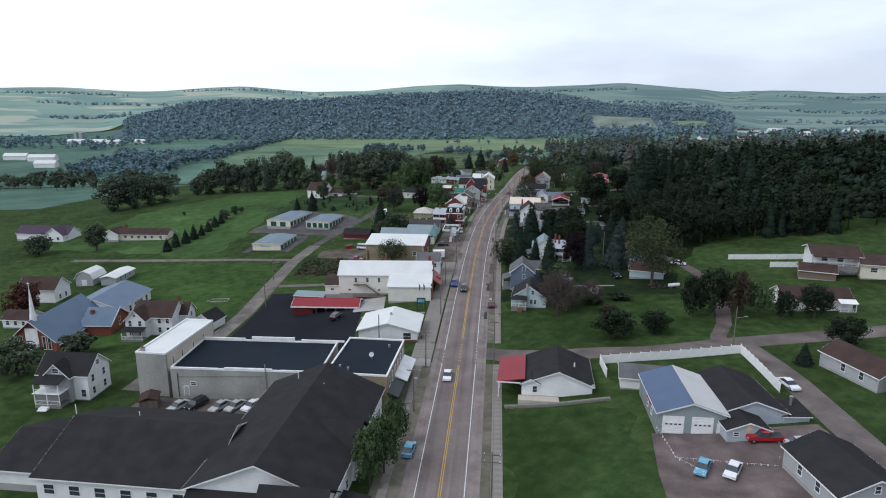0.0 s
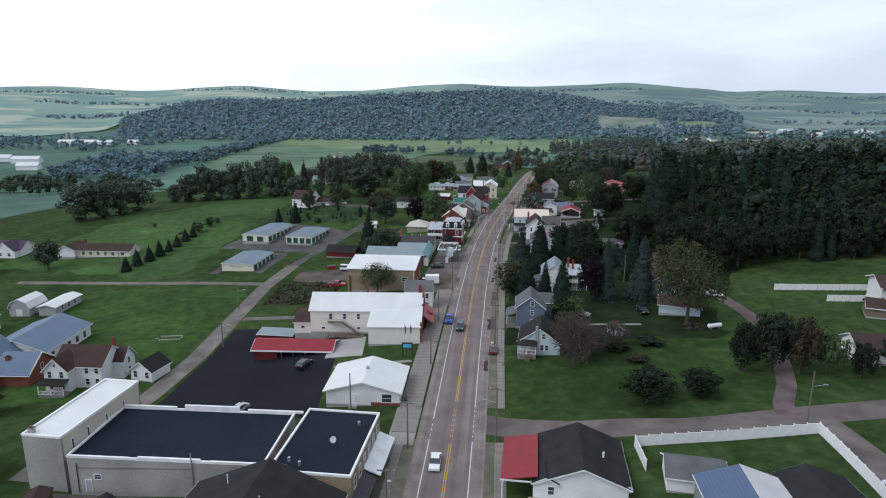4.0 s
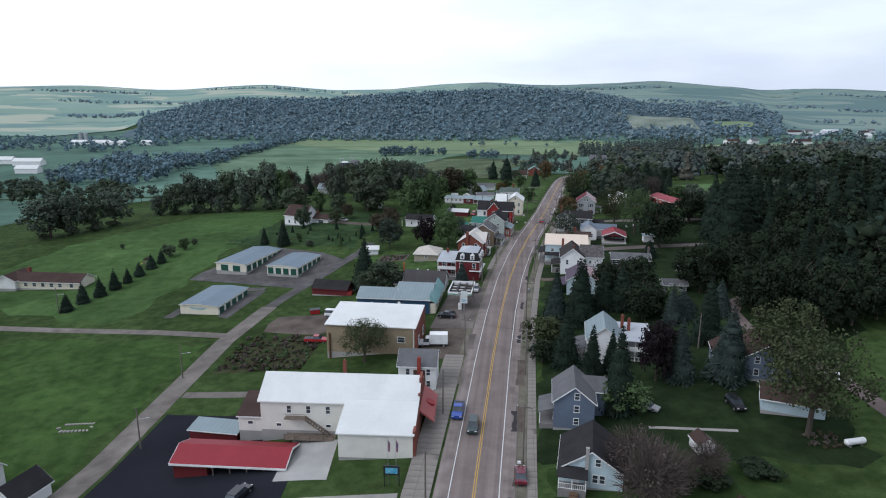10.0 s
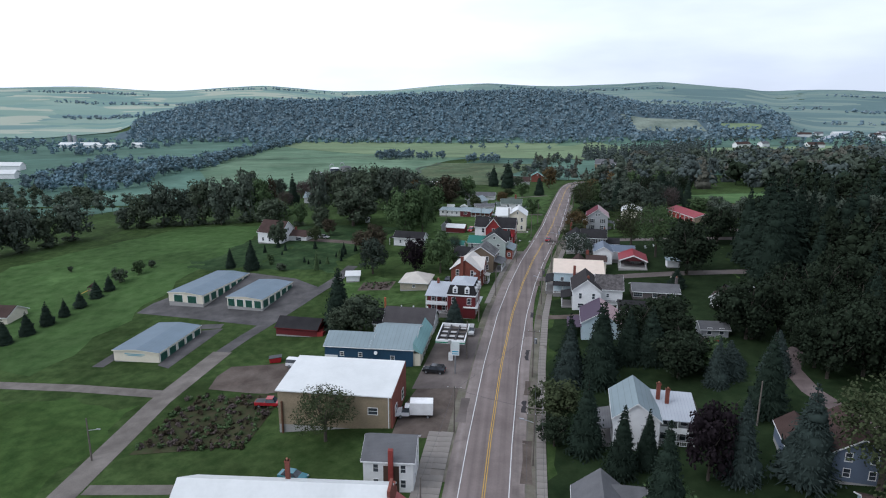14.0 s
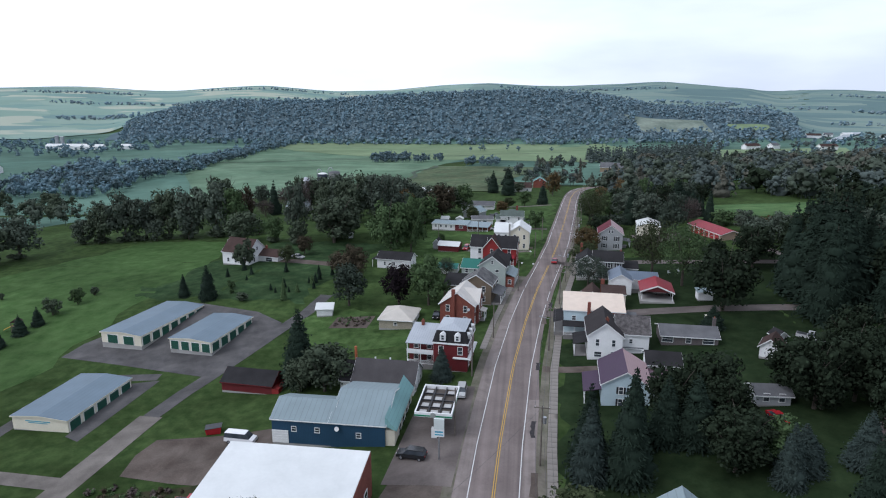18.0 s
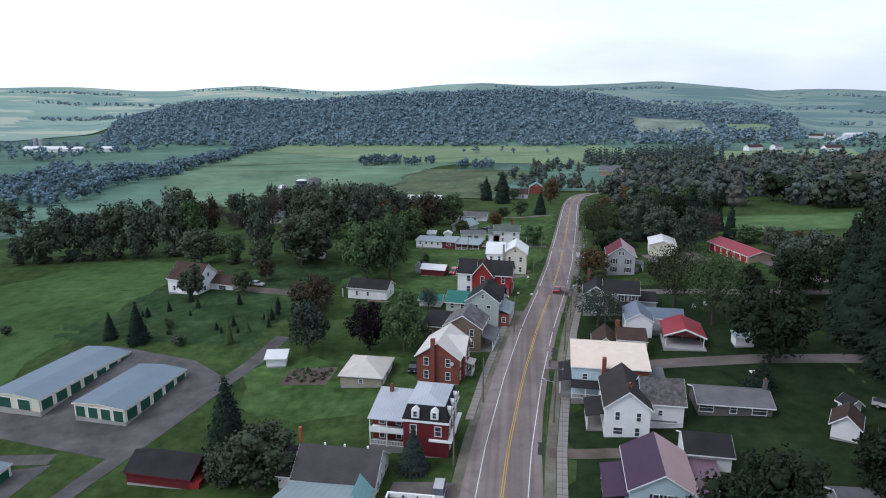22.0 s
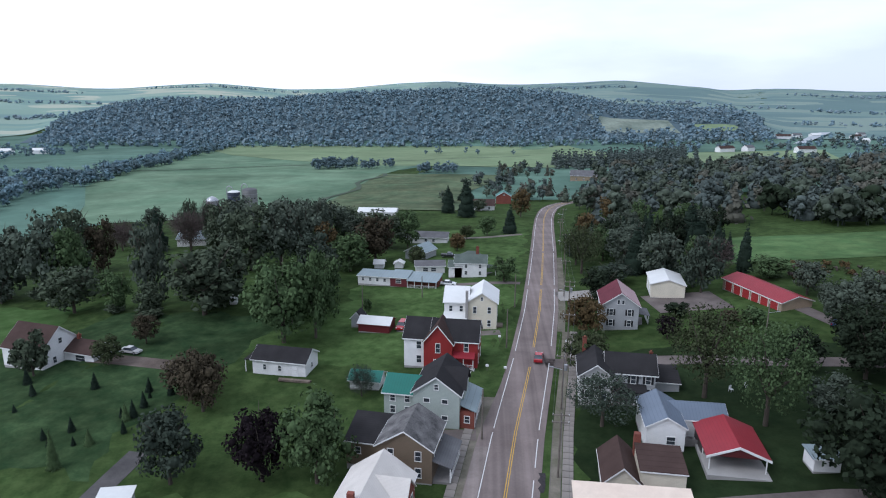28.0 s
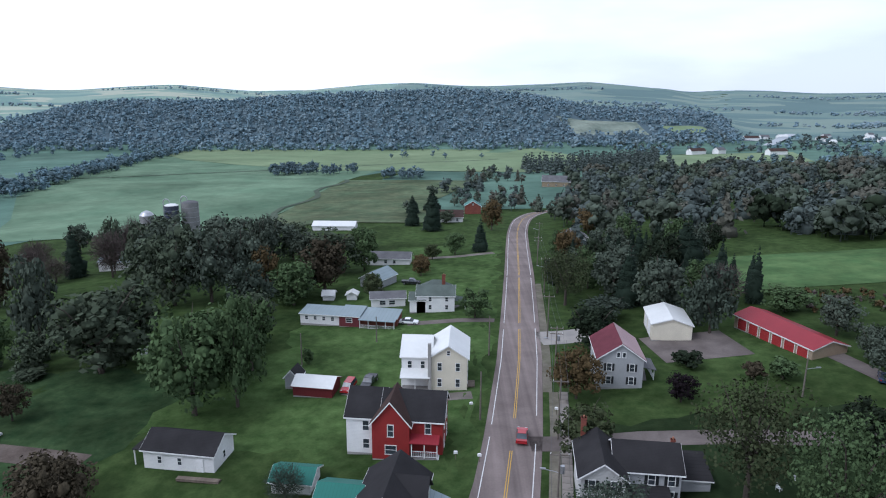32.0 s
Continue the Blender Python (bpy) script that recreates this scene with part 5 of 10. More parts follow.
part("walk", Geo().box(11.4, 15.4, -7.6, 9, -0.6, 0.55), WALKC, s)
s = site("petrol_canopy", "white petrol station canopy with open roof panels and green trim", "canopy", -9.8, 225.2, -1)
for x, y in ((0, -3), (0, 3)):
    part("column", Geo().box(x - 0.2, x + 0.2, y - 0.2, y + 0.2, -0.3, 4.2), WHITE, s)
    part("fuel_pump", Geo().box(x - 0.45, x + 0.45, y - 1.3, y - 0.6, 0, 1.7).box(x - 0.35, x + 0.35, y - 1.35, y - 1.3, 0.9, 1.5), WHITE, s)
part("fascia", Geo().box(-3.1, 3.1, -5.2, -5.0, 4.2, 5.0).box(-3.1, 3.1, 5.0, 5.2, 4.2, 5.0).box(-3.1, -2.9, -5, 5, 4.2, 5.0).box(2.9, 3.1, -5, 5, 4.2, 5.0), WHITE, s)
part("green_band", Geo().box(-3.13, 3.13, -5.23, -5.2, 4.3, 4.55).box(3.1, 3.13, -5.2, 5.2, 4.3, 4.55), mat("green_trim", (0.02, 0.2, 0.1), None, 0.5), s)
part("emblem", Geo().tube((0, -5.22, 4.6), (0, -5.3, 4.6), 0.45, 0.45, 16), mat("grey_emblem", (0.3, 0.32, 0.3), None, 0.5), s)
part("deck", Geo().box(-2.9, 2.9, -5, 5, 4.2, 4.3), mat("rust_stained_deck", (0.1, 0.085, 0.07), (0.05, 0.04, 0.035), 0.9, 0.8, 5, 0.2), s)
for i in range(3):
    for j in range(4):
        if (i + j) % 5 != 4:
            part("roof_panel", Geo().box(-2.55 + i * 1.9, -1.35 + i * 1.9, -4.6 + j * 2.45, -3.1 + j * 2.45, 4.34, 4.42), mat("dull_roof_panel", (0.42, 0.41, 0.39), None, 0.7), s)
for j in range(1, 4):
    part("cross_beam", Geo().box(-2.88, 2.88, -5 + j * 2.5 - 0.08, -5 + j * 2.5 + 0.08, 4.5, 4.7), BLACKP, s)
for i in range(4):
    part("beam", Geo().box(-2.9 + i * 1.9 - 0.09, -2.9 + i * 1.9 + 0.09, -5, 5, 4.45, 4.75), BLACKP, s)
s = site("pole_sign", "tall petrol price sign with white panels", "sign", -8.2, 214.8, 0)
part("pole", Geo().tube((0, 0, -0.3), (0, 0, 4.0), 0.16), STEEL, s)
part("panel", Geo().box(-0.8, 0.8, -0.15, 0.15, 4.0, 5.2), WHITE, s)
part("panel", Geo().box(-0.8, 0.8, -0.15, 0.15, 5.3, 7.0), mat("pale_sign", (0.6, 0.65, 0.62), None, 0.4), s)
part("text_bar", Geo().box(-0.65, 0.65, -0.17, -0.15, 4.7, 4.95).box(-0.65, 0.65, -0.17, -0.15, 4.25, 4.45), mat("blue_sign", (0.04, 0.3, 0.42), None, 0.4), s)
s = site("old_house", "old white house with a weathered grey roof", "house", -21.8, 240.4, -2, 0)
b = body(s, 0, 0, 12, 8.6, 0, 2.8, 3.0, "x", W_SIDE, shingle("weathered_grey_shingles", (0.05, 0.046, 0.046)), 0.3, foot=3)
body(s, -7, 0.6, 3.4, 7.4, 0, 2.4, 2.6, "x", W_SIDE, R_BLACK, 0.3)
windows(s, b, "r", (-2.2, 0, 2.2), (1.5,), 0.7, 1.4)
window(s, b, "r", 0, 4.3, 0.8, 1.0)
part("chimney", Geo().tube((-7, 2, 3), (-7, 2, 7.4), 0.28, 0.26, 8), mat("orange_flue", (0.4, 0.12, 0.05), None, 0.8), s)
for q in (-2.5, 0.5, 4):
    part("roof_vent", Geo().tube((q, 0.2, 5.6), (q, 0.2, 6.2), 0.16), WHITE, s)

# dark red sheds along the alley
s = site("red_shed", "dark red wooden shed with a black roof", "shed", -51, 243.6, -4)
b = body(s, 0, 0, 11, 6.6, 0, 2.1, 1.8, "x", DKRED, R_BLACK, 0.3, DKRED)
part("lean_to", Geo().box(5.5, 7.0, -3.3, 2, -0.8, 1.5), RED_W, s)
s, b = simple_house("garden_shed", "little white garden shed", "shed", -47.4, 281, 4.0, 3.6, 12, 2.0, 0.5, "s", W_SIDE, R_WHITE)

field_soil = [(-44, 272.5), (-43.5, 279)], [(-34, 272), (-33.5, 279.5)]
sheet("garden_plot", "dug vegetable plot of brown soil and weeds", "garden", DIRT, field_soil[0], field_soil[1], 0.05, 1.0)

# storage units
def storage(x, y, w, d, rot, label, front_doors, z):
    st = site("storage_unit", label, "storage building", x, y, rot, z, "storage units by the alley")
    bb = body(st, 0, 0, w, d, 0, 2.8, 0.45, "y", CREAM, R_BLUE, 0.25, CREAM, foot=3)
    n = int(d / 3.2)
    for i in range(n):
        door(st, bb, "r", -d / 2 + (i + 0.5) * d / n, 0.25, d / n * 0.74, 2.1, GREEN_D, "roller_door")
    for i in range(front_doors):
        door(st, bb, "f", -w / 2 + (i + 0.5) * w / front_doors * (1 if front_doors > 2 else 0.8) + (1.0 if front_doors == 2 else 0), 0.25, w / front_doors * (0.74 if front_doors > 2 else 0.5), 2.1, GREEN_D, "roller_door")
    return st, bb


s, b = storage(-83.8, 232.9, 11.6, 18.5, -2, "cream storage building with green roller doors along one side", 0, -5.1)
part("text_bar", Geo().box(-3, 2.2, b[2] - 0.05, b[2] - 0.02, 2.05, 2.2).box(-2.4, 1.6, b[2] - 0.05, b[2] - 0.02, 1.75, 1.88), mat("blue_sign", (0.04, 0.3, 0.42)), s)
storage(-89.6, 271.5, 11.4, 24, -8, "long cream storage building with a ridged blue-grey roof", 2, -2.6)
storage(-71.4, 266.4, 11.0, 18, -7, "cream storage building with green doors on two sides", 4, -2.4)

# mansard house, garage and brick houses
s = site("mansard_house", "dark red house with a black mansard roof and side verandas", "house", -9.9, 250.9, -4, 1.4)
b = body(s, 0, 0, 7.0, 9.0, 0, 6.1, 0, "flat", DKRED, R_GREY, foot=2.5)
MS = Geo()
MS.add([(-3.7, -4.7, 6.2), (3.7, -4.7, 6.2), (3.7, 4.7, 6.2), (-3.7, 4.7, 6.2), (-2.9, -3.9, 8.6), (2.9, -3.9, 8.6), (2.9, 3.9, 8.6), (-2.9, 3.9, 8.6)], [(0, 1, 5, 4), (1, 2, 6, 5), (2, 3, 7, 6), (3, 0, 4, 7), (3, 2, 1, 0)])
part("mansard", MS, R_BLACK, s, "black slate mansard")
part("deck_roof", Geo().add([(-3.0, -4.0, 8.6), (3.0, -4.0, 8.6), (3.0, 4.0, 8.6), (-3.0, 4.0, 8.6), (0, -1.6, 9.5), (0, 1.6, 9.5)], [(0, 1, 4), (1, 2, 5, 4), (2, 3, 5), (3, 0, 4, 5), (3, 2, 1, 0)]), R_PGREY, s, "pale metal roof deck")
for u in (-1.5, 1.5):
    part("dormer", Geo().prism([(u - 0.6, 6.7), (u + 0.6, 6.7), (u + 0.6, 8.0), (u, 8.5), (u - 0.6, 8.0)], -4.85, -3.6), WHITE, s)
    window(s, (-3, 3, -4.87, 4), "f", u, 7.4, 0.55, 0.9)
for u in (-2.6, 0, 2.6):
    part("dormer", Geo().prism([(u - 0.45, 6.7), (u + 0.45, 6.7), (u + 0.45, 7.7), (u, 8.1), (u - 0.45, 7.7)], 2.6, 3.7, True), WHITE, s)
    window(s, (-3, 3.87, -4, 4), "r", u, 7.4, 0.55, 0.9)
part("cornice", Geo().box(-3.75, 3.75, -4.75, -4.5, 5.9, 6.25).box(3.5, 3.75, -4.5, 4.75, 5.9, 6.25).box(3.5, 4.2, -4.7, 4.7, 3.0, 3.25).box(0.6, 4.2, -5.0, -4.5, 3.0, 3.25), WHITE, s)
windows(s, b, "f", (-1.9, 2.0), (4.6,), 0.9, 1.5)
windows(s, b, "f", (-1.9,), (1.7,), 0.9, 1.5)
windows(s, b, "r", (-2.6, 0, 2.6), (4.6, 1.7), 0.9, 1.5)
b2 = body(s, -6.4, 1.6, 5.8, 6.2, 0, 5.4, 1.2, "s", DKRED, R_PGREY, 0.3, foot=2.5)
porch(s, -9.3, -3.6, -3.6, -1.5, 0.6, 5.2, R_PGREY, 0.4, "f", 3)
part("balcony", Geo().box(-9.3, -3.6, -3.6, -1.5, 2.9, 3.05).box(-9.3, -3.6, -3.62, -3.54, 3.1, 3.9), WHITE, s)
windows(s, b2, "f", (-1.4, 1.4), (4.2, 1.7), 0.8, 1.5)
chimney(s, -7.5, 3.8, 5, 7.6, 0.6)
s = site("garage", "tan block garage with a cream hipped roof", "garage", -26.3, 275.3, -2, 0.6)
b = body(s, 0, 0, 8.2, 9.6, 0, 2.5, 1.9, "h", mat("tan_block", (0.4, 0.36, 0.27), None, 0.9, 0.5, 5, 0.2, pattern="brick", psize=0.2), mat("cream_shingles", (0.5, 0.46, 0.4), (0.4, 0.37, 0.32), 0.9, 0.4, 9, 0.3), 0.35)
for u in (-2.4, 2.2):
    door(s, b, "r", u, 0.2, 2.6, 2.1, W_SIDE, "garage_door")
window(s, b, "f", 0, 1.4, 0.7, 0.7)
R_PALE = mat("pale_shingles", (0.55, 0.52, 0.47), (0.45, 0.42, 0.38), 0.9, 0.4, 9, 0.3, pattern="courses", psize=0.11)
s = site("brick_house", "red brick house with a pale cross-gabled roof", "house", -10.9, 276.7, -7, 1.9)
b = body(s, 0, 0, 8.4, 10.4, 0, 5.5, 2.9, "y", BRICK, R_PALE, 0.35, foot=2.5)
part("cross_roof", Geo().prism([(-3.1, 5.1), (0, 8.1), (3.1, 5.1), (3.1, 5.25), (0, 8.3), (-3.1, 5.25)], 0, 5.0, True), R_PALE, s)
part("cross_wall", Geo().prism([(-2.8, 0.2), (2.8, 0.2), (2.8, 5.4), (0, 8.0), (-2.8, 5.4)], 2, 4.7, True), BRICK, s)
windows(s, b, "f", (-2.3, 2.0), (1.7, 4.4), 0.8, 1.5)
windows(s, (2, 4.72, -2.8, 2.8), "r", (-1.3, 1.3), (1.7, 4.4), 0.8, 1.5)
windows(s, b, "r", (-4.2, 4.2), (1.7, 4.4), 0.7, 1.5)
part("chimney", Geo().box(-1.3, -0.5, -5.75, -5.1, 0, 9.2), BRICK, s)
porch(s, 4.8, 6.0, -1.2, 1.4, 0.5, 2.8, R_PALE, 0.3, "r", 2)
part("satellite_dish", Geo().tube((2.9, -5.3, 4.4), (2.9, -5.6, 4.5), 0.1, 0.38, 12), STEEL, s)
s = site("brown_house", "brown house with a worn dark roof and a porch", "house", -7.6, 290.6, -8, 2.6)
b = body(s, 0, 0, 8, 8, 0, 5.5, 2.5, "y", BROWN_S, mat("worn_black_shingles", (0.02, 0.02, 0.021), (0.16, 0.155, 0.15), 0.9, 0.5, 5, 0.3), 0.35)
b2 = body(s, -6.5, 1.5, 6, 6, 0, 4.0, 1.6, "s", BROWN_S, R_BLACK, 0.3)
windows(s, b, "f", (-2, 2), (1.7, 4.3), 0.8, 1.4)
windows(s, b2, "f", (-1.2,), (2.6,), 0.8, 1.0)
windows(s, b, "r", (-2.2, 2.2), (4.3,), 0.8, 1.4)
porch(s, 4, 6.6, -3.6, 3.8, 0.5, 2.7, R_GREY, 0.9, "r", 4)
s = site("sage_house", "sage green house with a dark roof and brick porch", "house", -4.2, 305.9, -7, 3.0)
s.scale.z = 1.10
b = body(s, 0, 0, 7.6, 9.4, 0, 5.7, 2.5, "y", SAGE, R_BLACK, 0.4)
part("cross_roof", Geo().prism([(-2.6, 5.5), (0, 8.0), (2.6, 5.5), (2.6, 5.65), (0, 8.2), (-2.6, 5.65)], 0, 4.6, True), R_BLACK, s)
part("cross_wall", Geo().prism([(-2.2, 0.2), (2.2, 0.2), (2.2, 5.6), (0, 7.8), (-2.2, 5.6)], 2, 4.2, True), SAGE, s)
windows(s, b, "f", (-1.6, 1.4), (1.8, 4.4), 0.9, 0.6, mullion=False)
window(s, b, "f", 0, 6.6, 0.6, 0.8)
b2 = body(s, -6.5, 0.4, 5.4, 7, 0, 4.4, 1.6, "x", SAGE, R_TEAL, 0.35)
windows(s, b2, "f", (-1.2, 1.3), (1.7, 3.6), 0.8, 1.1)
porch(s, 3.8, 6.3, -4.2, 4.2, 0.5, 2.9, R_STEEL, 1.0, "r", 4)
part("brick_porch", Geo().box(3.8, 6.2, -4.3, -2.2, -0.6, 2.9), BRICK, s)
window(s, (3.8, 6.2, -4.3, 4), "f", 0, 1.7, 0.8, 1.0)
s, b = simple_house("green_shed", "small white shed with a green metal roof", "shed", -19, 317.6, 5.6, 4.4, -6, 1.9, 1.0, "x", W_SIDE, R_TEAL)
s = site("red_house", "red and white house with black cross-gabled roof", "house", -5.3, 328.0, -5, 3.0)
s.scale.z = 1.14
b = body(s, -4.6, 0.4, 5.6, 8.0, 0, 5.4, 2.6, "x", W_SIDE, R_BLACK, 0.3)
b2 = body(s, 2.6, 0.2, 9.2, 7.6, 0, 5.4, 2.6, "x", RED_W, R_BLACK, 0.35)
b3 = body(s, -0.4, -2.0, 5.6, 6, 0, 5.4, 3.0, "y", RED_W, R_BROWN, 0.4)
windows(s, b, "f", (0.2,), (1.6, 4.2), 0.9, 1.3)
windows(s, b3, "f", (0,), (1.6,), 1.6, 1.2)
windows(s, b3, "f", (0,), (4.3,), 0.8, 1.6)
windows(s, b2, "f", (2.4,), (4.3,), 0.8, 1.6)
windows(s, b2, "r", (-1.8, 1.8), (1.7, 4.3), 0.8, 1.5)
porch(s, 2.6, 6.6, -5.0, -3.6, 0.6, 2.7, R_RED, 0.6, "f", 3)
part("steps", Geo().prism([(6.6, 0.6), (8.2, -0.4), (8.2, -0.6), (6.6, -0.6)], -5, -3.7), WHITE, s)
s = site("tall_white_house", "tall cream-white house with white metal roofs", "house", -0.2, 350.8, -2, 3.1)
s.scale.z = 1.11
b = body(s, 2.6, 0, 6.8, 10, 0, 6.2, 2.0, "y", CREAM, R_WHITE, 0.4)
b2 = body(s, -3.4, 1.0, 5.4, 9, 0, 5.6, 2.2, "x", W_SIDE, R_WHITE, 0.3)
windows(s, b, "f", (-1.6, 1.7), (1.7, 4.5), 0.7, 1.3)
window(s, b, "f", 0, 6.9, 0.5, 0.7)
windows(s, b2, "f", (-1.2, 1.2), (4.2,), 0.7, 1.2)
porch(s, -6.0, -0.9, -5.6, -3.5, 0.4, 2.6, R_WHITE, 0.8, "f", 3, rail=False)
windows(s, b, "r", (-3, 0, 3), (1.7, 4.5), 0.7, 1.3)
part("chimney", Geo().box(-1.1, -0.5, -5.6, -5.0, 0, 8.6), CONC, s)
part("steps", Geo().box(6, 7.4, -3.8, -1.2, -0.8, 0.7), DARKWOOD, s)
s = site("white_garage", "white garage with a black roof and side carport", "garage", -37, 324.8, -8, 1.4)
s.scale.z = 1.08
b = body(s, 0, 0, 11.2, 6.2, 0, 3.1, 1.6, "x", W_SIDE, R_BLACK, 0.35)
windows(s, b, "f", (-3, 0.2), (1.7,), 0.6, 1.0)
door(s, b, "f", 3.4, 0.2)
window(s, b, "r", 0, 1.7, 0.6, 1.0)
part("carport_roof", Geo().box(-7.6, -5.6, -2.8, 2.6, 2.6, 2.75), R_BLACK, s)
for q in (-2.6, 2.4):
    part("post", Geo().box(-7.5, -7.35, q, q + 0.15, -0.4, 2.6), WHITE, s)
s = site("farmhouse", "white house with a brown roof and low side wing", "house", -90.5, 328, -14, 0.4)
b = body(s, 0, 0, 10.6, 9.4, 0, 4.3, 3.9, "x", W_SIDE, R_BROWN, 0.3)
b2 = body(s, 8.5, 3.6, 9, 6, 0, 2.6, 1.8, "x", W_SIDE, R_BROWN, 0.3)
windows(s, b, "f", (-3, 0, 3), (1.6,), 0.8, 1.3)
windows(s, b, "r", (-1.8, 1.8), (1.6,), 0.8, 1.3)
window(s, b, "r", 0, 5.2, 0.8, 1.1)
windows(s, b2, "f", (1,), (1.5,), 2.4, 1.2)
chimney(s, 6.5, 3.6, 3.6, 5.4, 0.6)
s, b = simple_house("privy_shed", "tiny white shed at the meadow edge", "shed", -63.5, 365, 1.8, 1.8, 10, 1.9, 0.3, "s", W_SIDE, R_WHITE)
s = site("tool_shed", "dark red shed with a white metal roof", "shed", -22.2, 347.2, -8)
b = body(s, 0, 0, 7.4, 5, 0, 2.1, 1.1, "x", DKRED, R_WHITE, 0.3, DKRED)
body(s, -5.2, 2.2, 2.6, 3.2, 0, 2.2, 1.4, "y", GREY_S, R_BLACK, 0.25)

# far end of the street, shop side
s = site("trailer_home", "long white and maroon trailer home with steel roof", "trailer", -21.4, 386, -9)
b = body(s, -7.5, 0, 10, 5.5, 0, 2.6, 0.5, "s", W_SIDE, R_STEEL, 0.3)
b2 = body(s, 0, -0.2, 5.0, 6, 0, 2.8, 0.7, "s", mat("maroon_siding", (0.14, 0.03, 0.035), None, 0.7, 0.6, 6, 0.2, pattern="boards"), R_STEEL, 0.3)
b3 = body(s, 7.0, 0.4, 9.0, 5.0, 0, 2.6, 0.6, "s", BRICK, R_STEEL, 0.3)
windows(s, b, "f", (-3.4, -1.2, 1, 3.2), (1.7,), 0.7, 0.9)
windows(s, b2, "f", (0,), (1.8,), 1.4, 1.0)
porch(s, 2.8, 11.4, -4.2, -2.1, 0.3, 2.4, R_STEEL, 0.3, "f", 5)
s = site("hip_house", "white house with grey-green roofs and brick chimney", "house", -2.0, 396.2, 0)
b = body(s, 0.6, 0, 9.6, 7, 0, 4.6, 1.8, "x", W_SIDE, shingle("grey_green_shingles", (0.07, 0.085, 0.075)), 0.3)
b2 = body(s, -4.0, -1, 4, 5, 0, 3.4, 1.4, "x", W_SIDE, MATS["grey_green_shingles"], 0.3)
body(s, 0.5, 6.5, 8, 6, 0, 3.8, 2.2, "h", W_SIDE, MATS["grey_green_shingles"], 0.3)
windows(s, b, "f", (-1.4, 2.8), (1.6, 3.7), 0.7, 1.1)
chimney(s, 2.5, 5.5, 4, 7.6, 0.9)
porch(s, 5.4, 8.2, -2, 2, 0.4, 2.4, MATS["grey_green_shingles"], 0.5, "r", 3)
s, b = simple_house("low_garage", "low white garage with dark windows", "garage", -14.5, 402, 9, 6, 8, 2.6, 1.0, "x", W_SIDE, R_GREY, (-1.5, 1.0), (), (), [1.4], ww=1.5, wh=1.1)
s, b = simple_house("grey_barn", "pale grey barn with a steel roof", "barn", -19.5, 424, 7, 9, -28, 2.8, 2.0, "y", GREY_S, R_STEEL)
s, b = simple_house("tiny_shed", "tiny white barrel-roofed shed", "shed", -31.5, 408, 3, 3, 0, 1.8, 0.9, "x", W_SIDE, R_WHITE)
s, b = simple_house("tiny_shed", "tiny white tool shed by the fence", "shed", -25, 408, 2.8, 2.6, 0, 1.8, 0.7, "y", W_SIDE, R_WHITE)
s, b = simple_house("long_white_house", "long low white house with a grey roof", "house", -20.3, 457, 16.8, 7, -3, 2.7, 1.6, "x", W_SIDE, R_GREY, (-6, -4, 0, 3), (), (), [1.5], ww=0.9, wh=1.1)
s, b = simple_house("pool_cover_barn", "far barn with a broad white roof", "barn", -54, 541, 20, 10, 0, 2.4, 1.4, "x", W_SIDE, R_WHITE)
s, b = simple_house("far_house", "far white house among dark conifers", "house", 2, 566, 12, 8, 0, 3, 3, "x", W_SIDE, R_BROWN, (-3, 3))
s, b = simple_house("far_house", "far red house with a green roof", "house", 14, 600, 9, 8, 0, 5, 2.6, "y", BRICK, R_TEAL)
s, b = simple_house("far_house", "far tan house with brown gables", "house", 84, 742, 22, 11, -12, 4.5, 4, "x", TAN, R_GREY, (-6, 0, 6))
s, b = simple_house("far_house", "far low house with a pale grey roof", "house", 141, 756, 22, 10, -8, 3, 3, "h", W_SIDE, R_GREY)
s, b = simple_house("grey_cottage", "grey cottage with a white porch half hidden by trees", "house", 50, 482, 9, 8, 0, 4, 2.4, "y", GREY_S, R_GREY)

# farm with silos
SILO_WALL = mat("silo_concrete", (0.26, 0.26, 0.25), (0.17, 0.17, 0.165), 0.9, 0.3, 3, 0.3)
SILO_BLUE = mat("silo_enamel", (0.03, 0.04, 0.07), (0.05, 0.055, 0.07), 0.5, 0.2, 3, 0.2)


def silo(lab, x, y, peak, r, wall, cap, rise, pipe):
    """A farm silo: staved barrel with steel hoops, a domed or conical cap and a filling pipe."""
    s = site("silo", lab, "silo", x, y, 0)
    h = peak - top(x, y) - rise
    part("barrel", Geo().tube((0, 0, -1), (0, 0, h), r, r, 24), wall, s)
    part("cap", Geo().tube((0, 0, h), (0, 0, h + rise * 0.6), r + 0.08, r * 0.68, 24).tube((0, 0, h + rise * 0.6), (0, 0, h + rise), r * 0.68, 0.2, 24), cap, s)
    for k in range(1, 8):
        z = h * k / 8
        part("hoop", Geo().tube((0, 0, z), (0, 0, z + 0.14), r + 0.06, r + 0.06, 24), STEEL, s)
    if pipe:
        g = Geo().tube((-r - 0.3, -0.6, 0), (-r - 0.3, -0.6, h + 1.2), 0.22, 0.22, 8)
        arc = [(-r - 0.3 + 1.5 * (1 - math.cos(a)), -0.6, h + 1.2 + 1.8 * math.sin(a)) for a in [math.pi * k / 8 for k in range(9)]]
        for a, b in zip(arc, arc[1:]):
            g.tube(a, b, 0.22, 0.22, 8)
        part("filling_pipe", g, STEEL, s)


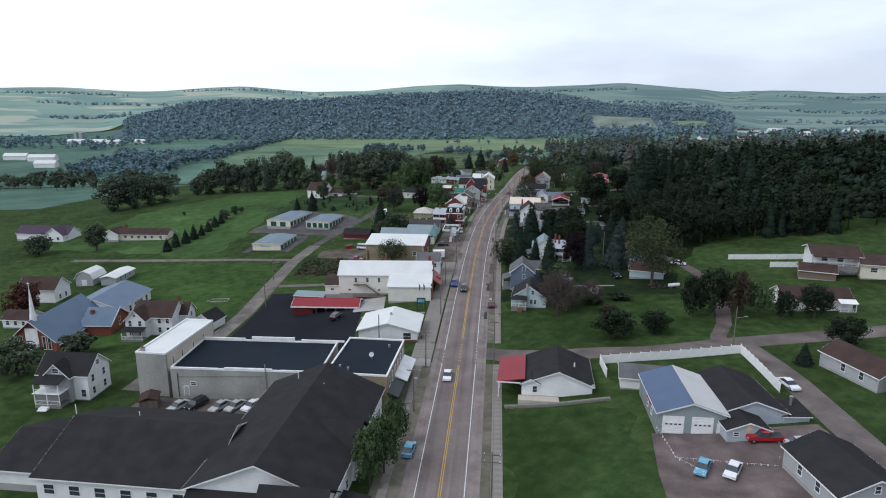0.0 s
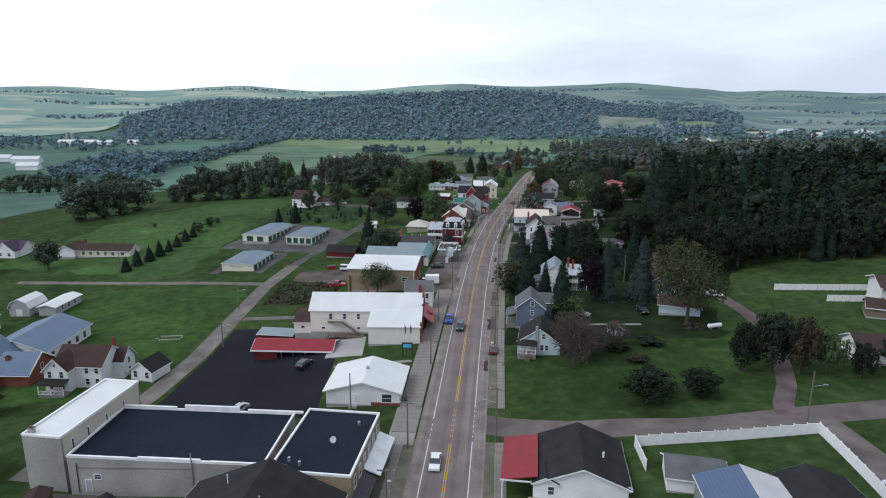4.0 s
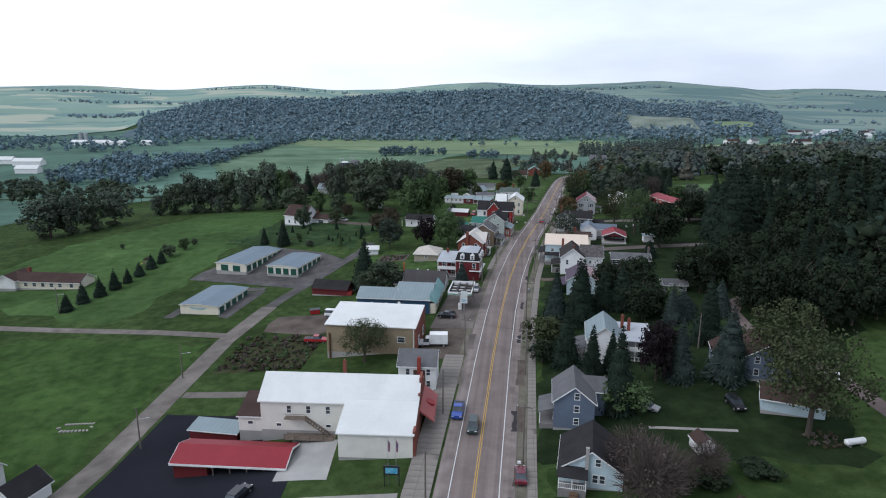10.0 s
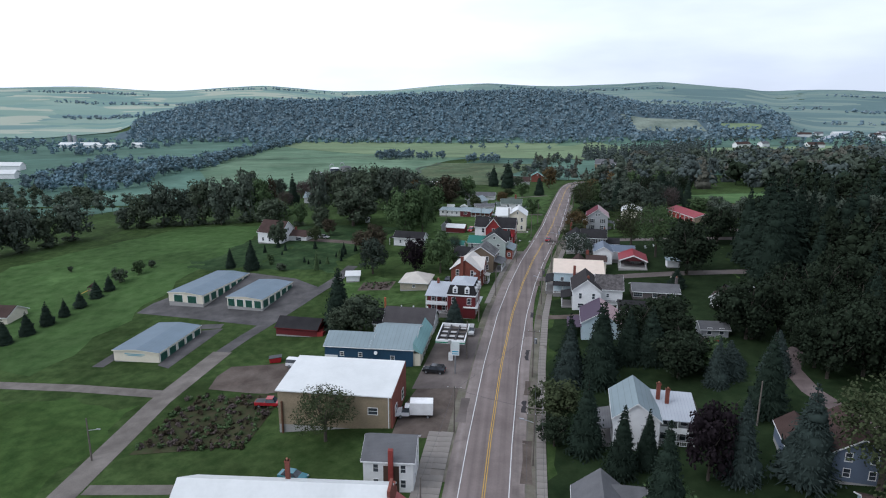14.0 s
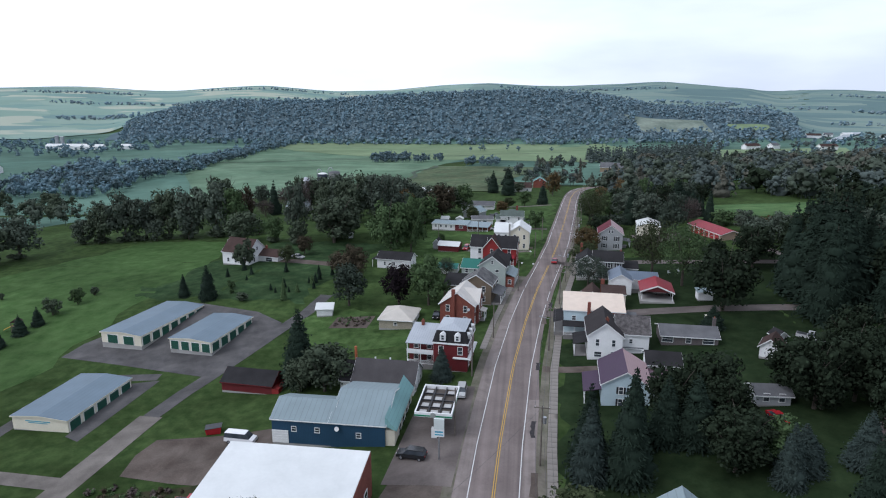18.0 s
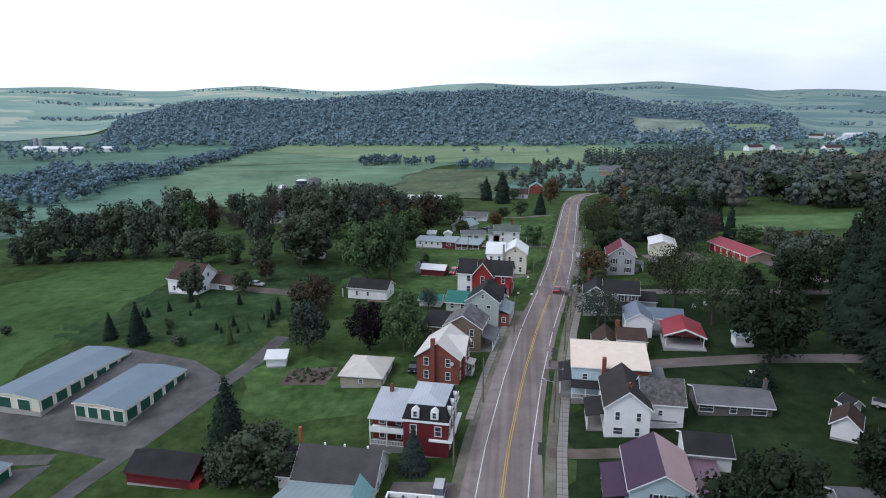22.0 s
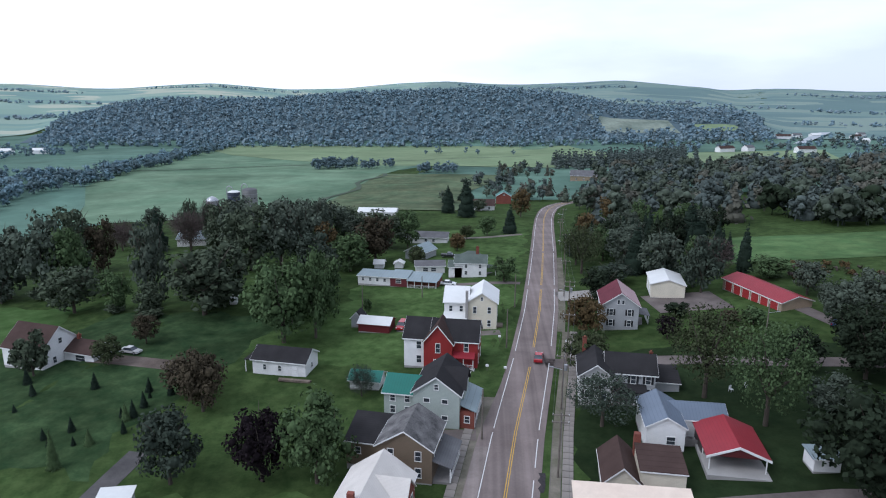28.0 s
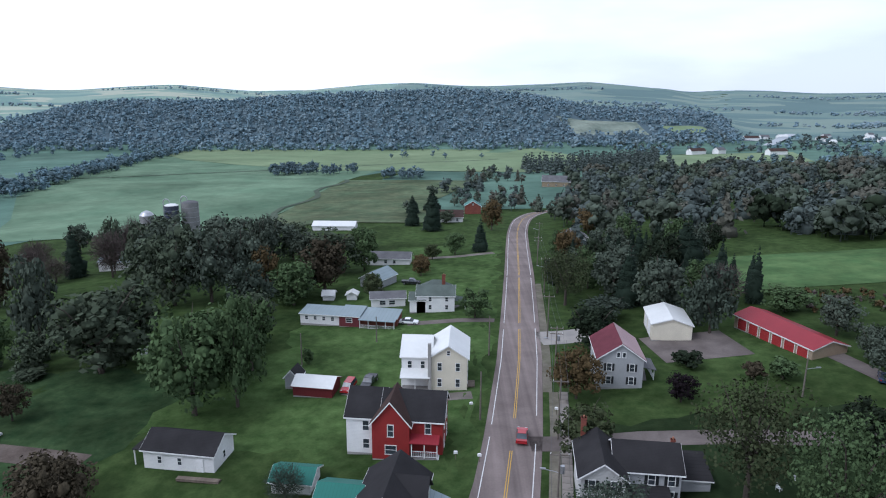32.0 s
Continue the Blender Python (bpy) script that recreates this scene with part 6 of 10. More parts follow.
silo("tall concrete farm silo with a curved filling pipe", -120, 532, 7.6, 3.7, SILO_WALL, R_GREY, 1.0, True)
silo("dark blue farm silo with a white cap", -125.8, 525, 7.2, 3.1, SILO_BLUE, R_WHITE, 0.9, True)
silo("concrete farm silo with a pale domed cap", -136.1, 522, 4.4, 3.1, SILO_WALL, STEEL, 2.2, False)
s, b = simple_house("farm_barn", "pale steel-roofed farm barn behind the grove", "barn", -121, 468, 12, 11, 5, 3.6, 2.6, "x", W_SIDE, R_STEEL)
for x, y, w, d, lab in ((-700, 1045, 60, 14, "long white farm shed with an arched roof"), (-660, 1040, 45, 12, "white farm shed on the far slope"), (-610, 1060, 18, 10, "small white far farm house"), (-520, 690, 30, 10, "white roofed building in the valley"), (-560, 700, 26, 10, "pale roofed valley building"), (-480, 640, 22, 9, "small white house in the valley")):
    simple_house("far_shed", lab, "shed", x, y, w, d, 8, 5, 3, "x", W_SIDE, R_WHITE)
s = site("far_silo", "pair of pale farm silos far off", "silo", -728, 1060, 0)
part("barrel", Geo().tube((0, 0, -1), (0, 0, 20), 3, 3, 12).tube((9, 0, -1), (9, 0, 18), 3, 3, 12), STEEL, s)
for k, (x, y) in enumerate(((520, 1330), (560, 1350), (610, 1320), (650, 1380), (700, 1340), (480, 1290), (750, 1420), (690, 1290), (380, 1000), (330, 1040), (560, 1210), (300, 1035))):
    simple_house("village_house", "pale far village house in the valley", "house", x, y, 14 + k % 3 * 5, 9, k * 17 % 40, 5, 3, "x", W_SIDE, (R_GREY, R_WHITE, R_BROWN)[k % 3])


# ---- fields, far woods and valley ----
# Pale hay field, lightened further by distance haze put into its tone.
MEADOW = mat("pale_meadow", (0.084, 0.14, 0.088), (0.132, 0.192, 0.124), 0.95, 0.02, 0.3, 0.3, spec=0.02, patch=0.32, psc=0.011)
HAY = mat("mown_field", (0.165, 0.21, 0.12), (0.13, 0.18, 0.1), 0.95, 0.01, 0.3, 0.3, spec=0.02, patch=0.2, psc=0.008)
DEEPGREEN = mat("lush_pasture", (0.0245, 0.050, 0.0135), (0.05, 0.085, 0.0245), 0.95, 0.4, 2.4, 0.5, spec=0.02, patch=0.3, psc=0.05)
ROUGHGR = mat("rough_grass", (0.1, 0.115, 0.065), (0.06, 0.09, 0.05), 0.95, 0.06, 0.6, 0.5, spec=0.02, patch=0.4, psc=0.03)


def farmland(name, tones, size):
    """Patchwork of far fields: each cell of a stretched mosaic takes one tone, softened by broad unevenness."""
    m = mat(name, tones[0], tones[1], 0.95, 0.004, 0.03, 0.0, spec=0.02, patch=0.16, psc=0.003)
    n, l = m.node_tree.nodes, m.node_tree.links
    b = n["Principled BSDF"]
    co, mp, vo = n.new("ShaderNodeTexCoord"), n.new("ShaderNodeMapping"), n.new("ShaderNodeTexVoronoi")
    mp.inputs["Rotation"].default_value = (0, 0, 0.25)
    mp.inputs["Scale"].default_value = (0.55 / size, 1.0 / size, 0.0)
    vo.inputs["Scale"].default_value, vo.inputs["Randomness"].default_value = 1.0, 0.8
    vo.distance = "MANHATTAN"
    ramp = n.new("ShaderNodeValToRGB")
    ramp.color_ramp.interpolation = "CONSTANT"
    while len(ramp.color_ramp.elements) < len(tones):
        ramp.color_ramp.elements.new(0.5)
    for i, c in enumerate(tones):
        ramp.color_ramp.elements[i].position, ramp.color_ramp.elements[i].color = i / len(tones), (*c, 1)
    l.new(co.outputs["Object"], mp.inputs[0])
    l.new(mp.outputs[0], vo.inputs["Vector"])
    l.new(vo.outputs["Color"], ramp.inputs[0])
    mix = n.new("ShaderNodeMix")
    mix.data_type = "RGBA"
    mix.inputs[0].default_value = 0.72
    l.new(b.inputs["Base Color"].links[0].from_socket, mix.inputs[6])
    l.new(ramp.outputs[0], mix.inputs[7])
    l.new(mix.outputs[2], b.inputs["Base Color"])
    return m


# Far field tones are paled and blued to paint distance haze.
UPLAND_W = farmland("hazed_farmland", ((0.165, 0.245, 0.21), (0.195, 0.27, 0.225), (0.14, 0.22, 0.195), (0.36, 0.365, 0.285), (0.18, 0.255, 0.205), (0.13, 0.2, 0.19), (0.225, 0.29, 0.235), (0.28, 0.32, 0.255)), 110.0)
UPLAND_E = farmland("hazed_hill_farmland", ((0.115, 0.172, 0.163), (0.15, 0.21, 0.185), (0.1, 0.152, 0.15), (0.185, 0.235, 0.2), (0.125, 0.182, 0.168)), 120.0)


def field(label, m, left, right, lift, step=14.0):
    ob = sheet("field", label, "field", m, left, right, lift, step)
    if lift < 0.04:
        # mown edges wander: every point of the cover is shifted a little and laid on the land again
        for v in ob.data.vertices:
            x, y = v.co.x, v.co.y
            x2 = x + 1.3 * math.sin(y * 0.31) + 0.7 * math.sin(y * 0.83 + 1) + 0.4 * math.sin(y * 1.9)
            y2 = y + 1.3 * math.sin(x * 0.29 + 2) + 0.7 * math.sin(x * 0.77) + 0.4 * math.sin(x * 1.7)
            v.co = (x2, y2, top(x2, y2) + lift)
    return ob


field("broad pale green hay field in the valley", MEADOW, [(-232, 545), (-268, 620), (-318, 700), (-352, 820), (-400, 980), (-440, 1150), (-428, 1238)], [(-108, 560), (-100, 640), (-96, 720), (-92, 790), (-60, 1000), (40, 1140), (120, 1225)], 0.35)
# Valley grass with distance haze mixed into its colour.
VALLEY = mat("hazed_valley_pasture", (0.066, 0.118, 0.092), (0.1, 0.162, 0.122), 0.95, 0.01, 0.2, 0.3, spec=0.02, patch=0.35, psc=0.006)
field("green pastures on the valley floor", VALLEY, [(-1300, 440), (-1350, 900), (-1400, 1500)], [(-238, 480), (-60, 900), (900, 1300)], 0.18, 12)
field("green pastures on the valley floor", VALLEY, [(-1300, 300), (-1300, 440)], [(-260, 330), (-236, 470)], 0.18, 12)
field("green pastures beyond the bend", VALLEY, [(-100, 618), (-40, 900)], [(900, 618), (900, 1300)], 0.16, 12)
for sx, sy, tx, ty in ((-350, 812, 60, 1060), (-105, 560, -92, 800)):
    strip("ditch", "dark grassy ditch between the fields", "ditch", mat("ditch_grass", (0.03, 0.05, 0.028), (0.05, 0.07, 0.04), 0.95, 0.1, 1, 0.3), [(sx + (tx - sx) * i / 12 + 6 * math.sin(i * 1.3), sy + (ty - sy) * i / 12) for i in range(13)], 4, 0.75)
field("mown hay field below the wooded ridge", HAY, [(-120, 905), (-250, 985), (-340, 1060), (-405, 1150), (-412, 1236)], [(150, 870), (170, 960), (165, 1040), (150, 1130), (130, 1225)], 0.6)
field("rough brownish pasture beside a bank", ROUGHGR, [(-104, 560), (-100, 640), (-96, 720), (-93, 800)], [(-5, 560), (-12, 650), (10, 730), (24, 790)], 0.45)
field("bright mown field among the woods", HAY, [(200, 870), (255, 1030)], [(365, 890), (420, 1040)], 0.6)
field("green pasture behind the sheds", mat("mid_pasture", (0.043, 0.084, 0.032), (0.072, 0.114, 0.045), 0.95, 0.14, 1.0, 0.4, spec=0.02, patch=0.42, psc=0.03), [(66, 398), (82, 440)], [(190, 405), (190, 445)], 0.12, 4)
field("lush green meadow beside the alley", DEEPGREEN, [(-118, 116), (-125, 205)], [(-69, 130), (-71, 203)], 0.03, 4)
# Darker copy of the lush pasture, the dimming put into its colour.
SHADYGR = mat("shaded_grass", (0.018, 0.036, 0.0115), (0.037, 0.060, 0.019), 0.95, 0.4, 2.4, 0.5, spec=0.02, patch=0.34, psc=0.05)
ROUGHL = mat("rough_meadow", (0.016, 0.034, 0.014), (0.038, 0.062, 0.026), 0.95, 0.35, 2.0, 0.6, spec=0.02, patch=0.4, psc=0.07)
field("rough unmown meadow with saplings below the farmhouse", ROUGHL, [(-108, 290), (-112, 305), (-106, 320), (-98, 345), (-92, 358)], [(-57, 288), (-56, 300), (-54, 315), (-46, 340), (-44, 356)], 0.028, 3)
LAWN = mat("mown_lawn", (0.028, 0.053, 0.0155), (0.062, 0.098, 0.033), 0.95, 0.4, 2.4, 0.5, spec=0.02, patch=0.42, psc=0.06)
field("mown lawns behind the street houses", LAWN, [(-50, 332), (-44, 350), (-34, 372), (-34, 392), (-28, 410), (-24, 440), (-20, 490)], [(rx(y) - 6.5, y) for y in (318, 345, 372, 392, 410, 440, 490)], 0.03, 3)
field("mown lawn round the garden shed", LAWN, [(-50, 262), (-52, 278), (-44, 284)], [(-17, 258), (-16, 275), (-18, 283)], 0.03, 3)
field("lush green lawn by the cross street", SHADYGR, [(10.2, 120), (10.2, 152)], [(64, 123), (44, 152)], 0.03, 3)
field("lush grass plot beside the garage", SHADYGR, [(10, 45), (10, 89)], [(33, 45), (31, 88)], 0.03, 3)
# Tree shade is put into this lawn's colour as a darker tone.
SHADE_LAWN = mat("tree_shade_lawn", (0.011, 0.020, 0.0085), (0.022, 0.034, 0.0145), 0.95, 0.4, 2.4, 0.5, spec=0.02, patch=0.35, psc=0.06)
field("lawn under the pines and maples, darkened to stand for shade", SHADE_LAWN, [(rx(y) + 9.6, y) for y in range(153, 343, 10)], [(60 if y < 176 else min(62 + (y - 176) * 0.6, 108), y) for y in range(153, 343, 10)], 0.028, 2.5)
field("sloping green meadow behind the storage units", mat("bright_meadow", (0.033, 0.066, 0.019), (0.062, 0.104, 0.036), 0.95, 0.3, 1.8, 0.5, spec=0.02, patch=0.3, psc=0.03), [(-190, 235), (-180, 300), (-150, 372)], [(-104, 215), (-104, 290), (-104, 365)], 0.03, 5)
field("far farmland rolling to the skyline, paled with haze in its colour", UPLAND_W, [(-3000, 1760), (-4700, 4840)], [(-250, 1760), (-250, 4840)], 1.6, 40)
field("far hills rolling to the skyline, coloured with pale blue haze", UPLAND_E, [(-250, 1760), (-250, 4840)], [(3000, 1760), (4700, 4840)], 1.6, 40)
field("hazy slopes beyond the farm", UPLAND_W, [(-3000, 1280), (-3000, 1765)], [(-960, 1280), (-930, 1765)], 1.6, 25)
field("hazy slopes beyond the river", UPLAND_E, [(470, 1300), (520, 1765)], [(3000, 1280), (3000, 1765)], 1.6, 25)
# Blue haze and the dark between crowns are put into the floor colour.
FLOOR = mat("hazed_forest_floor", (0.066, 0.096, 0.11), (0.086, 0.12, 0.134), 0.95, 0.02, 0.3, 0.0, spec=0.02)
field("forest floor of the ridge, coloured with blue haze and shade", FLOOR, [(-800, 1275), (-880, 1420), (-900, 1860)], [(480, 1275), (540, 1420), (580, 1860)], 0.9, 25)
# Brownish rough pasture, its tone lifted with painted haze.
FLANK = mat("hazed_ridge_pasture", (0.13, 0.165, 0.135), (0.18, 0.205, 0.165), 0.95, 0.02, 0.2, 0.2, spec=0.02, patch=0.35, psc=0.02)
field("clearing on the ridge flank", FLANK, [(210, 1330), (190, 1450)], [(330, 1330), (340, 1450)], 1.2, 20)
field("clearing on the ridge flank", HAY, [(380, 1350), (370, 1420)], [(450, 1350), (450, 1420)], 1.2, 20)
tagged(new("river", fast_mesh("river", [(452, 1190, -13.5), (468, 1190, -13.5), (620, 1420, -9.5), (600, 1420, -9.5)], [(0, 1, 2, 3)], mat("river_water", (0.2, 0.23, 0.24), (0.26, 0.28, 0.29), 0.4, 0.02, 0.4, 0.1))), "pale shining river bend in the valley", "river", kind="structure")

rsf = random.Random(5)


def scatter(n, x0, x1, y0, y1, h0, h1, keep=None, wide=0.8):
    out = []
    while len(out) < n:
        x, y = rsf.uniform(x0, x1), rsf.uniform(y0, y1)
        h = rsf.uniform(h0, h1)
        if keep is None or keep(x, y):
            out.append((x, y, h, h * rsf.uniform(wide * 0.8, wide * 1.15)))
        elif rsf.random() < 0.002:
            out.append((x0, y1, 0.5, 0.5))
    return out


def on_ridge(x, y):
    if 205 < x < 345 and 1325 < y < 1455 or 365 < x < 455 and 1345 < y < 1425:
        return False
    c = lerp(CREST, x * 1650 / max(y, 1300.0))
    return c > 14 and y > 1215 + max(0, 40 - c) * 3 and y < 1800


# Ridge leaf tones carry blue distance haze in their colour.
LEAF["ridge"] = leafmat("hazed_ridge_leaves", (0.132, 0.19, 0.218), 0.12, 1.2)
LEAF["ridge_b"] = leafmat("hazed_ridge_leaves_dark", (0.12, 0.18, 0.206), 0.12, 1.2)
LEAF["ridge_c"] = leafmat("hazed_ridge_leaves_turning", (0.142, 0.188, 0.202), 0.12, 1.2)
# dusky and rusty leaves are lifted in colour to suggest distance haze
LEAF["dusky"] = leafmat("hazed_dusky_leaves", (0.053, 0.066, 0.060), 0.3)
LEAF["rusty"] = leafmat("hazed_turning_leaves", (0.066, 0.066, 0.052), 0.3)
# hazy and valley leaves: haze painted in as paler, bluer tones
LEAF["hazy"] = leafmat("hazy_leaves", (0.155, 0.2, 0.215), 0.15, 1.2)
LEAF["valley"] = leafmat("hazed_valley_leaves", (0.076, 0.108, 0.116))
woods("ridge_woods", "dense forest on the long ridge, leaves coloured with blue haze", scatter(7200, -980, 760, 1210, 1690, 9, 17, on_ridge, 1.15), 3, 2, ("ridge", "ridge_b", "ridge_c"), 0.15, 4, 0.14)
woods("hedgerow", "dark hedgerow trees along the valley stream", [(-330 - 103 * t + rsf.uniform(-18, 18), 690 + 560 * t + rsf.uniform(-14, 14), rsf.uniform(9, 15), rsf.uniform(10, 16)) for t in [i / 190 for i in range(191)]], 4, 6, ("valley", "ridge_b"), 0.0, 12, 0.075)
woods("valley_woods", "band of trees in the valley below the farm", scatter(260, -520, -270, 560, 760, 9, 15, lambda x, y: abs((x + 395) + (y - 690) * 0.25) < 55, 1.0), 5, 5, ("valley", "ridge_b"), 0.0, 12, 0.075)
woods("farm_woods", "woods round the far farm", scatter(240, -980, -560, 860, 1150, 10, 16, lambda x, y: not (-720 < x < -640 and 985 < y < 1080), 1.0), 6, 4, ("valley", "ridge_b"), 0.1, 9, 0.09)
woods("left_woods", "scattered trees at the valley edge", scatter(90, -420, -230, 380, 560, 9, 15, lambda x, y: abs(y - 470 + (x + 300) * 0.3) < 45 and x < -235), 12, 9, ("deep", "mid"), 0.0, 22)
woods("field_grove", "small grove standing in the hay field", scatter(60, -178, -95, 842, 895, 9, 15), 7, 8, ("valley", "valley"), 0.0, 16, 0.065)
woods("field_grove", "small grove standing in the hay field", scatter(24, -60, -26, 806, 830, 9, 13), 8, 8, ("valley",), 0.0, 16, 0.065)
woods("field_grove", "scattered trees at the foot of the ridge", scatter(8, -130, 60, 1050, 1100, 9, 13), 13, 6, ("valley",), 0.0, 14, 0.07)
woods("right_woods", "mixed autumn woods beyond the bend", scatter(680, 48, 420, 470, 780, 11, 19, lambda x, y: x > rx(y) + 17 and not (60 < x < 105 and 700 < y < 760), 0.95), 9, 13, ("mid", "dusky", "mid", "dusky", "rusty"), 0.15, 8, 0.07)
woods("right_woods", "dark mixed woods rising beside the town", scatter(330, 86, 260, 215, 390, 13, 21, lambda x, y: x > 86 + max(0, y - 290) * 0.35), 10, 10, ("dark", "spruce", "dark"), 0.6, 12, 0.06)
woods("right_woods", "hillside woods beside the far fields", scatter(330, 130, 420, 390, 500, 11, 18, lambda x, y: y > 455 or x > 215, 0.95), 11, 13, ("mid", "dusky", "dark"), 0.2, 8, 0.07)
woods("conifer_stand", "dense dark stand of conifers past the bend", scatter(190, 75, 215, 855, 925, 15, 20, None, 0.55), 14, 6, ("dusky",), 0.9, 9, 0.08)
woods("valley_woods", "valley trees towards the far village", scatter(520, 230, 900, 760, 1330, 9, 15, lambda x, y: not (195 < x < 430 and 865 < y < 1045), 1.1), 15, 4, ("valley", "dusky", "ridge_b"), 0.1, 8, 0.09)
woods("valley_woods", "trees along the road past the bend", scatter(42, -50, 60, 600, 860, 8, 14, lambda x, y: x > -30 + (y - 560) * 0.16, 0.95), 16, 9, ("mid", "dusky", "rusty"), 0.2, 15, 0.06)
# The far belts take the leaf tones with haze painted in.
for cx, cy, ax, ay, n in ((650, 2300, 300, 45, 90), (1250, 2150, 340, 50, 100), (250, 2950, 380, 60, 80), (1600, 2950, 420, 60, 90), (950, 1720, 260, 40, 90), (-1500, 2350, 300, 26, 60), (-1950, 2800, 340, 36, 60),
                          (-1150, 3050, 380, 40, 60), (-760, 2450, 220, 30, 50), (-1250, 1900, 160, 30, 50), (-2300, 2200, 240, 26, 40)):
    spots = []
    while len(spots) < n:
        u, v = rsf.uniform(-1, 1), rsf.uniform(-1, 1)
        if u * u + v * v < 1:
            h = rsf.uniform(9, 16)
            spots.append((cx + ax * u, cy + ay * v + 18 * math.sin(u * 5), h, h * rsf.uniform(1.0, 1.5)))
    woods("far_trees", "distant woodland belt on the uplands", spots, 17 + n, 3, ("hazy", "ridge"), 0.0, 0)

# ---- hill side of the street, from the south ----
s = site("restaurant", "white restaurant with a dark gable roof and a red awning roof", "restaurant", 20.2, 99.8, -3, 0.2)
b = body(s, 0, 0, 12.6, 12.6, 0, 2.8, 2.5, "y", W_SIDE, R_BLACK, 0.45, foot=2.5)
b2 = body(s, -5.2, -4.6, 3.4, 3.6, 0, 2.6, 0.9, "y", W_SIDE, R_BLACK, 0.3)
window(s, b2, "f", 0.8, 1.5, 0.8, 1.2)
part("awning_roof", Geo().prism([(-11.6, 2.4), (-6.3, 3.3), (-6.3, 3.45), (-11.6, 2.55)], -6.2, 5.6), R_RED, s, "red metal awning roof")
part("awning_trim", Geo().box(-11.65, -6.3, -6.28, -6.2, 2.35, 2.6), WHITE, s)
for q in (-6, -2, 2, 5.4):
    part("post", Geo().box(-11.4, -11.25, q, q + 0.15, -0.8, 2.45), WHITE, s)
part("terrace", Geo().box(-7.5, 7.6, -8.4, -6.3, -2.2, 0.1), mat("cream_terrace", (0.5, 0.46, 0.38), None, 0.9, 0.5, 5, 0.2), s)
part("satellite_dish", Geo().tube((6.4, -6.2, 2.6), (6.4, -6.6, 2.8), 0.1, 0.42, 12), STEEL, s)
part("roof_vent", Geo().tube((3.2, -1, 3.4), (3.2, -1, 5.0), 0.14), WHITE, s)
STONE = mat("rubble_stone", (0.3, 0.28, 0.25), (0.17, 0.16, 0.14), 0.95, 0.9, 5, 0.6)
s = thing("retaining_wall", "low rubble stone retaining wall along the lawn", "wall", pose(19.5, 90.2, 0.0, 0, 0, -1), kind="structure")
rs1 = random.Random(9)
for i in range(46):
    for j in range(3):
        w, h, d = rs1.uniform(0.32, 0.46), rs1.uniform(0.3, 0.4), rs1.uniform(0.4, 0.55)
        x = -9.6 + i * 0.42 + (j % 2) * 0.2
        part("stone", shared(("stone", (i * 3 + j) % 9), lambda: Geo().add([(-w / 2, -d / 2, 0), (w / 2, -d / 2 + 0.04, 0), (w / 2, d / 2, 0), (-w / 2, d / 2, 0), (-w / 2 + 0.05, -d / 2 + 0.06, h), (w / 2 - 0.04, -d / 2 + 0.05, h), (w / 2 - 0.05, d / 2, h), (-w / 2, d / 2, h)],
             [(0, 3, 2, 1), (4, 5, 6, 7), (0, 1, 5, 4), (1, 2, 6, 5), (2, 3, 7, 6), (3, 0, 4, 7)]).mesh("stone")), STONE, s, m=pose(x, rs1.uniform(-0.05, 0.05), top(19.5 + x, 90) - 0.5 + j * 0.36))

s = site("repair_garage", "grey metal garage with a blue and white roof and two doors", "garage", 39.8, 84.6, -1, 2.4)
b = body(s, 0, 0, 10.8, 14.6, 0, 3.9, 1.8, "y", mat("grey_green_metal_wall", (0.27, 0.31, 0.31), None, 0.6, 0.4, 5, 0.25, pattern="seams", psize=0.3), metal_roof("blue_metal_roof", (0.075, 0.11, 0.18), 0.5), 0.35, foot=2.5)
part("roof_slope", Geo().prism([(0.05, 5.86), (5.78, 3.94), (5.78, 4.0), (0.05, 5.92)], -7.66, 7.66), metal_roof("pale_metal_roof", (0.5, 0.49, 0.47), 0.5), s, "pale metal roof slope")
for u in (-2.9, 1.7):
    dd = door(s, b, "f", u, 0.25, 3.2, 3.0, WHITE, "garage_door", "white sectional garage door")
    for k in range(4):
        part("pane", shared("gpane", lambda: Geo().box(-0.22, 0.22, -0.075, -0.06, -0.12, 0.12).mesh("pane")), GLASS, dd, m=pose(-1.05 + k * 0.7, 0, 1.7))
door(s, b, "f", 4.5, 0.25, 0.9, 2.1)
windows(s, b, "l", (-3, 0), (2.0,), 0.7, 1.2)
part("text_bar", Geo().box(-5.47, -5.42, -2.6, 0.6, 2.6, 3.4), mat("sign_red", (0.3, 0.03, 0.03)), s, "red wall sign")
s = site("bar_building", "grey building with a low black gable roof", "building", 49.6, 86.4, 4, 3.0)
b = body(s, 0, 0, 11, 14, 0, 2.9, 2.0, "y", mat("pale_grey_metal_wall", (0.42, 0.46, 0.5), None, 0.6, 0.4, 5, 0.25, pattern="seams", psize=0.3), R_BLACK, 0.35, foot=2)
body(s, 7, -4.6, 4.2, 5, 0, 2.3, 0.6, "s", MATS["pale_grey_metal_wall"], R_BLACK, 0.3)
part("roof_vent", Geo().tube((7.4, -4, 2.6), (7.4, -4, 4.2), 0.22).tube((7.4, -4, 4.1), (7.4, -4, 4.4), 0.32), STEEL, s)
be = body(s, -2.8, -9.2, 6.6, 4.6, 0, 2.3, 1.2, "y", MATS["pale_grey_metal_wall"], R_BLACK, 0.35)
windows(s, be, "f", (-1.9, 1.9), (1.5,), 0.8, 0.6)
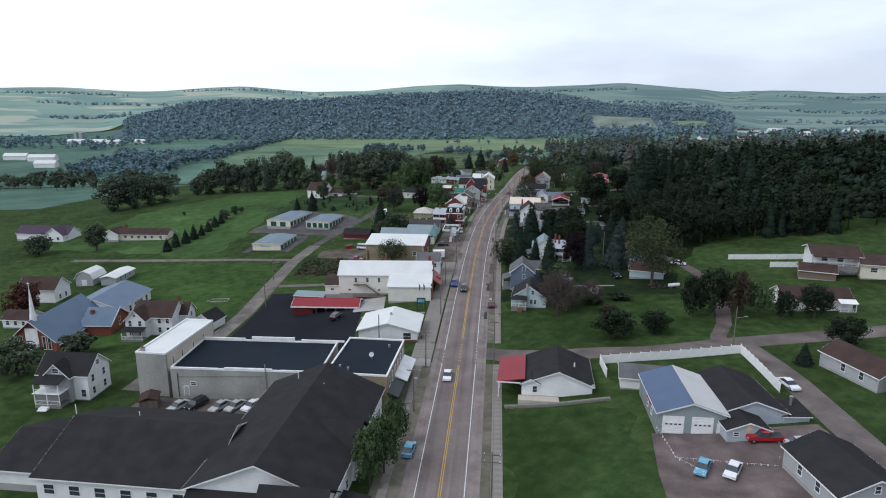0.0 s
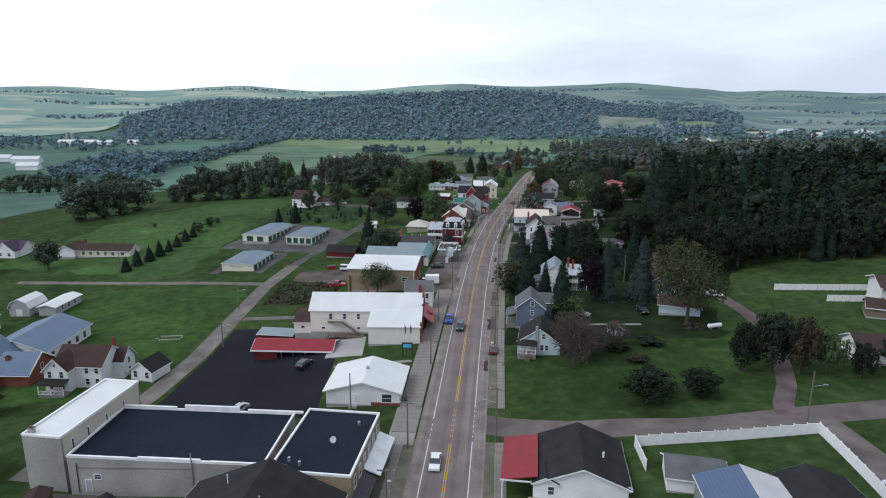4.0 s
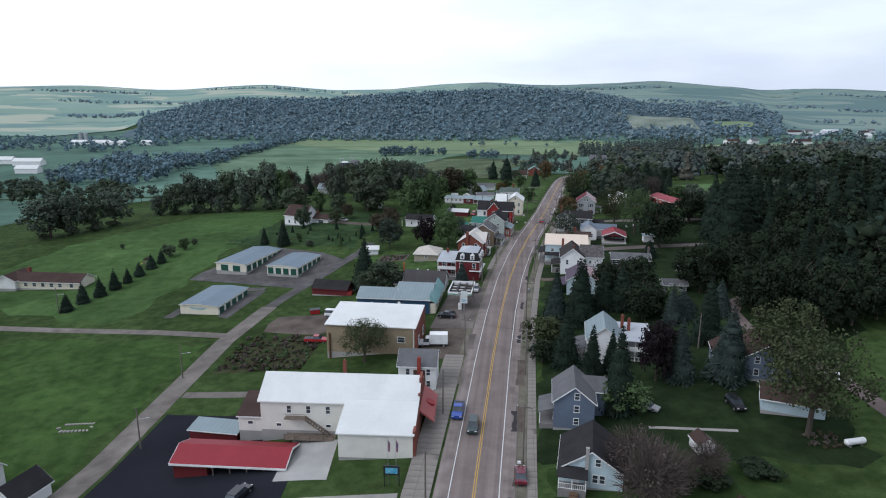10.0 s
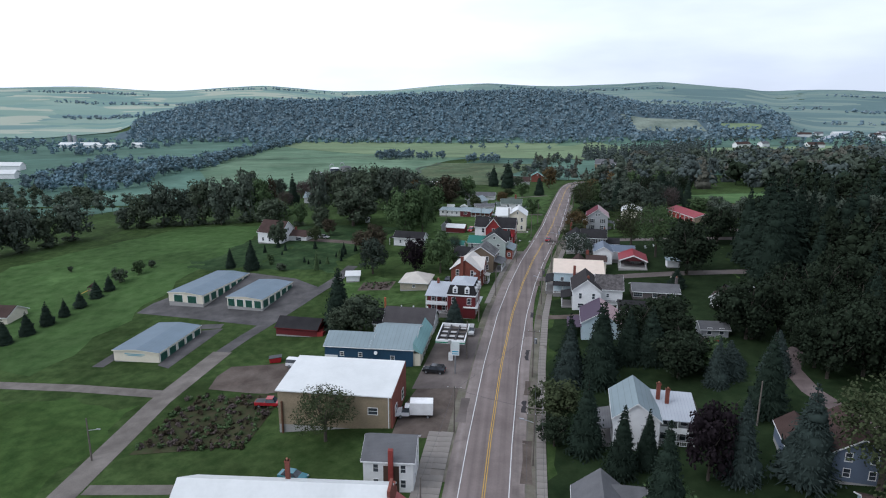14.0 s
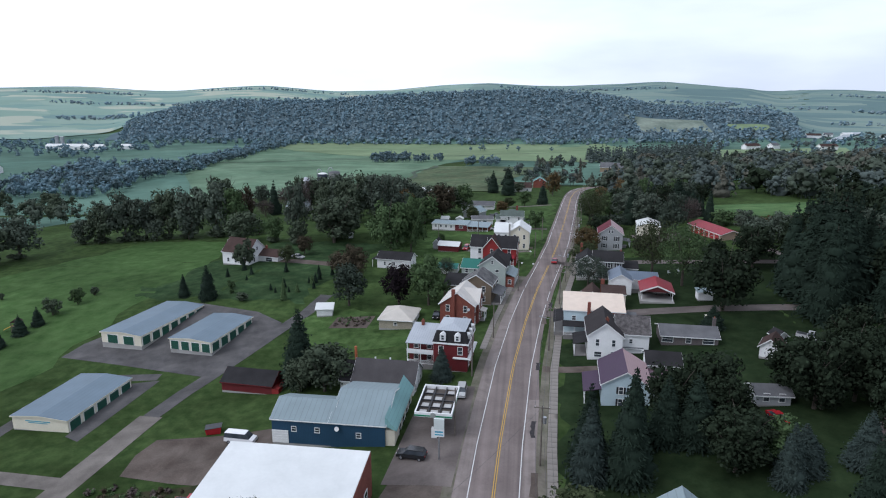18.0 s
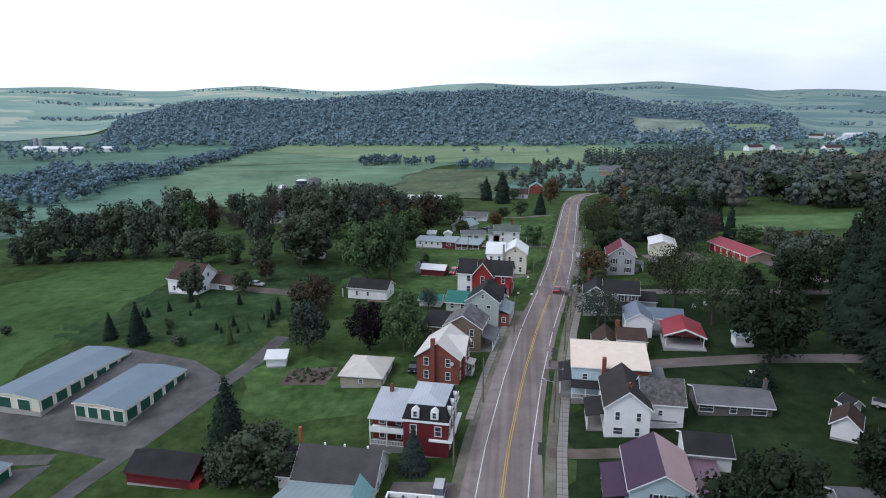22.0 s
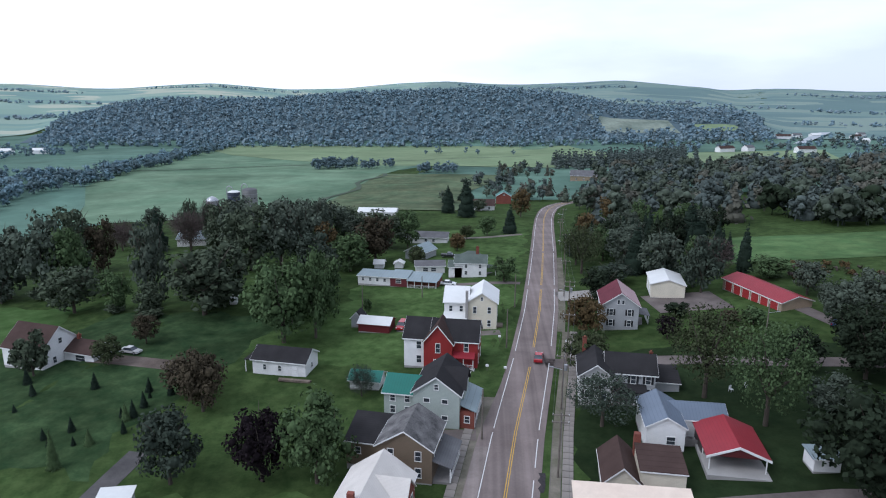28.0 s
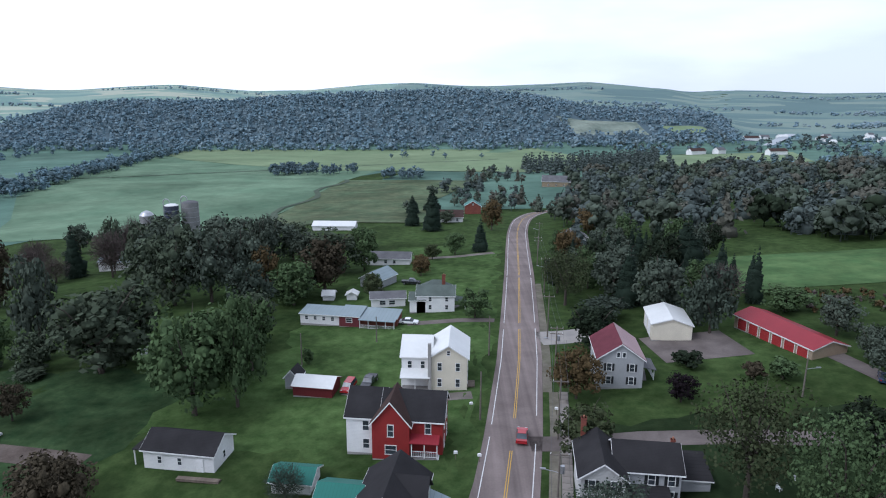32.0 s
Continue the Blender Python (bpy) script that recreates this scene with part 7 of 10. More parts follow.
part("oval_sign", Geo().tube((-2.8, be[2] - 0.02, 2.5), (-2.8, be[2] - 0.1, 2.5), 0.55, 0.55, 20), mat("cream_sign", (0.6, 0.5, 0.33)), s, "cream oval sign")
part("deck", Geo().box(1.2, 4.6, -9.0, -7.2, -0.3, 0.25).box(1.2, 4.6, -9.05, -8.97, 0.9, 1.0).box(1.2, 1.3, -9.05, -8.95, 0.2, 1.0).box(4.5, 4.6, -9.05, -8.95, 0.2, 1.0), mat("brown_deck", (0.13, 0.08, 0.05), None, 0.85), s)
s, b = simple_house("small_garage", "small white garage with a grey roof", "garage", 35.6, 96.4, 7.6, 6, -8, 2.4, 1.5, "x", W_SIDE, R_GREY, z=2.4)
s = site("white_fence", "white vinyl privacy fence round the yard", "fence", 29.6, 100.5, 0, 0)
for (ax, ay), (bx, by), n in (((29.8, 99.5), (29.6, 106.5), 3), ((29.6, 106.5), (58.7, 109.5), 14), ((58.7, 109.5), (58.8, 90.5), 9)):
    for i in range(n):
        x0, y0, x1, y1 = ax + (bx - ax) * i / n, ay + (by - ay) * i / n, ax + (bx - ax) * (i + 1) / n, ay + (by - ay) * (i + 1) / n
        l, zz = math.hypot(x1 - x0, y1 - y0), top((x0 + x1) / 2, (y0 + y1) / 2)
        ang = math.degrees(math.atan2(y1 - y0, x1 - x0))
        q = shared(("fpanel", round(l, 2)), lambda: Geo().box(0, l, -0.025, 0.025, -0.2, 1.75).box(0, l, -0.05, 0.05, 1.7, 1.82).mesh("fence_panel"))
        part("fence_panel", q, WHITE, s, m=pose(x0 - 29.6, y0 - 100.5, zz, 0, 0, ang))
        part("fence_post", shared("fpost", lambda: Geo().box(-0.07, 0.07, -0.07, 0.07, -0.3, 1.95).add([(-0.09, -0.09, 1.95), (0.09, -0.09, 1.95), (0.09, 0.09, 1.95), (-0.09, 0.09, 1.95), (0, 0, 2.08)], [(0, 1, 4), (1, 2, 4), (2, 3, 4), (3, 0, 4)]).mesh("fence_post")), WHITE, s, m=pose(x0 - 29.6, y0 - 100.5, zz))
s, b = simple_house("white_bungalow", "pale bungalow with a dark roof beside the lane", "house", 76.5, 97, 8, 13, 18, 2.8, 1.8, "y", GREY_S, R_BROWN, (0,), (), (-3, 1))
s, b = simple_house("white_bungalow", "white bungalow with a maroon-brown roof", "house", 81, 84, 8, 11, 14, 2.8, 1.8, "y", W_SIDE, R_BROWN, (0,), (), (-2,))
s, b = simple_house("dark_roof_house", "grey house with a black roof by the car lot", "house", 55.5, 62, 10, 12, 8, 2.9, 2.2, "y", GREY_S, R_BLACK, (-2, 2), (), (-2, 2))
s = site("ranch_house", "white ranch house with a brown roof and porch", "house", 86, 139.6, -2)
b = body(s, 0, 0, 16, 8, 0, 2.9, 2.0, "x", W_SIDE, R_BROWN, 0.4)
windows(s, b, "f", (-5, -1.5, 2), (1.6,), 1.4, 1.3)
porch(s, 4.5, 8.2, -5.6, -4, 0.4, 2.5, W_SIDE, 0.6, "f", 3)
s = site("split_level_house", "two-storey white house with balcony and brown roof", "house", 110, 166, -12)
b = body(s, -6, 2, 12, 10, 0, 5.4, 1.6, "x", W_SIDE, R_BROWN, 0.7)
b2 = body(s, 6, -1, 13, 11, 0, 4.2, 1.6, "x", CREAM, R_BROWN, 0.7)
porch(s, -12, -1, -5.6, -3, 2.9, 5.1, R_BROWN, 0.2, "f", 4)
windows(s, b, "f", (-3, 1), (1.6, 4.2), 1.4, 1.3)
windows(s, b2, "f", (-3.5, 2), (2.6,), 1.6, 1.2)
s, b = simple_house("pool_house", "brown pool house with a low dark roof", "shed", 98, 163, 9, 6, -20, 2.4, 1.5, "x", BROWN_S, R_BROWN)
s = site("pool_fence", "long white board fence round the pool", "fence", 81, 184, 0, 0)
for i in range(14):
    for k in range(2):
        x, y = 81 + i * 1.75, 184 - k * 9 - i * 0.2
        if k and i < 5:
            continue
        part("fence_panel", shared("ppanel", lambda: Geo().box(0, 1.7, -0.03, 0.03, -0.2, 1.7).box(1.62, 1.75, -0.06, 0.06, -0.3, 1.8).mesh("fence_panel")), WHITE, s, m=pose(x - 81, y - 184, top(x, y)))

# slate blue house and small white house under the trees
s = site("slate_blue_house", "slate blue house with a grey roof and street porch", "house", 15.6, 166.8, -2, 0.5)
b = body(s, 0, 0, 6.8, 8.6, 0, 5.2, 2.7, "y", SLATE_S, R_GREY, 0.35)
windows(s, b, "f", (0.4,), (1.6, 3.9, 6.2), 0.75, 1.1)
b2 = body(s, 3.4, 2.6, 4.2, 4, 0, 5.2, 1.8, "x", SLATE_S, R_GREY, 0.3)
porch(s, -5.8, -3.4, -3.8, 1.8, 0.5, 2.6, R_GREY, 0.9, "l", 3)
windows(s, b, "l", (-2.4, 2.4), (1.6, 4.2), 0.75, 1.3)
s = site("small_white_house", "small pale house with a black saltbox roof and porch", "house", 17.2, 150.2, -6, 0.5)
b = body(s, 0, 0, 9.0, 9.0, 0, 3.0, 3.0, "y", PALEBLUE, R_BLACK, 0.35)
windows(s, b, "f", (0.6, 1.6), (1.7,), 0.7, 1.2)
window(s, b, "f", 0.9, 4.3, 0.7, 1.1)
porch(s, -4.6, -0.6, -6.6, -4.5, 0.7, 2.7, R_BLACK, 0.5, "f", 3)
door(s, b, "f", -2.2, 0.7)
part("steps", Geo().box(-2.9, -1.7, -7.3, -6.6, -0.6, 0.5).box(-2.9, -1.7, -8.0, -7.3, -0.6, 0.2), mat("brown_deck", (0.13, 0.08, 0.05)), s)
part("chimney", Geo().box(-0.9, -0.4, -4.9, -4.4, 0, 6.6), CONC, s)
s = site("tan_house", "pale house with steel roof, twin chimneys and double veranda", "house", 24.6, 193.2, -4, 1.6)
b = body(s, -1, 0, 7, 10, 0, 5.6, 2.6, "y", W_SIDE, R_STEEL, 0.35)
b2 = body(s, 5.2, 1.6, 6.2, 6.4, 0, 5.2, 0.9, "s", GREY_S, R_PGREY, 0.3)
porch(s, 2.6, 8.2, -3.4, -1.6, 0.5, 5.0, R_PGREY, 0.3, "f", 3)
part("balcony", Geo().box(2.6, 8.2, -3.4, -1.6, 2.8, 2.95).box(2.6, 8.2, -3.42, -3.36, 3.0, 3.8), WHITE, s)
windows(s, b2, "f", (-1.6, 1.4), (1.6, 4.2), 0.9, 1.6)
chimney(s, 2.9, 2.2, 5, 8.6, 0.6)
chimney(s, 4.2, 1.2, 5, 8.2, 0.6)
porch(s, -6.6, -4.6, -4, 3, 0.4, 2.6, R_GREY, 0.6, "l", 4)
s = site("blue_gambrel_house", "slate blue house with a brown gambrel roof in the trees", "house", 52.6, 184.6, -8)
b = body(s, 0, 0, 8.6, 10, 0, 4.2, 2.8, "y", SLATE_S, R_BROWN, 0.35)
windows(s, b, "f", (-1.6, 1.6), (1.6, 4.0), 0.8, 1.2)
body(s, -6, 2, 5, 8, 0, 2.8, 1.8, "y", SLATE_S, R_BROWN, 0.3)
s, b = simple_house("pale_garage", "pale blue garage with a brown roof", "garage", 52.8, 169.6, 9.6, 6.6, -16, 2.4, 1.6, "x", PALEBLUE, R_BROWN)

# houses along the middle of the street
s = site("purple_roof_cottage", "pale blue house with purple and pink metal roof", "house", 23.0, 239.4, -3, 1.2)
b = body(s, 0, 0, 8.4, 10.6, 0, 5.1, 2.5, "y", PALEBLUE, R_PURPLE, 0.35)
part("roof_slope", Geo().prism([(0.05, 7.64), (4.6, 4.94), (4.6, 5.02), (0.05, 7.72)], -5.66, 5.66), metal_roof("dusty_pink_roof", (0.36, 0.25, 0.25)), s, "dusty pink metal roof slope")
windows(s, b, "f", (-0.9, 0.9), (1.7, 4.0), 0.7, 1.3, shutters=BLACK_SH)
porch(s, -7.2, -4.2, -4.6, 3.4, 0.4, 3.0, R_PURPLE, 0.7, "l", 4)
body(s, 6.2, 1.4, 4.6, 8, 0, 3.2, 0.8, "s", W_SIDE, metal_roof("dull_purple_roof", (0.13, 0.08, 0.1)), 0.3)
s = site("white_gable_house", "white two-storey house with slate gables and porches", "house", 21.5, 259.8, -2, 1.9)
b = body(s, 0, 0, 7.0, 11, 0, 5.9, 2.7, "y", W_SIDE, shingle("charcoal_slate", (0.03, 0.027, 0.027)), 0.4)
b2 = body(s, 5.9, 1.0, 6.6, 7.2, 0, 5.6, 2.8, "x", W_SIDE, mat("patterned_slate", (0.035, 0.03, 0.03), (0.12, 0.11, 0.105), 0.85, 1.4, 3, 0.3, pattern="courses", psize=0.2), 0.35)
windows(s, b, "f", (-1.6, 1.7), (4.3,), 0.65, 1.4)
windows(s, b, "f", (1.6,), (1.7,), 0.65, 1.4)
window(s, b, "f", -1.4, 1.7, 1.4, 1.1)
window(s, b2, "f", -0.4, 3.9, 0.6, 0.9)
body(s, 5.6, -1.6, 4.6, 2.2, 0, 2.4, 0.8, "s", W_SIDE, R_GREY, 0.25)
porch(s, -6.2, -3.5, -3.6, 2.6, 0.5, 2.9, R_BLACK, 0.7, "l", 3)
chimney(s, 0.3, -3.4, 6, 9.0, 0.6)
s = site("cream_roof_house", "pale blue and brick house with a cream shed roof", "house", 20.0, 272.2, -3, 2.7)
b = body(s, -3.6, 0, 5.4, 9.4, 0, 5.8, 1.5, "s", PALEBLUE, R_CREAM, 0.3)
b2 = body(s, 3.2, 0.2, 8.0, 9.0, 0, 5.8, 1.5, "s", BRICK, R_CREAM, 0.3)
windows(s, b, "f", (-0.4,), (4.0,), 0.8, 1.0)
windows(s, b2, "f", (-2, 2), (4.0, 1.7), 0.9, 1.2)
part("chimney", Geo().box(-1.1, -0.4, -5.4, -4.6, 0, 8.0), BRICK, s)
body(s, 8.2, -0.5, 4, 5, 0, 3.2, 0.7, "s", GREY_S, R_GREY, 0.25)
porch(s, -8.4, -6.3, -4.8, 3.4, 0.4, 2.8, R_BLACK, 0.6, "l", 4)
porch(s, -6.3, -1.4, -6.6, -4.7, 0.4, 2.6, R_BLACK, 0.6, "f", 3)
s = site("grey_bungalow", "long grey brick bungalow with a slate roof", "house", 39.9, 264.2, -2, 3.6)
b = body(s, 0, 0, 11.6, 7.0, 0, 2.5, 1.3, "x", mat("grey_brick", (0.15, 0.13, 0.125), None, 0.9, 0.6, 6, 0.3, pattern="brick", psize=0.075), R_GREY, 0.4)
windows(s, b, "f", (-4.6,), (1.7,), 2.2, 1.3)
windows(s, b, "f", (-0.3,), (1.7,), 1.0, 1.3)
windows(s, b, "f", (3.8,), (1.7,), 2.2, 1.3)
chimney(s, 5.6, 0.6, 2.6, 5.6, 0.6, MATS["grey_brick"])
s = site("white_annex", "small white building with a black roof", "annex", 31.4, 247.6, -3)
b = body(s, 0, 0, 6.2, 6.2, 0, 2.8, 1.5, "x", W_SIDE, R_BLACK, 0.4)
window(s, b, "f", 0.6, 1.6, 0.7, 0.8)
s, b = simple_house("little_barn", "small white barn with a brown roof", "shed", 54.2, 254.8, 3.7, 5.0, -28, 2.6, 1.6, "y", W_SIDE, R_BROWN)
s, b = simple_house("dog_house", "tiny white playhouse with a black roof", "shed", 58, 262, 2.4, 2.2, 20, 1.6, 0.9, "y", W_SIDE, R_BLACK)
s, b = simple_house("grey_shed", "grey garden shed with a slate roof", "shed", 47.2, 235.8, 5.8, 4.4, 2, 2.1, 1.0, "x", GREY_S, R_GREY, (-1.2, 1.4))
s = site("canopy_tent", "white folding canopy in the yard", "tent", 47.5, 272, 0)
part("cover", Geo().add([(-1.6, -1.6, 2.0), (1.6, -1.6, 2.0), (1.6, 1.6, 2.0), (-1.6, 1.6, 2.0), (0, 0, 2.9)], [(0, 1, 4), (1, 2, 4), (2, 3, 4), (3, 0, 4), (3, 2, 1, 0)]), CREAM, s)
for q in ((-1.5, -1.5), (1.5, -1.5), (1.5, 1.5), (-1.5, 1.5)):
    part("pole", Geo().tube((q[0], q[1], 0), (q[0], q[1], 2.05), 0.04), STEEL, s)
s = site("brown_roof_house", "cream house with brown roofs and a brick chimney", "house", 24.2, 286.4, -5, 3.3)
b = body(s, 2.6, 0, 5.8, 6, 0, 4.6, 0.6, "s", CREAM, R_BROWN, 0.2)
b2 = body(s, -2.6, 0.6, 4.8, 8, 0, 2.9, 2.2, "y", CREAM, R_BROWN, 0.35)
windows(s, b2, "f", (-0.6,), (1.6,), 0.9, 1.1)
part("chimney", Geo().box(-0.5, 0.4, 3.0, 3.8, 2, 6.6), BRICK, s)
s = site("blue_roof_house", "white house with blue-grey metal roofs", "house", 32.6, 299.6, -4, 4.3)
b = body(s, -2.4, -0.6, 5.6, 9, 0, 4.0, 1.6, "y", W_SIDE, metal_roof("dusk_blue_roof", (0.125, 0.155, 0.195), 0.5), 0.3)
b2 = body(s, 3.4, 2.0, 8, 6, 0, 3.4, 1.4, "x", W_SIDE, MATS["dusk_blue_roof"], 0.3)
windows(s, b, "f", (0.8,), (1.8,), 1.2, 1.2)
windows(s, b2, "f", (0.4, 2.4), (1.7,), 1.0, 1.2)
part("deck", Geo().box(0.6, 5.2, -3.6, -1.0, -1.2, 0.5).box(0.6, 5.2, -3.65, -3.55, 0.5, 1.4), mat("grey_deck", (0.2, 0.19, 0.18)), s)
s = site("red_carport", "open carport with a red metal roof", "carport", 38.6, 293.2, -6, 4.7)
part("roof", Geo().prism([(-4.3, 2.5), (0, 4.2), (4.3, 2.5), (4.3, 2.65), (0, 4.35), (-4.3, 2.65)], -4.8, 4.8), R_RED, s)
part("trim", Geo().prism([(-4.3, 2.3), (0, 4.0), (4.3, 2.3), (4.3, 2.66), (0, 4.36), (-4.3, 2.66)], -4.88, -4.8), WHITE, s)
part("back_wall", Geo().box(-3.9, 3.9, 4.3, 4.5, -0.8, 2.6), siding("dark_board_wall", (0.06, 0.056, 0.052)), s, "dark boarded back wall")
for q in (-3.9, 3.75):
    part("side_wall", Geo().box(q, q + 0.15, -0.4, 4.3, -0.8, 2.5), MATS["dark_board_wall"], s)
part("gable", Geo().prism([(-3.9, 2.6), (3.9, 2.6), (0, 4.1)], -4.6, -4.5), siding("dark_red_gable", (0.1, 0.02, 0.022)), s, "dark red gable boards")
for q in (-3.8, 3.7):
    for r in (-4.5, -0.6):
        part("post", Geo().box(q, q + 0.15, r, r + 0.15, -0.8, 2.6), WHITE, s)
part("slab", Geo().box(-4.2, 4.2, -6.0, 4.25, -1.4, 0.42), CONC, s)
s, b = simple_house("white_kiosk", "white market kiosk with a flat roof", "shed", 50, 290, 3.6, 3, 0, 2.2, 0.3, "s", W_SIDE, R_STEEL)
s = site("black_shutter_house", "grey-white house with black roof and shutters", "house", 26.4, 314.4, -6, 4.0)
b = body(s, 2.2, 0.8, 8.2, 7, 0, 5.2, 2.2, "x", GREY_S, R_BLACK, 0.4)
b2 = body(s, -3.8, -0.6, 5.6, 8.6, 0, 5.2, 2.0, "y", siding("pale_grey_siding", (0.5, 0.5, 0.48)), R_BLACK, 0.45)
windows(s, b2, "f", (-1.4, 1.4), (1.7, 4.0), 0.8, 1.4, shutters=BLACK_SH)
windows(s, b, "f", (0.4, 2.9), (1.7, 4.0), 0.8, 1.4, shutters=BLACK_SH)
chimney(s, -5.6, 4.2, 5, 8.6, 0.7)
chimney(s, 5.8, 1.2, 5, 7.8, 0.5)
body(s, 8.6, 3.0, 4.6, 5.6, 0, 2.6, 0.9, "s", GREY_S, R_BLACK, 0.3)
porch(s, -1.0, 4.6, -5.0, -2.7, 0.3, 2.6, R_BLACK, 0.5, "f", 4, rail=False)
s = site("maroon_roof_house", "tall grey house with a maroon and pink roof", "house", 33.6, 350.4, -5, 4.4)
b = body(s, 0, 0, 8.0, 10.4, 0, 5.9, 2.8, "y", GREY_S, R_MAROON, 0.4)
part("roof_slope", Geo().prism([(0.05, 8.86), (4.42, 5.78), (4.42, 5.86), (0.05, 8.94)], -5.62, 5.62), MATS["dusty_pink_roof"], s, "pale pink roof slope")
windows(s, b, "f", (-2.0, 2.0), (1.7, 4.2), 0.8, 1.4, shutters=BLACK_SH)
windows(s, b, "f", (-0.5, 0.5), (6.6,), 0.5, 0.9, mullion=False)
porch(s, 4.0, 6.8, -2, 3, 0.5, 2.6, R_GREY, 0.5, "r", 3)
s = site("metal_garage", "cream metal garage with a pale panelled roof", "garage", 50.2, 372, -8, 5.2)
b = body(s, 0, 0, 8.2, 11, 0, 3.8, 1.3, "y", CREAM, R_WHITE, 0.3)
door(s, b, "l", -2, 0.2, 3, 2.8, W_SIDE, "garage_door")
door(s, b, "l", 2.5, 0.2, 3, 2.8, W_SIDE, "garage_door")
s = site("red_roof_storage", "tan storage row with a red metal roof and red doors", "storage building", 71.2, 366.4, 17, 6.6)
b = body(s, 0, -3.0, 8.4, 21, 0, 2.9, 1.3, "y", mat("tan_metal_wall", (0.4, 0.31, 0.22), None, 0.6, 0.5, 5, 0.2, pattern="seams", psize=0.3), R_RED, 0.35, foot=3)
for i in range(6):
    door(s, b, "l", -8.2 + i * 3.25, 0.2, 2.5, 2.3, mat("red_roller_door", (0.3, 0.03, 0.03), None, 0.5, 0.8, 6, 0.3, pattern="courses", psize=0.15), "roller_door")
strip("yard", "asphalt yard between the sheds", "yard", ASPH_D, [(44, 362), (62, 364)], 14, 0.05)
strip("driveway", "pale concrete turning beside the road", "driveway", WALKC, [(22, 372), (34, 374)], 8, 0.05)
strip("side_street", "narrow side street climbing past the black-roofed house", "road", ASPH_D, [(15, 327), (32, 327.5), (50, 326), (75, 322), (110, 320)], 4.2, 0.05)
strip("side_street", "worn dark drive climbing past the carport", "road", ASPH_D, [(10, 281.5), (28, 281), (50, 283), (80, 281), (120, 280)], 4.2, 0.05)
strip("driveway", "brick-red driveway beside the white gabled house", "driveway", DIRT, [(8.5, 249.5), (16, 249.6), (26, 250)], 2.8, 0.05)
strip("driveway", "gravel drive beside the tall white house", "driveway", GRAVEL, [(6.5, 343.5), (-3, 342.5), (-12, 345), (-17, 347)], 3.0, 0.05)
strip("driveway", "asphalt drive past the trailer home", "driveway", ASPH_D, [(13, 384), (4, 385), (-8, 384)], 3.0, 0.05)
strip("driveway", "asphalt drive beside the sage house", "driveway", ASPH_D, [(1.8, 299.2), (-6, 299.0), (-14, 299)], 3.2, 0.05)
strip("driveway", "gravel drive up to the far trailer", "driveway", GRAVEL, [(18, 470), (5, 466), (-8, 464)], 4.0, 0.05)
strip("driveway", "dirt driveway through the lawn to the pale garage", "driveway", mat("red_shale", (0.09, 0.07, 0.066), (0.15, 0.12, 0.112), 0.95, 0.3, 4, 0.4, spec=0.03, patch=0.25, psc=0.15), [(56.5, 115.5), (58, 121), (61.5, 128), (64, 136), (66.5, 146), (68, 156), (68, 166), (66.5, 176), (63.5, 187), (60, 197), (57, 208), (57, 217), (60.5, 225), (67, 231), (77, 235), (90, 237)], 3.4, 0.05)
strip("driveway", "asphalt drive curving past the red storage", "driveway", ASPH_D, [(84, 330), (79, 342), (76, 356)], 4.0, 0.05)
sheet("car_lot", "reddish gravel car lot beside the garage", "parking lot", MATS["red_shale"], [(31, 40), (32, 66), (33.5, 77.5)], [(66, 40), (62, 66), (60, 79)], 0.05)
sheet("dirt_patch", "bare earth beside the workshop", "yard", DIRT, [(-60, 211), (-61, 217), (-60, 222)], [(-38, 208), (-37, 217), (-38, 226)], 0.04)
sheet("dirt_patch", "bare muddy ground where the truck is parked", "yard", DIRT, [(-16.5, 190), (-16.5, 200), (-15, 208)], [(-6, 190), (-6, 200), (-6, 208)], 0.035)
simple_house("tiny_shed", "tiny white shed with a brown roof on the lawn", "shed", 34.8, 156.2, 2.6, 3.2, 12, 1.7, 1.0, "y", W_SIDE, R_BROWN, ov=0.2)
sheet("service_yard", "asphalt yard behind the apartment house", "parking lot", ASPH_D, [(-63, 82), (-62, 92.5)], [(-36, 82), (-36, 92.5)], 0.05)
sheet("forecourt", "concrete apron in front of the office", "forecourt", WALKC, along(-10.8, 108, 121), along(-6.2, 108, 121), 0.06)
strip("walkway", "pale concrete walk with railings", "path", WALKC, [(-28, 140.2), (-11, 141.8)], 1.2, 0.08)
strip("lane", "gravel track to the hall", "path", GRAVEL, [(-63, 176), (-50, 177), (-38, 177)], 2.6, 0.04)
strip("lane", "pale stone garden path", "path", WALKC, [(28, 163), (42, 162)], 0.8, 0.05)
sheet("weed_patch", "overgrown weedy patch of brown and green growth", "weeds", mat("weeds", (0.05, 0.042, 0.026), (0.03, 0.042, 0.018), 0.95, 0.5, 3, 0.6, spec=0.02, patch=0.3, psc=0.2), [(-62, 186), (-60, 206)], [(-42, 190), (-42, 210)], 0.06)
tank = site("fuel_tank", "white horizontal fuel tank on the grass", "tank", 57.5, 157.3, 20)
part("barrel", Geo().tube((-1.6, 0, 0.75), (1.6, 0, 0.75), 0.5, 0.5, 14), WHITE, tank)
for e in (-1, 1):
    part("end_cap", Geo().tube((e * 1.6, 0, 0.75), (e * 1.85, 0, 0.75), 0.49, 0.2, 14), WHITE, tank)
    part("saddle", Geo().box(e * 1.0 - 0.1, e * 1.0 + 0.1, -0.35, 0.35, -0.2, 0.4), CONC, tank)
rsw = random.Random(8)
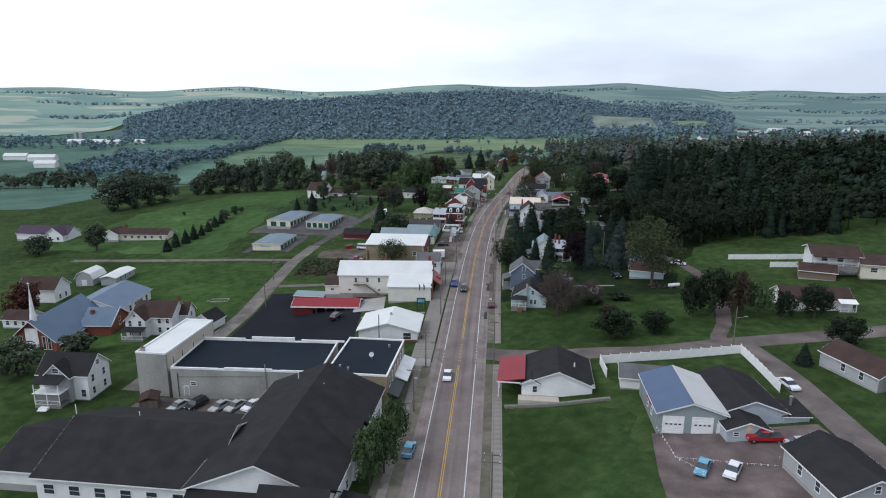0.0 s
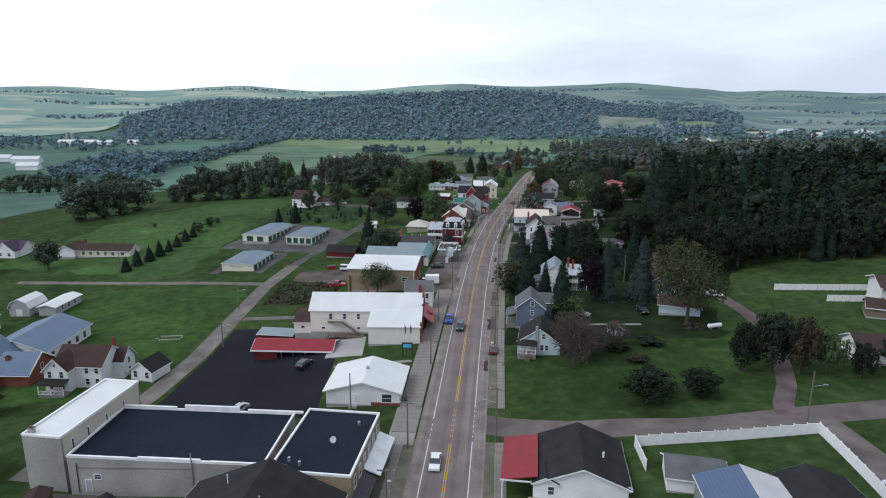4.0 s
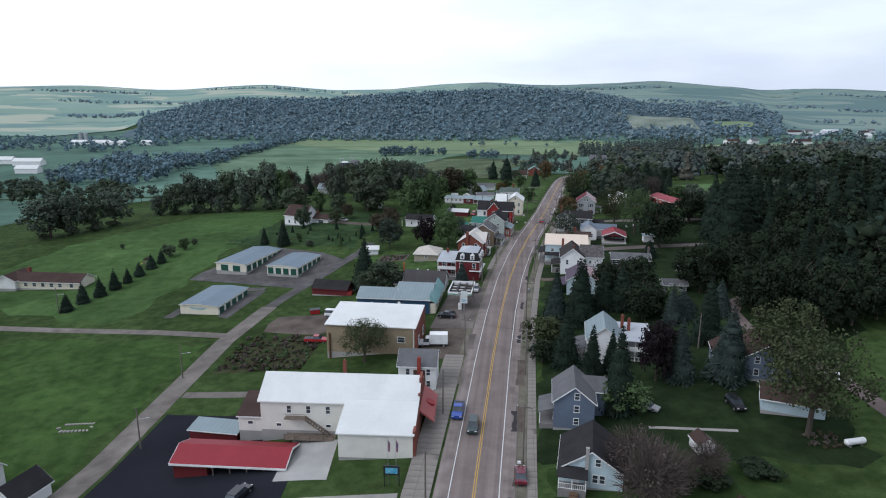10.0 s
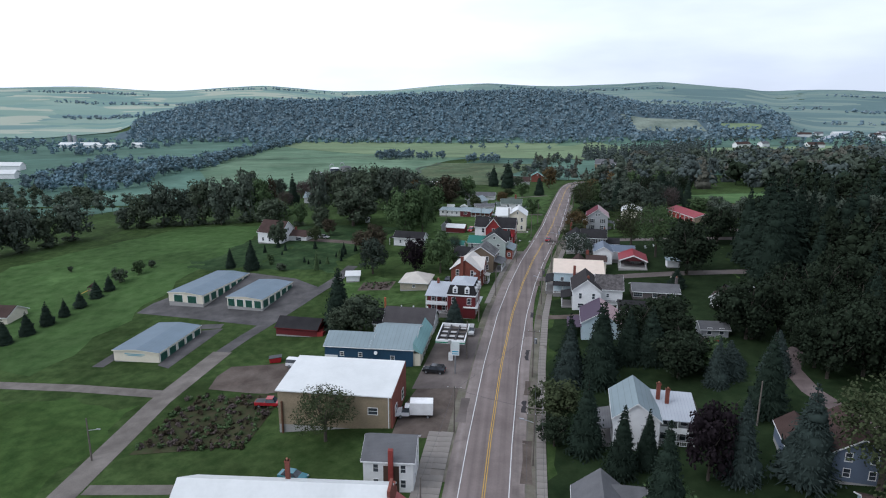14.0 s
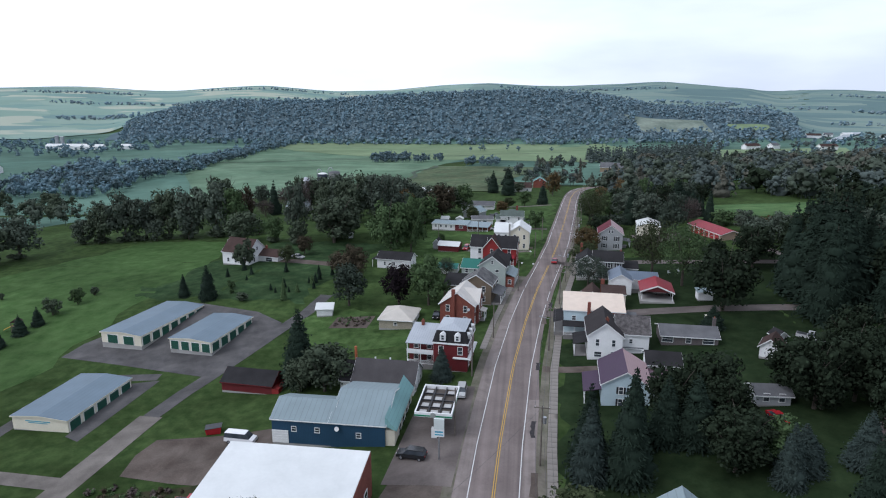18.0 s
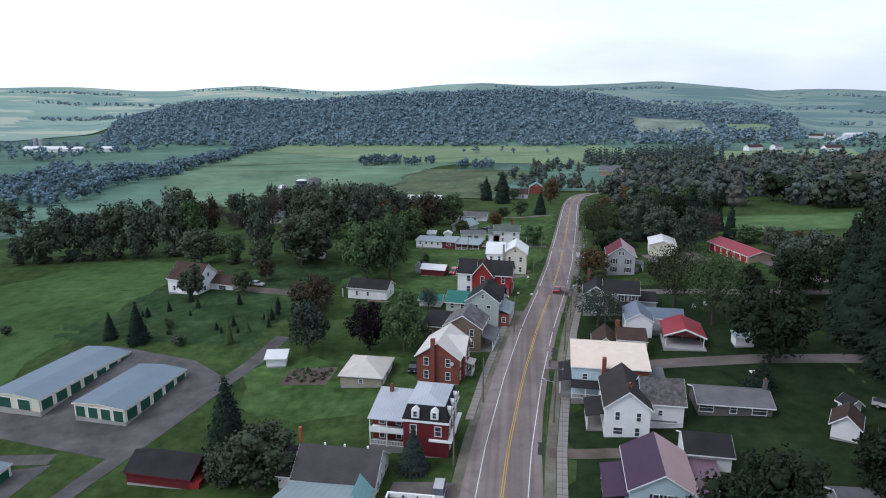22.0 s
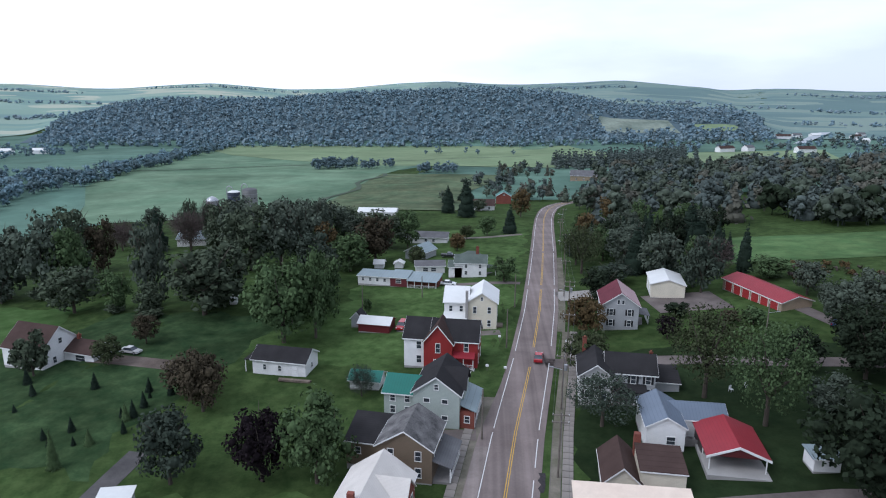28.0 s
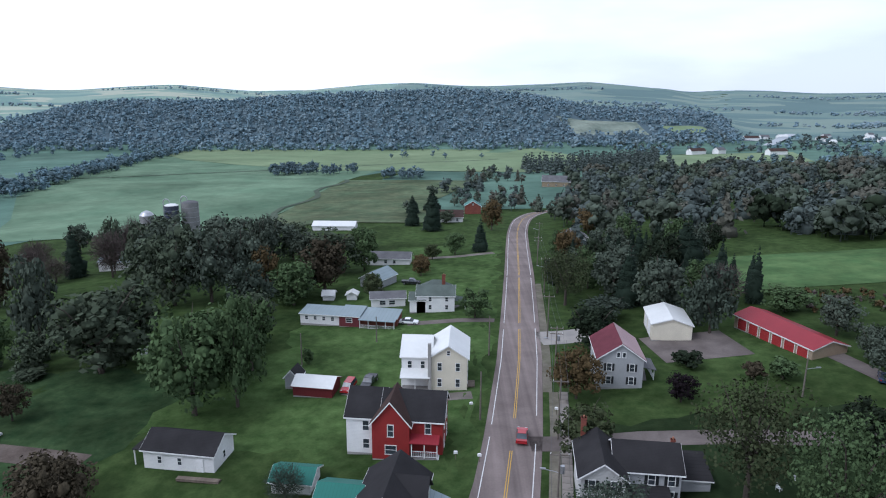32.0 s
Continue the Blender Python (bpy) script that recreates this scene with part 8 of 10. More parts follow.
woods("weed_clump", "weeds and stalks left in the vegetable plot", [(rsw.uniform(-43, -34), rsw.uniform(273, 279), rsw.uniform(0.3, 0.8), rsw.uniform(0.6, 1.8)) for k in range(60)], 35, 2, ("green", "bare", "red"), 0.0, 16, 0.09)
woods("brush_pile", "heap of brown brush and cut branches", [(53.5 + rsw.uniform(-2.6, 2.6), 158.5 + rsw.uniform(-2, 2), rsw.uniform(0.4, 1.1), rsw.uniform(0.8, 1.8)) for k in range(30)], 33, 2, ("red", "bare"), 0.0, 16, 0.09)
woods("brush_pile", "weedy mound of brown stalks", [(97 + rsw.uniform(-12, 12), 385 + rsw.uniform(-9, 9), rsw.uniform(0.6, 2.0), rsw.uniform(1.5, 4)) for k in range(70)], 34, 2, ("orange", "yellow", "bare"), 0.0, 16, 0.09)
woods("weed_clump", "tangled brown and green weeds by the alley", [(rsw.uniform(-62, -42), rsw.uniform(188, 208), rsw.uniform(0.4, 1.2), rsw.uniform(1.0, 2.6)) for k in range(260)], 31, 2, ("red", "green", "bare"), 0.0, 16, 0.09)

# ---- vehicles ----
CARW = mat("car_white", (0.7, 0.7, 0.7), (0.62, 0.62, 0.62), 0.25, 0.5, 4, 0.0, spec=0.6)


def paint(n, c):
    return mat("car_" + n, c, tuple(v * 0.9 for v in c), 0.25, 0.5, 4, 0.0, spec=0.6)


LAMP = mat("lamp_glass", (0.6, 0.6, 0.58), None, 0.2)
TAIL = mat("tail_lamp", (0.35, 0.01, 0.01), None, 0.3)


def car(name, label, x, y, rot, colour, kind="sedan"):
    """A parked vehicle, nose towards -y before it is turned."""
    c = thing(name, label, "van" if kind in ("van", "box") else "truck" if kind == "pickup" else "car", pose(x, y, top(x, y) + 0.05, 0, 0, rot))
    L, W = {"sedan": (4.6, 1.8), "suv": (4.7, 1.9), "pickup": (5.6, 2.0), "van": (5.4, 2.0), "box": (6.6, 2.3)}[kind]
    prof = {"sedan": [(-2.3, 0.35), (-2.25, 0.7), (-1.1, 0.88), (1.5, 0.92), (2.25, 0.88), (2.3, 0.4)],
            "suv": [(-2.35, 0.4), (-2.3, 0.85), (-1.2, 1.02), (2.3, 1.05), (2.35, 0.45)],
            "pickup": [(-2.8, 0.45), (-2.75, 0.95), (-1.4, 1.1), (0.6, 1.1), (2.8, 1.1), (2.8, 0.5)],
            "van": [(-2.7, 0.4), (-2.65, 0.95), (-1.9, 1.15), (2.65, 1.2), (2.7, 0.45)],
            "box": [(-3.3, 0.45), (-3.25, 1.0), (-2.3, 1.2), (-0.9, 1.2), (-0.9, 0.5)]}[kind]
    cab = {"sedan": [(-1.15, 0.86), (-0.35, 1.38), (0.85, 1.4), (1.75, 0.9)], "suv": [(-1.2, 1.0), (-0.55, 1.65), (1.9, 1.68), (2.3, 1.03)], "pickup": [(-1.4, 1.08), (-0.75, 1.75), (0.5, 1.75), (0.65, 1.08)],
           "van": [(-1.95, 1.13), (-1.2, 1.95), (2.5, 2.0), (2.66, 1.18)], "box": [(-2.3, 1.18), (-1.7, 2.0), (-0.95, 2.0), (-0.95, 1.18)]}[kind]

    def solid(poly, w, inset):
        g = Geo()
        n = len(poly)
        zs = [p[1] for p in poly]
        lo, hi = min(zs), max(zs)
        k = [w / 2 - inset * (p[1] - lo) / (hi - lo + 1e-6) for p in poly]
        g.add([(-k[i], p[0], p[1]) for i, p in enumerate(poly)] + [(k[i], p[0], p[1]) for i, p in enumerate(poly)],
              [tuple(range(n)), tuple(range(n, 2 * n))[::-1]] + [(i, n + i, n + (i + 1) % n, (i + 1) % n) for i in range(n)])
        return g
    part("body", shared(("carb", kind, colour.name), lambda: solid(prof, W, 0.08).mesh("body")), colour, c)
    part("cabin_glass", shared(("carg", kind), lambda: solid(cab, W - 0.12, 0.22).mesh("cabin_glass")), GLASS, c)
    rp = [p for p in cab if p[1] > cab[0][1] + 0.3]
    part("roof", shared(("carr", kind, colour.name), lambda: Geo().box(-W / 2 + 0.24, W / 2 - 0.24, rp[0][0] - 0.02, rp[-1][0] + 0.05, rp[0][1] - 0.02, rp[0][1] + 0.05).mesh("roof")), colour, c)
    if kind == "pickup":
        part("bed", shared(("bed", colour.name), lambda: Geo().box(-0.85, 0.85, 0.8, 2.7, 1.06, 1.12).mesh("bed")), BLACKP, c)
    if kind == "box":
        part("cargo_box", Geo().box(-1.15, 1.15, -0.8, 3.3, 0.75, 3.0), WHITE, c)
        part("chassis", Geo().box(-0.5, 0.5, -0.9, 3.3, 0.5, 0.75), BLACKP, c)
    wy = (-L / 2 + 0.85, L / 2 - 0.9)
    for sx in (-1, 1):
        for q in wy:
            w = part("wheel", shared("tyre", lambda: Geo().tube((-0.11, 0, 0), (0.11, 0, 0), 0.33, 0.33, 14).mesh("wheel")), RUBBER, c, m=pose(sx * (W / 2 - 0.1), q, 0.33))
            part("rim", shared("rim", lambda: Geo().tube((-0.125, 0, 0), (0.125, 0, 0), 0.2, 0.2, 12).mesh("rim")), STEEL, w)
        part("headlight", shared("hl", lambda: Geo().box(-0.18, 0.18, -0.04, 0.04, -0.07, 0.07).mesh("headlight")), LAMP, c, m=pose(sx * (W / 2 - 0.32), -L / 2 + 0.03, 0.66 if kind == "sedan" else 0.8))
        part("tail_light", shared("tl", lambda: Geo().box(-0.12, 0.12, -0.04, 0.04, -0.1, 0.1).mesh("tail_light")), TAIL, c, m=pose(sx * (W / 2 - 0.25), L / 2 - 0.02, 0.72 if kind == "sedan" else 0.9))
    return c


SILVER, BLUE_C, BLACK_C, RED_C, SKY_C, GREEN_C = paint("silver", (0.38, 0.38, 0.37)), paint("blue", (0.02, 0.06, 0.3)), paint("black", (0.015, 0.016, 0.018)), paint("red", (0.3, 0.015, 0.02)), paint("light_blue", (0.12, 0.32, 0.45)), paint("dark_green", (0.02, 0.04, 0.04))
car("parked_car", "light blue sedan parked at the kerb", -6.0, 73.6, 176, SKY_C)
car("passing_car", "white sedan driving down the near lane", -1.9, 102.5, 1, CARW)
car("pickup_truck", "bright blue pickup parked at the kerb", -4.7, 166.5, 0, BLUE_C, "pickup")
car("passing_car", "dark green sport utility driving down the lane", -1.6, 161.5, 0, GREEN_C, "suv")
car("parked_car", "maroon sedan parked on the verge", 6.7, 148.2, 182, paint("maroon", (0.12, 0.015, 0.03)))
car("passing_car", "red car driving away up the street", 13.9, 328.5, 172, RED_C)
car("parked_car", "silver sedan in the service yard", -52.8, 88.4, -22, SILVER)
car("parked_car", "black hatchback in the service yard", -49.6, 89.2, -22, BLACK_C, "suv")
car("parked_car", "silver saloon in the service yard", -44.6, 88.6, -22, SILVER)
car("parked_car", "grey saloon in the service yard", -41.6, 88.8, -22, SILVER)
car("parked_car", "white saloon in the service yard", -38.4, 89.0, -22, CARW)
car("pickup_truck", "red pickup with extended cab on the car lot", 50.0, 74.6, -88, RED_C, "pickup")
car("parked_car", "silver sedan beside the red pickup", 54.6, 72.6, 100, SILVER)
car("parked_car", "light blue sedan for sale on the car lot", 38.4, 66.8, -28, SKY_C)
car("parked_car", "white coupe for sale on the car lot", 42.4, 66.0, -32, CARW)
car("parked_car", "white sedan parked by the white fence", 61.2, 92.6, 12, CARW)
car("parked_car", "dark sport utility in front of the car wash", -35.2, 141.8, 168, BLACK_C, "suv")
car("parked_car", "black sedan on the black parking lot", -51.4, 121.8, -18, BLACK_C)
car("parked_car", "silver sedan on the black parking lot", -42.0, 121.8, -18, SILVER)
car("parked_car", "teal sedan behind the hall", -29.4, 178.4, 82, paint("teal", (0.06, 0.17, 0.2)))
car("box_truck", "white box truck beside the warehouse", -13.6, 197.4, -84, CARW, "box")
car("old_truck", "old red farm truck in the weeds", -43.4, 203.6, 95, RED_C, "pickup")
car("parked_van", "white van beside the blue workshop", -44.0, 221.6, 88, CARW, "van")
car("parked_car", "black sport utility on the petrol station forecourt", -12.6, 215.2, -96, BLACK_C, "suv")
car("parked_car", "silver sport utility behind the petrol canopy", -6.9, 236.6, 0, SILVER, "suv")
car("parked_car", "black car between the garage and brick house", -17.4, 278, 0, BLACK_C)
car("parked_car", "silver sedan on the farmhouse drive", -72.5, 330.4, 78, SILVER)
car("parked_car", "red sport utility beside the tool shed", -16.4, 347.8, -10, RED_C, "suv")
car("pickup_truck", "black pickup beside the tool shed", -12.8, 349.6, -10, BLACK_C, "pickup")
car("parked_car", "white sedan beside the trailer home", -7.6, 384.0, 86, CARW)
car("parked_car", "black pickup near the grey barn", -9.6, 423, 84, BLACK_C, "pickup")
car("parked_car", "dark blue car on the curving drive", 78, 342, 150, paint("navy", (0.03, 0.05, 0.1)))
car("parked_car", "white sedan on the shale drive", 64.5, 179.6, 70, CARW)
car("parked_car", "silver car under the red carport", 40.2, 294.4, 90, SILVER)
car("parked_car", "red car on the lawn by the garden shed", 46.4, 228.6, 15, RED_C)
car("parked_car", "grey pickup beside the little barn", 64.5, 262, 60, SILVER, "pickup")
car("parked_car", "stripped grey car hulk under the trees", 28.7, 169.5, 60, SILVER)
car("parked_car", "black sport utility beside the pale garage", 43.9, 170.2, 10, BLACK_C, "suv")
s = site("dumpster", "red steel dumpster by the alley", "dumpster", -50.8, 225.2, 20)
part("bin", Geo().prism([(-1.2, 0.1), (1.2, 0.1), (1.4, 1.3), (-1.4, 1.1)], -0.9, 0.9), RED_C, s)
part("lid", Geo().prism([(-1.45, 1.12), (1.45, 1.32), (1.45, 1.4), (-1.45, 1.2)], -0.95, 0.95), BLACKP, s)

# ---- poles, wires, signs, street furniture ----
POLEW = mat("pole_wood", (0.1, 0.085, 0.07), (0.16, 0.14, 0.12), 0.95, 1.5, 12, 0.4)


def pole(x, y, h=10.5, arms=1, lamp=0, can=False, turn=0):
    p = site("utility_pole", "weathered wooden utility pole with crossarm" if arms else "plain weathered wooden pole", "utility pole", x, y, turn, None, "utility poles of the town")
    part("shaft", Geo().tube((0, 0, -0.4), (0, 0, h), 0.16, 0.1, 8), POLEW, p)
    for k in range(arms):
        z = h - 0.5 - k * 1.1
        part("crossarm", Geo().box(-1.25, 1.25, -0.07, 0.07, z, z + 0.14), POLEW, p)
        for q in (-1.1, 0.1, 1.1):
            part("insulator", shared("insul", lambda: Geo().tube((0, 0, 0), (0, 0, 0.2), 0.05, 0.03, 6).mesh("insulator")), WHITE, p, m=pose(q, 0, z + 0.14))
    if lamp:
        part("lamp_arm", Geo().tube((0, 0, h * 0.72), (lamp * 2.0, 0, h * 0.76), 0.045).box(lamp * 2.0 - 0.35, lamp * 2.0 + 0.35, -0.12, 0.12, h * 0.76 - 0.05, h * 0.76 + 0.1), STEEL, p, "street lamp arm")
    if can:
        part("transformer", Geo().tube((0.4, 0, h - 2.9), (0.4, 0, h - 1.9), 0.28, 0.28, 12), STEEL, p)
    return p


RIGHTP = [(7.6, 58), (7.6, 110), (7.0, 152), (7.3, 184), (7.4, 215), (10.0, 259), (13.6, 289), (16.2, 308.5), (19.5, 328.5), (22.6, 352), (24.0, 372), (28.5, 410), (31, 445), (36, 480)]
for k, (x, y) in enumerate(RIGHTP):
    pole(x, y, 10.2, 2 if k % 3 == 0 else 1, -1 if k % 2 else 0, k in (4, 7, 9), -5)
LEFTP = [(-7.0, 87.6), (-6.9, 107), (-6.6, 140), (-7.4, 166), (-5.9, 192.2), (-6.5, 222), (-5.6, 244.5), (-2.4, 264.6), (2.7, 298.1), (7.6, 334.4), (10.5, 362)]
for k, (x, y) in enumerate(LEFTP):
    pole(x, y, 8.6, 1 if k < 2 or k == 4 else 0, 0, k == 0, -3)
for x, y, h in ((-67.5, 184, 8), (-60.1, 156, 8), (58.2, 112.5, 9.5), (-128, 224, 8), (-19, 118, 8.5), (-28, 360, 7), (-14, 372, 6), (62, 338, 7), (52, 240, 8), (44, 196, 8)):
    pole(x, y, h, 0, 1 if (x < -60 or x > 50) else 0)


def wire(name, a, b, sag):
    g = Geo()
    pts = []
    for i in range(9):
        f = i / 8
        pts.append((a[0] + (b[0] - a[0]) * f, a[1] + (b[1] - a[1]) * f, a[2] + (b[2] - a[2]) * f - sag * 4 * f * (1 - f)))
    ring = [(0.018, 0), (0, 0.018), (-0.018, 0), (0, -0.018)]
    g.add([(x + u, y, z + v) for x, y, z in pts for u, v in ring], [(4 * i + k, 4 * i + (k + 1) % 4, 4 * i + 4 + (k + 1) % 4, 4 * i + 4 + k) for i in range(8) for k in range(4)])
    ob = part(name, g, mat("cable", (0.06, 0.06, 0.065), None, 0.6), None, "")
    return tagged(ob, "thin overhead cable strung between poles", "cable", "overhead cables")


for (ax, ay), (bx, by) in zip(RIGHTP, RIGHTP[1:]):
    for o in (-1.1, 0.1, 1.1):
        wire("overhead_cable", (ax + o, ay, top(ax, ay) + 10.0), (bx + o, by, top(bx, by) + 10.0), 0.5)
for (ax, ay), (bx, by) in zip(LEFTP[:5], LEFTP[1:5]):
    wire("overhead_cable", (ax, ay, top(ax, ay) + 8.2), (bx, by, top(bx, by) + 8.2), 0.4)
wire("overhead_cable", (-5.9, 192.2, 8.6), (7.3, 184, 10.0), 0.3)
wire("overhead_cable", (-5.9, 192.2, 8.4), (7.4, 215, 10.8), 0.3)

# painted dashes at the junctions
for off in (-3.65, 0.16, -0.16, 3.65):
    for y in (111.2, 113.0, 114.8, 116.6, 118.4, 120.2) if off != -3.65 else (111.2, 113.0, 114.8):
        sheet("dash", "short painted dash at the junction", "road marking", PAINT_W if abs(off) > 1 else PAINT_Y, [(off - 0.06, y), (off - 0.06, y + 0.6)], [(off + 0.06, y), (off + 0.06, y + 0.6)], 0.064, 1)
for y in range(125, 345, 9):
    pass
# kerb patches, garden walls and small clutter
for x, y, w, d in ((6.2, 148, 1.6, 4), (6.3, 166, 1.8, 9), (6.3, 185, 1.9, 12), (6.4, 210, 1.4, 6), (9.2, 277, 1.6, 5), (-5.2, 200, 2.0, 9)):
    sheet("patch", "crumbled edge of the asphalt", "road", DIRT if x > 0 else ASPH_D, [(x - w / 2, y - d / 2), (x - w * 0.3, y), (x - w / 2 + 0.3, y + d / 2)], [(x + w / 2, y - d / 2), (x + w * 0.4, y), (x + w / 2, y + d / 2)], 0.058, 1)
s = site("garden_ring", "low stone border of a flower bed in the meadow", "flower bed", -77.2, 162, 12)
for k in range(18):
    a = (-2.7 + k % 9 * 0.68, 1.3 if k < 9 else -1.3) if k % 9 else (-3.0 if k else 3.0, 0.0)
    part("stone", shared("ringstone", lambda: Geo().box(-0.35, 0.35, -0.2, 0.2, -0.1, 0.22).mesh("stone")), STONE, s, m=pose(a[0], a[1], 0, 0, 0, k * 7 - 40 * (k % 9 == 0)))
s = site("swing_set", "wooden playset with a yellow slide in the meadow", "playset", -128, 270, 15)
part("tower", Geo().box(-1, 1, -1, 1, 1.2, 1.35).box(-1, -0.85, -1, -0.85, 0, 2.6).box(0.85, 1, -1, -0.85, 0, 2.6).box(-1, -0.85, 0.85, 1, 0, 2.6).box(0.85, 1, 0.85, 1, 0, 2.6), DARKWOOD, s)
part("roof", Geo().prism([(-1.2, 2.5), (0, 3.3), (1.2, 2.5)], -1.2, 1.2), R_BROWN, s)
part("slide", Geo().prism([(-1, 1.3), (-3.4, 0.2), (-3.4, 0.3), (-1, 1.45)], -0.3, 0.3), PAINT_Y, s, "yellow slide")
for x, y in ((30, 317), (33, 318.5)):
    c = site("lawn_chair", "white plastic lawn chair on the grass", "chair", x + 16, y - 4, 30, None, "lawn chairs")
    part("seat", Geo().box(-0.3, 0.3, -0.3, 0.3, 0.4, 0.45), WHITE, c)
    part("backrest", Geo().box(-0.3, 0.3, 0.26, 0.32, 0.45, 1.0), WHITE, c)
    for lx in (-0.26, 0.26):
        for ly in (-0.26, 0.26):
            part("leg", Geo().box(lx - 0.03, lx + 0.03, ly - 0.03, ly + 0.03, 0, 0.4), WHITE, c)
s = site("wood_pile", "stack of weathered logs along the fence", "wood pile", -33.5, 318.6, -6)
for k in range(14):
    part("log", shared("log", lambda: Geo().tube((-1.6, 0, 0), (1.6, 0, 0), 0.14, 0.13, 7).mesh("log")), DARKWOOD, s, m=pose((k % 2) * 3.2 - 1.6, (k // 2 % 4) * 0.27, 0.14 + (k // 8) * 0.25))
for x, y in ((6.2, 338), (20.5, 336.5), (3.5, 322.6), (7.0, 322), (6.4, 150.6), (21, 331)):
    m = site("letter_box", "small white roadside letter box on a post", "letter box", x, y, 0, None, "letter boxes")
    part("post", Geo().box(-0.05, 0.05, -0.05, 0.05, -0.2, 1.0), DARKWOOD, m)
    part("box", Geo().box(-0.3, 0.3, -0.15, 0.15, 1.0, 1.25).prism([(-0.3, 1.25), (0.3, 1.25), (0.2, 1.36), (-0.2, 1.36)], -0.15, 0.15), WHITE, m)
s = site("pennant_string", "string of small white pennants round the car lot", "pennants", 35, 70, 0)
for (ax, ay), (bx, by) in (((-1, 7), (-0.2, -2.5)), ((-0.2, -2.5), (3, -6)), ((-0.2, -2.5), (14, -3.2))):
    n = int(math.hypot(bx - ax, by - ay) / 0.9)
    part("cord", Geo().tube((ax, ay, 1.8), (bx, by, 1.6), 0.012, 0.012, 4), WHITE, s)
    for i in range(n):
        x, y = ax + (bx - ax) * (i + 0.5) / n, ay + (by - ay) * (i + 0.5) / n
        part("pennant", shared("penn", lambda: Geo().prism([(-0.14, 0), (0.14, 0), (0, -0.32)], -0.008, 0.008).mesh("pennant")), WHITE, s, m=pose(x, y, 1.68, 0, 0, (i * 40) % 180))
for px, py in ((34.8, 77), (34.8, 67.5), (49, 66.8)):
    ob = site("pennant_post", "thin steel post holding the pennants", "post", px, py, 0)
    part("shaft", Geo().tube((0, 0, -0.3), (0, 0, 1.95), 0.04), STEEL, ob)
    part("cap", Geo().tube((0, 0, 1.95), (0, 0, 2.0), 0.06), WHITE, ob)


# ---- single trees and shrubs ----
tree("fir", "spruce", -41.2, 244.6, 16.5, 10.7)
tree("broad", "dark", -34.5, 239.6, 11.5, 14.5)
tree("broad", "dark", -39.8, 240.0, 8.2, 8.4)
tree("broad", "dark", -203.0, 317.2, 22.2, 25.0)
tree("broad", "dark", -197.3, 323.3, 21.4, 17.2)
tree("broad", "dark", -193.9, 333.4, 19.2, 17.5)
tree("broad", "dark", -190.5, 345.3, 19.5, 19.6)
tree("broad", "dark", -182.7, 371.8, 12.8, 12.0)
tree("broad", "dark", -174.2, 373.3, 18.8, 18.7)
tree("broad", "dark", -165.3, 374.9, 23.8, 18.5)
tree("broad", "dark", -157.7, 378.2, 20.4, 18.4)
tree("broad", "dark", -148.1, 379.7, 24.7, 18.3)
tree("broad", "dark", -137.3, 379.3, 25.4, 19.6)
tree("broad", "dark", -126.5, 379.9, 27.2, 19.4)
tree("broad", "green", -118.9, 381.0, 23.1, 14.4)
tree("broad", "green", -93.0, 361.0, 12.1, 8.8)
tree("broad", "dark", -84.8, 364.5, 26.4, 12.3)
tree("broad", "dark", -67.7, 364.8, 18.9, 20.8)
tree("broad", "dark", -67.8, 434.5, 22.0, 22.0)
tree("broad", "dark", -61.9, 460.8, 19.2, 19.0)
tree("broad", "dark", -36.7, 440.7, 16.5, 22.1)
tree("broad", "green", -44.0, 351.5, 17.7, 15.8)
tree("broad", "green", -37.6, 357.5, 17.8, 13.3)
tree("fir", "spruce", -125.7, 239.8, 6.7, 5.4)
tree("fir", "spruce", -125.3, 246.7, 7.2, 5.5)
tree("fir", "spruce", -124.7, 252.9, 5.5, 4.2)
tree("fir", "spruce", -124.6, 259.6, 5.4, 5.2)
tree("fir", "spruce", -124.7, 267.1, 5.8, 5.4)
tree("fir", "spruce", -124.1, 272.8, 5.5, 4.8)
tree("bush", "green", -123.2, 287.3, 5.7, 5.2)
tree("bush", "dark", -122.6, 294.3, 3.3, 3.5)
tree("fir", "spruce", -127.1, 233.5, 7.0, 5.8)
tree("fir", "spruce", -127.0, 226.1, 5.8, 5.7)
tree("broad", "dark", -125.1, 279.6, 5.7, 6.2)
tree("bush", "dark", -152.1, 292.3, 2.7, 2.3)
tree("fir", "spruce", -83.5, 288.1, 10.1, 6.3)
tree("fir", "spruce", -91.9, 290.3, 6.9, 4.2)
tree("bush", "dark", -73.3, 287.7, 2.9, 4.6)
tree("broad", "dark", -34.9, 242.8, 9.2, 10.5)
tree("broad", "grey", -42.5, 286.8, 13.7, 11.8)
tree("broad", "maroon", -29.0, 287.5, 12.9, 10.4)
tree("broad", "green", -20.8, 287.0, 15.0, 12.8)
tree("airy", "yellow", -27.6, 189.2, 11.0, 11.5)
tree("fir", "blue", -11.5, 242.9, 7.3, 5.6)
tree("fir", "green", -61.9, 289.3, 6.9, 2.3)
tree("fir", "green", -60.2, 295.6, 3.0, 1.8)
tree("fir", "green", -58.3, 303.1, 3.5, 1.8)
tree("fir", "blue", 14.4, 211.8, 13.0, 7.3)
tree("fir", "spruce", 21.4, 218.5, 14.9, 7.9)
tree("broad", "yellow", 11.4, 198.4, 8.3, 11.2)
tree("broad", "dark", 10.8, 190.0, 5.9, 7.0)
tree("broad", "green", 24.6, 168.7, 7.8, 11.0)
tree("fir", "spruce", 20.2, 181.6, 11.8, 6.1)
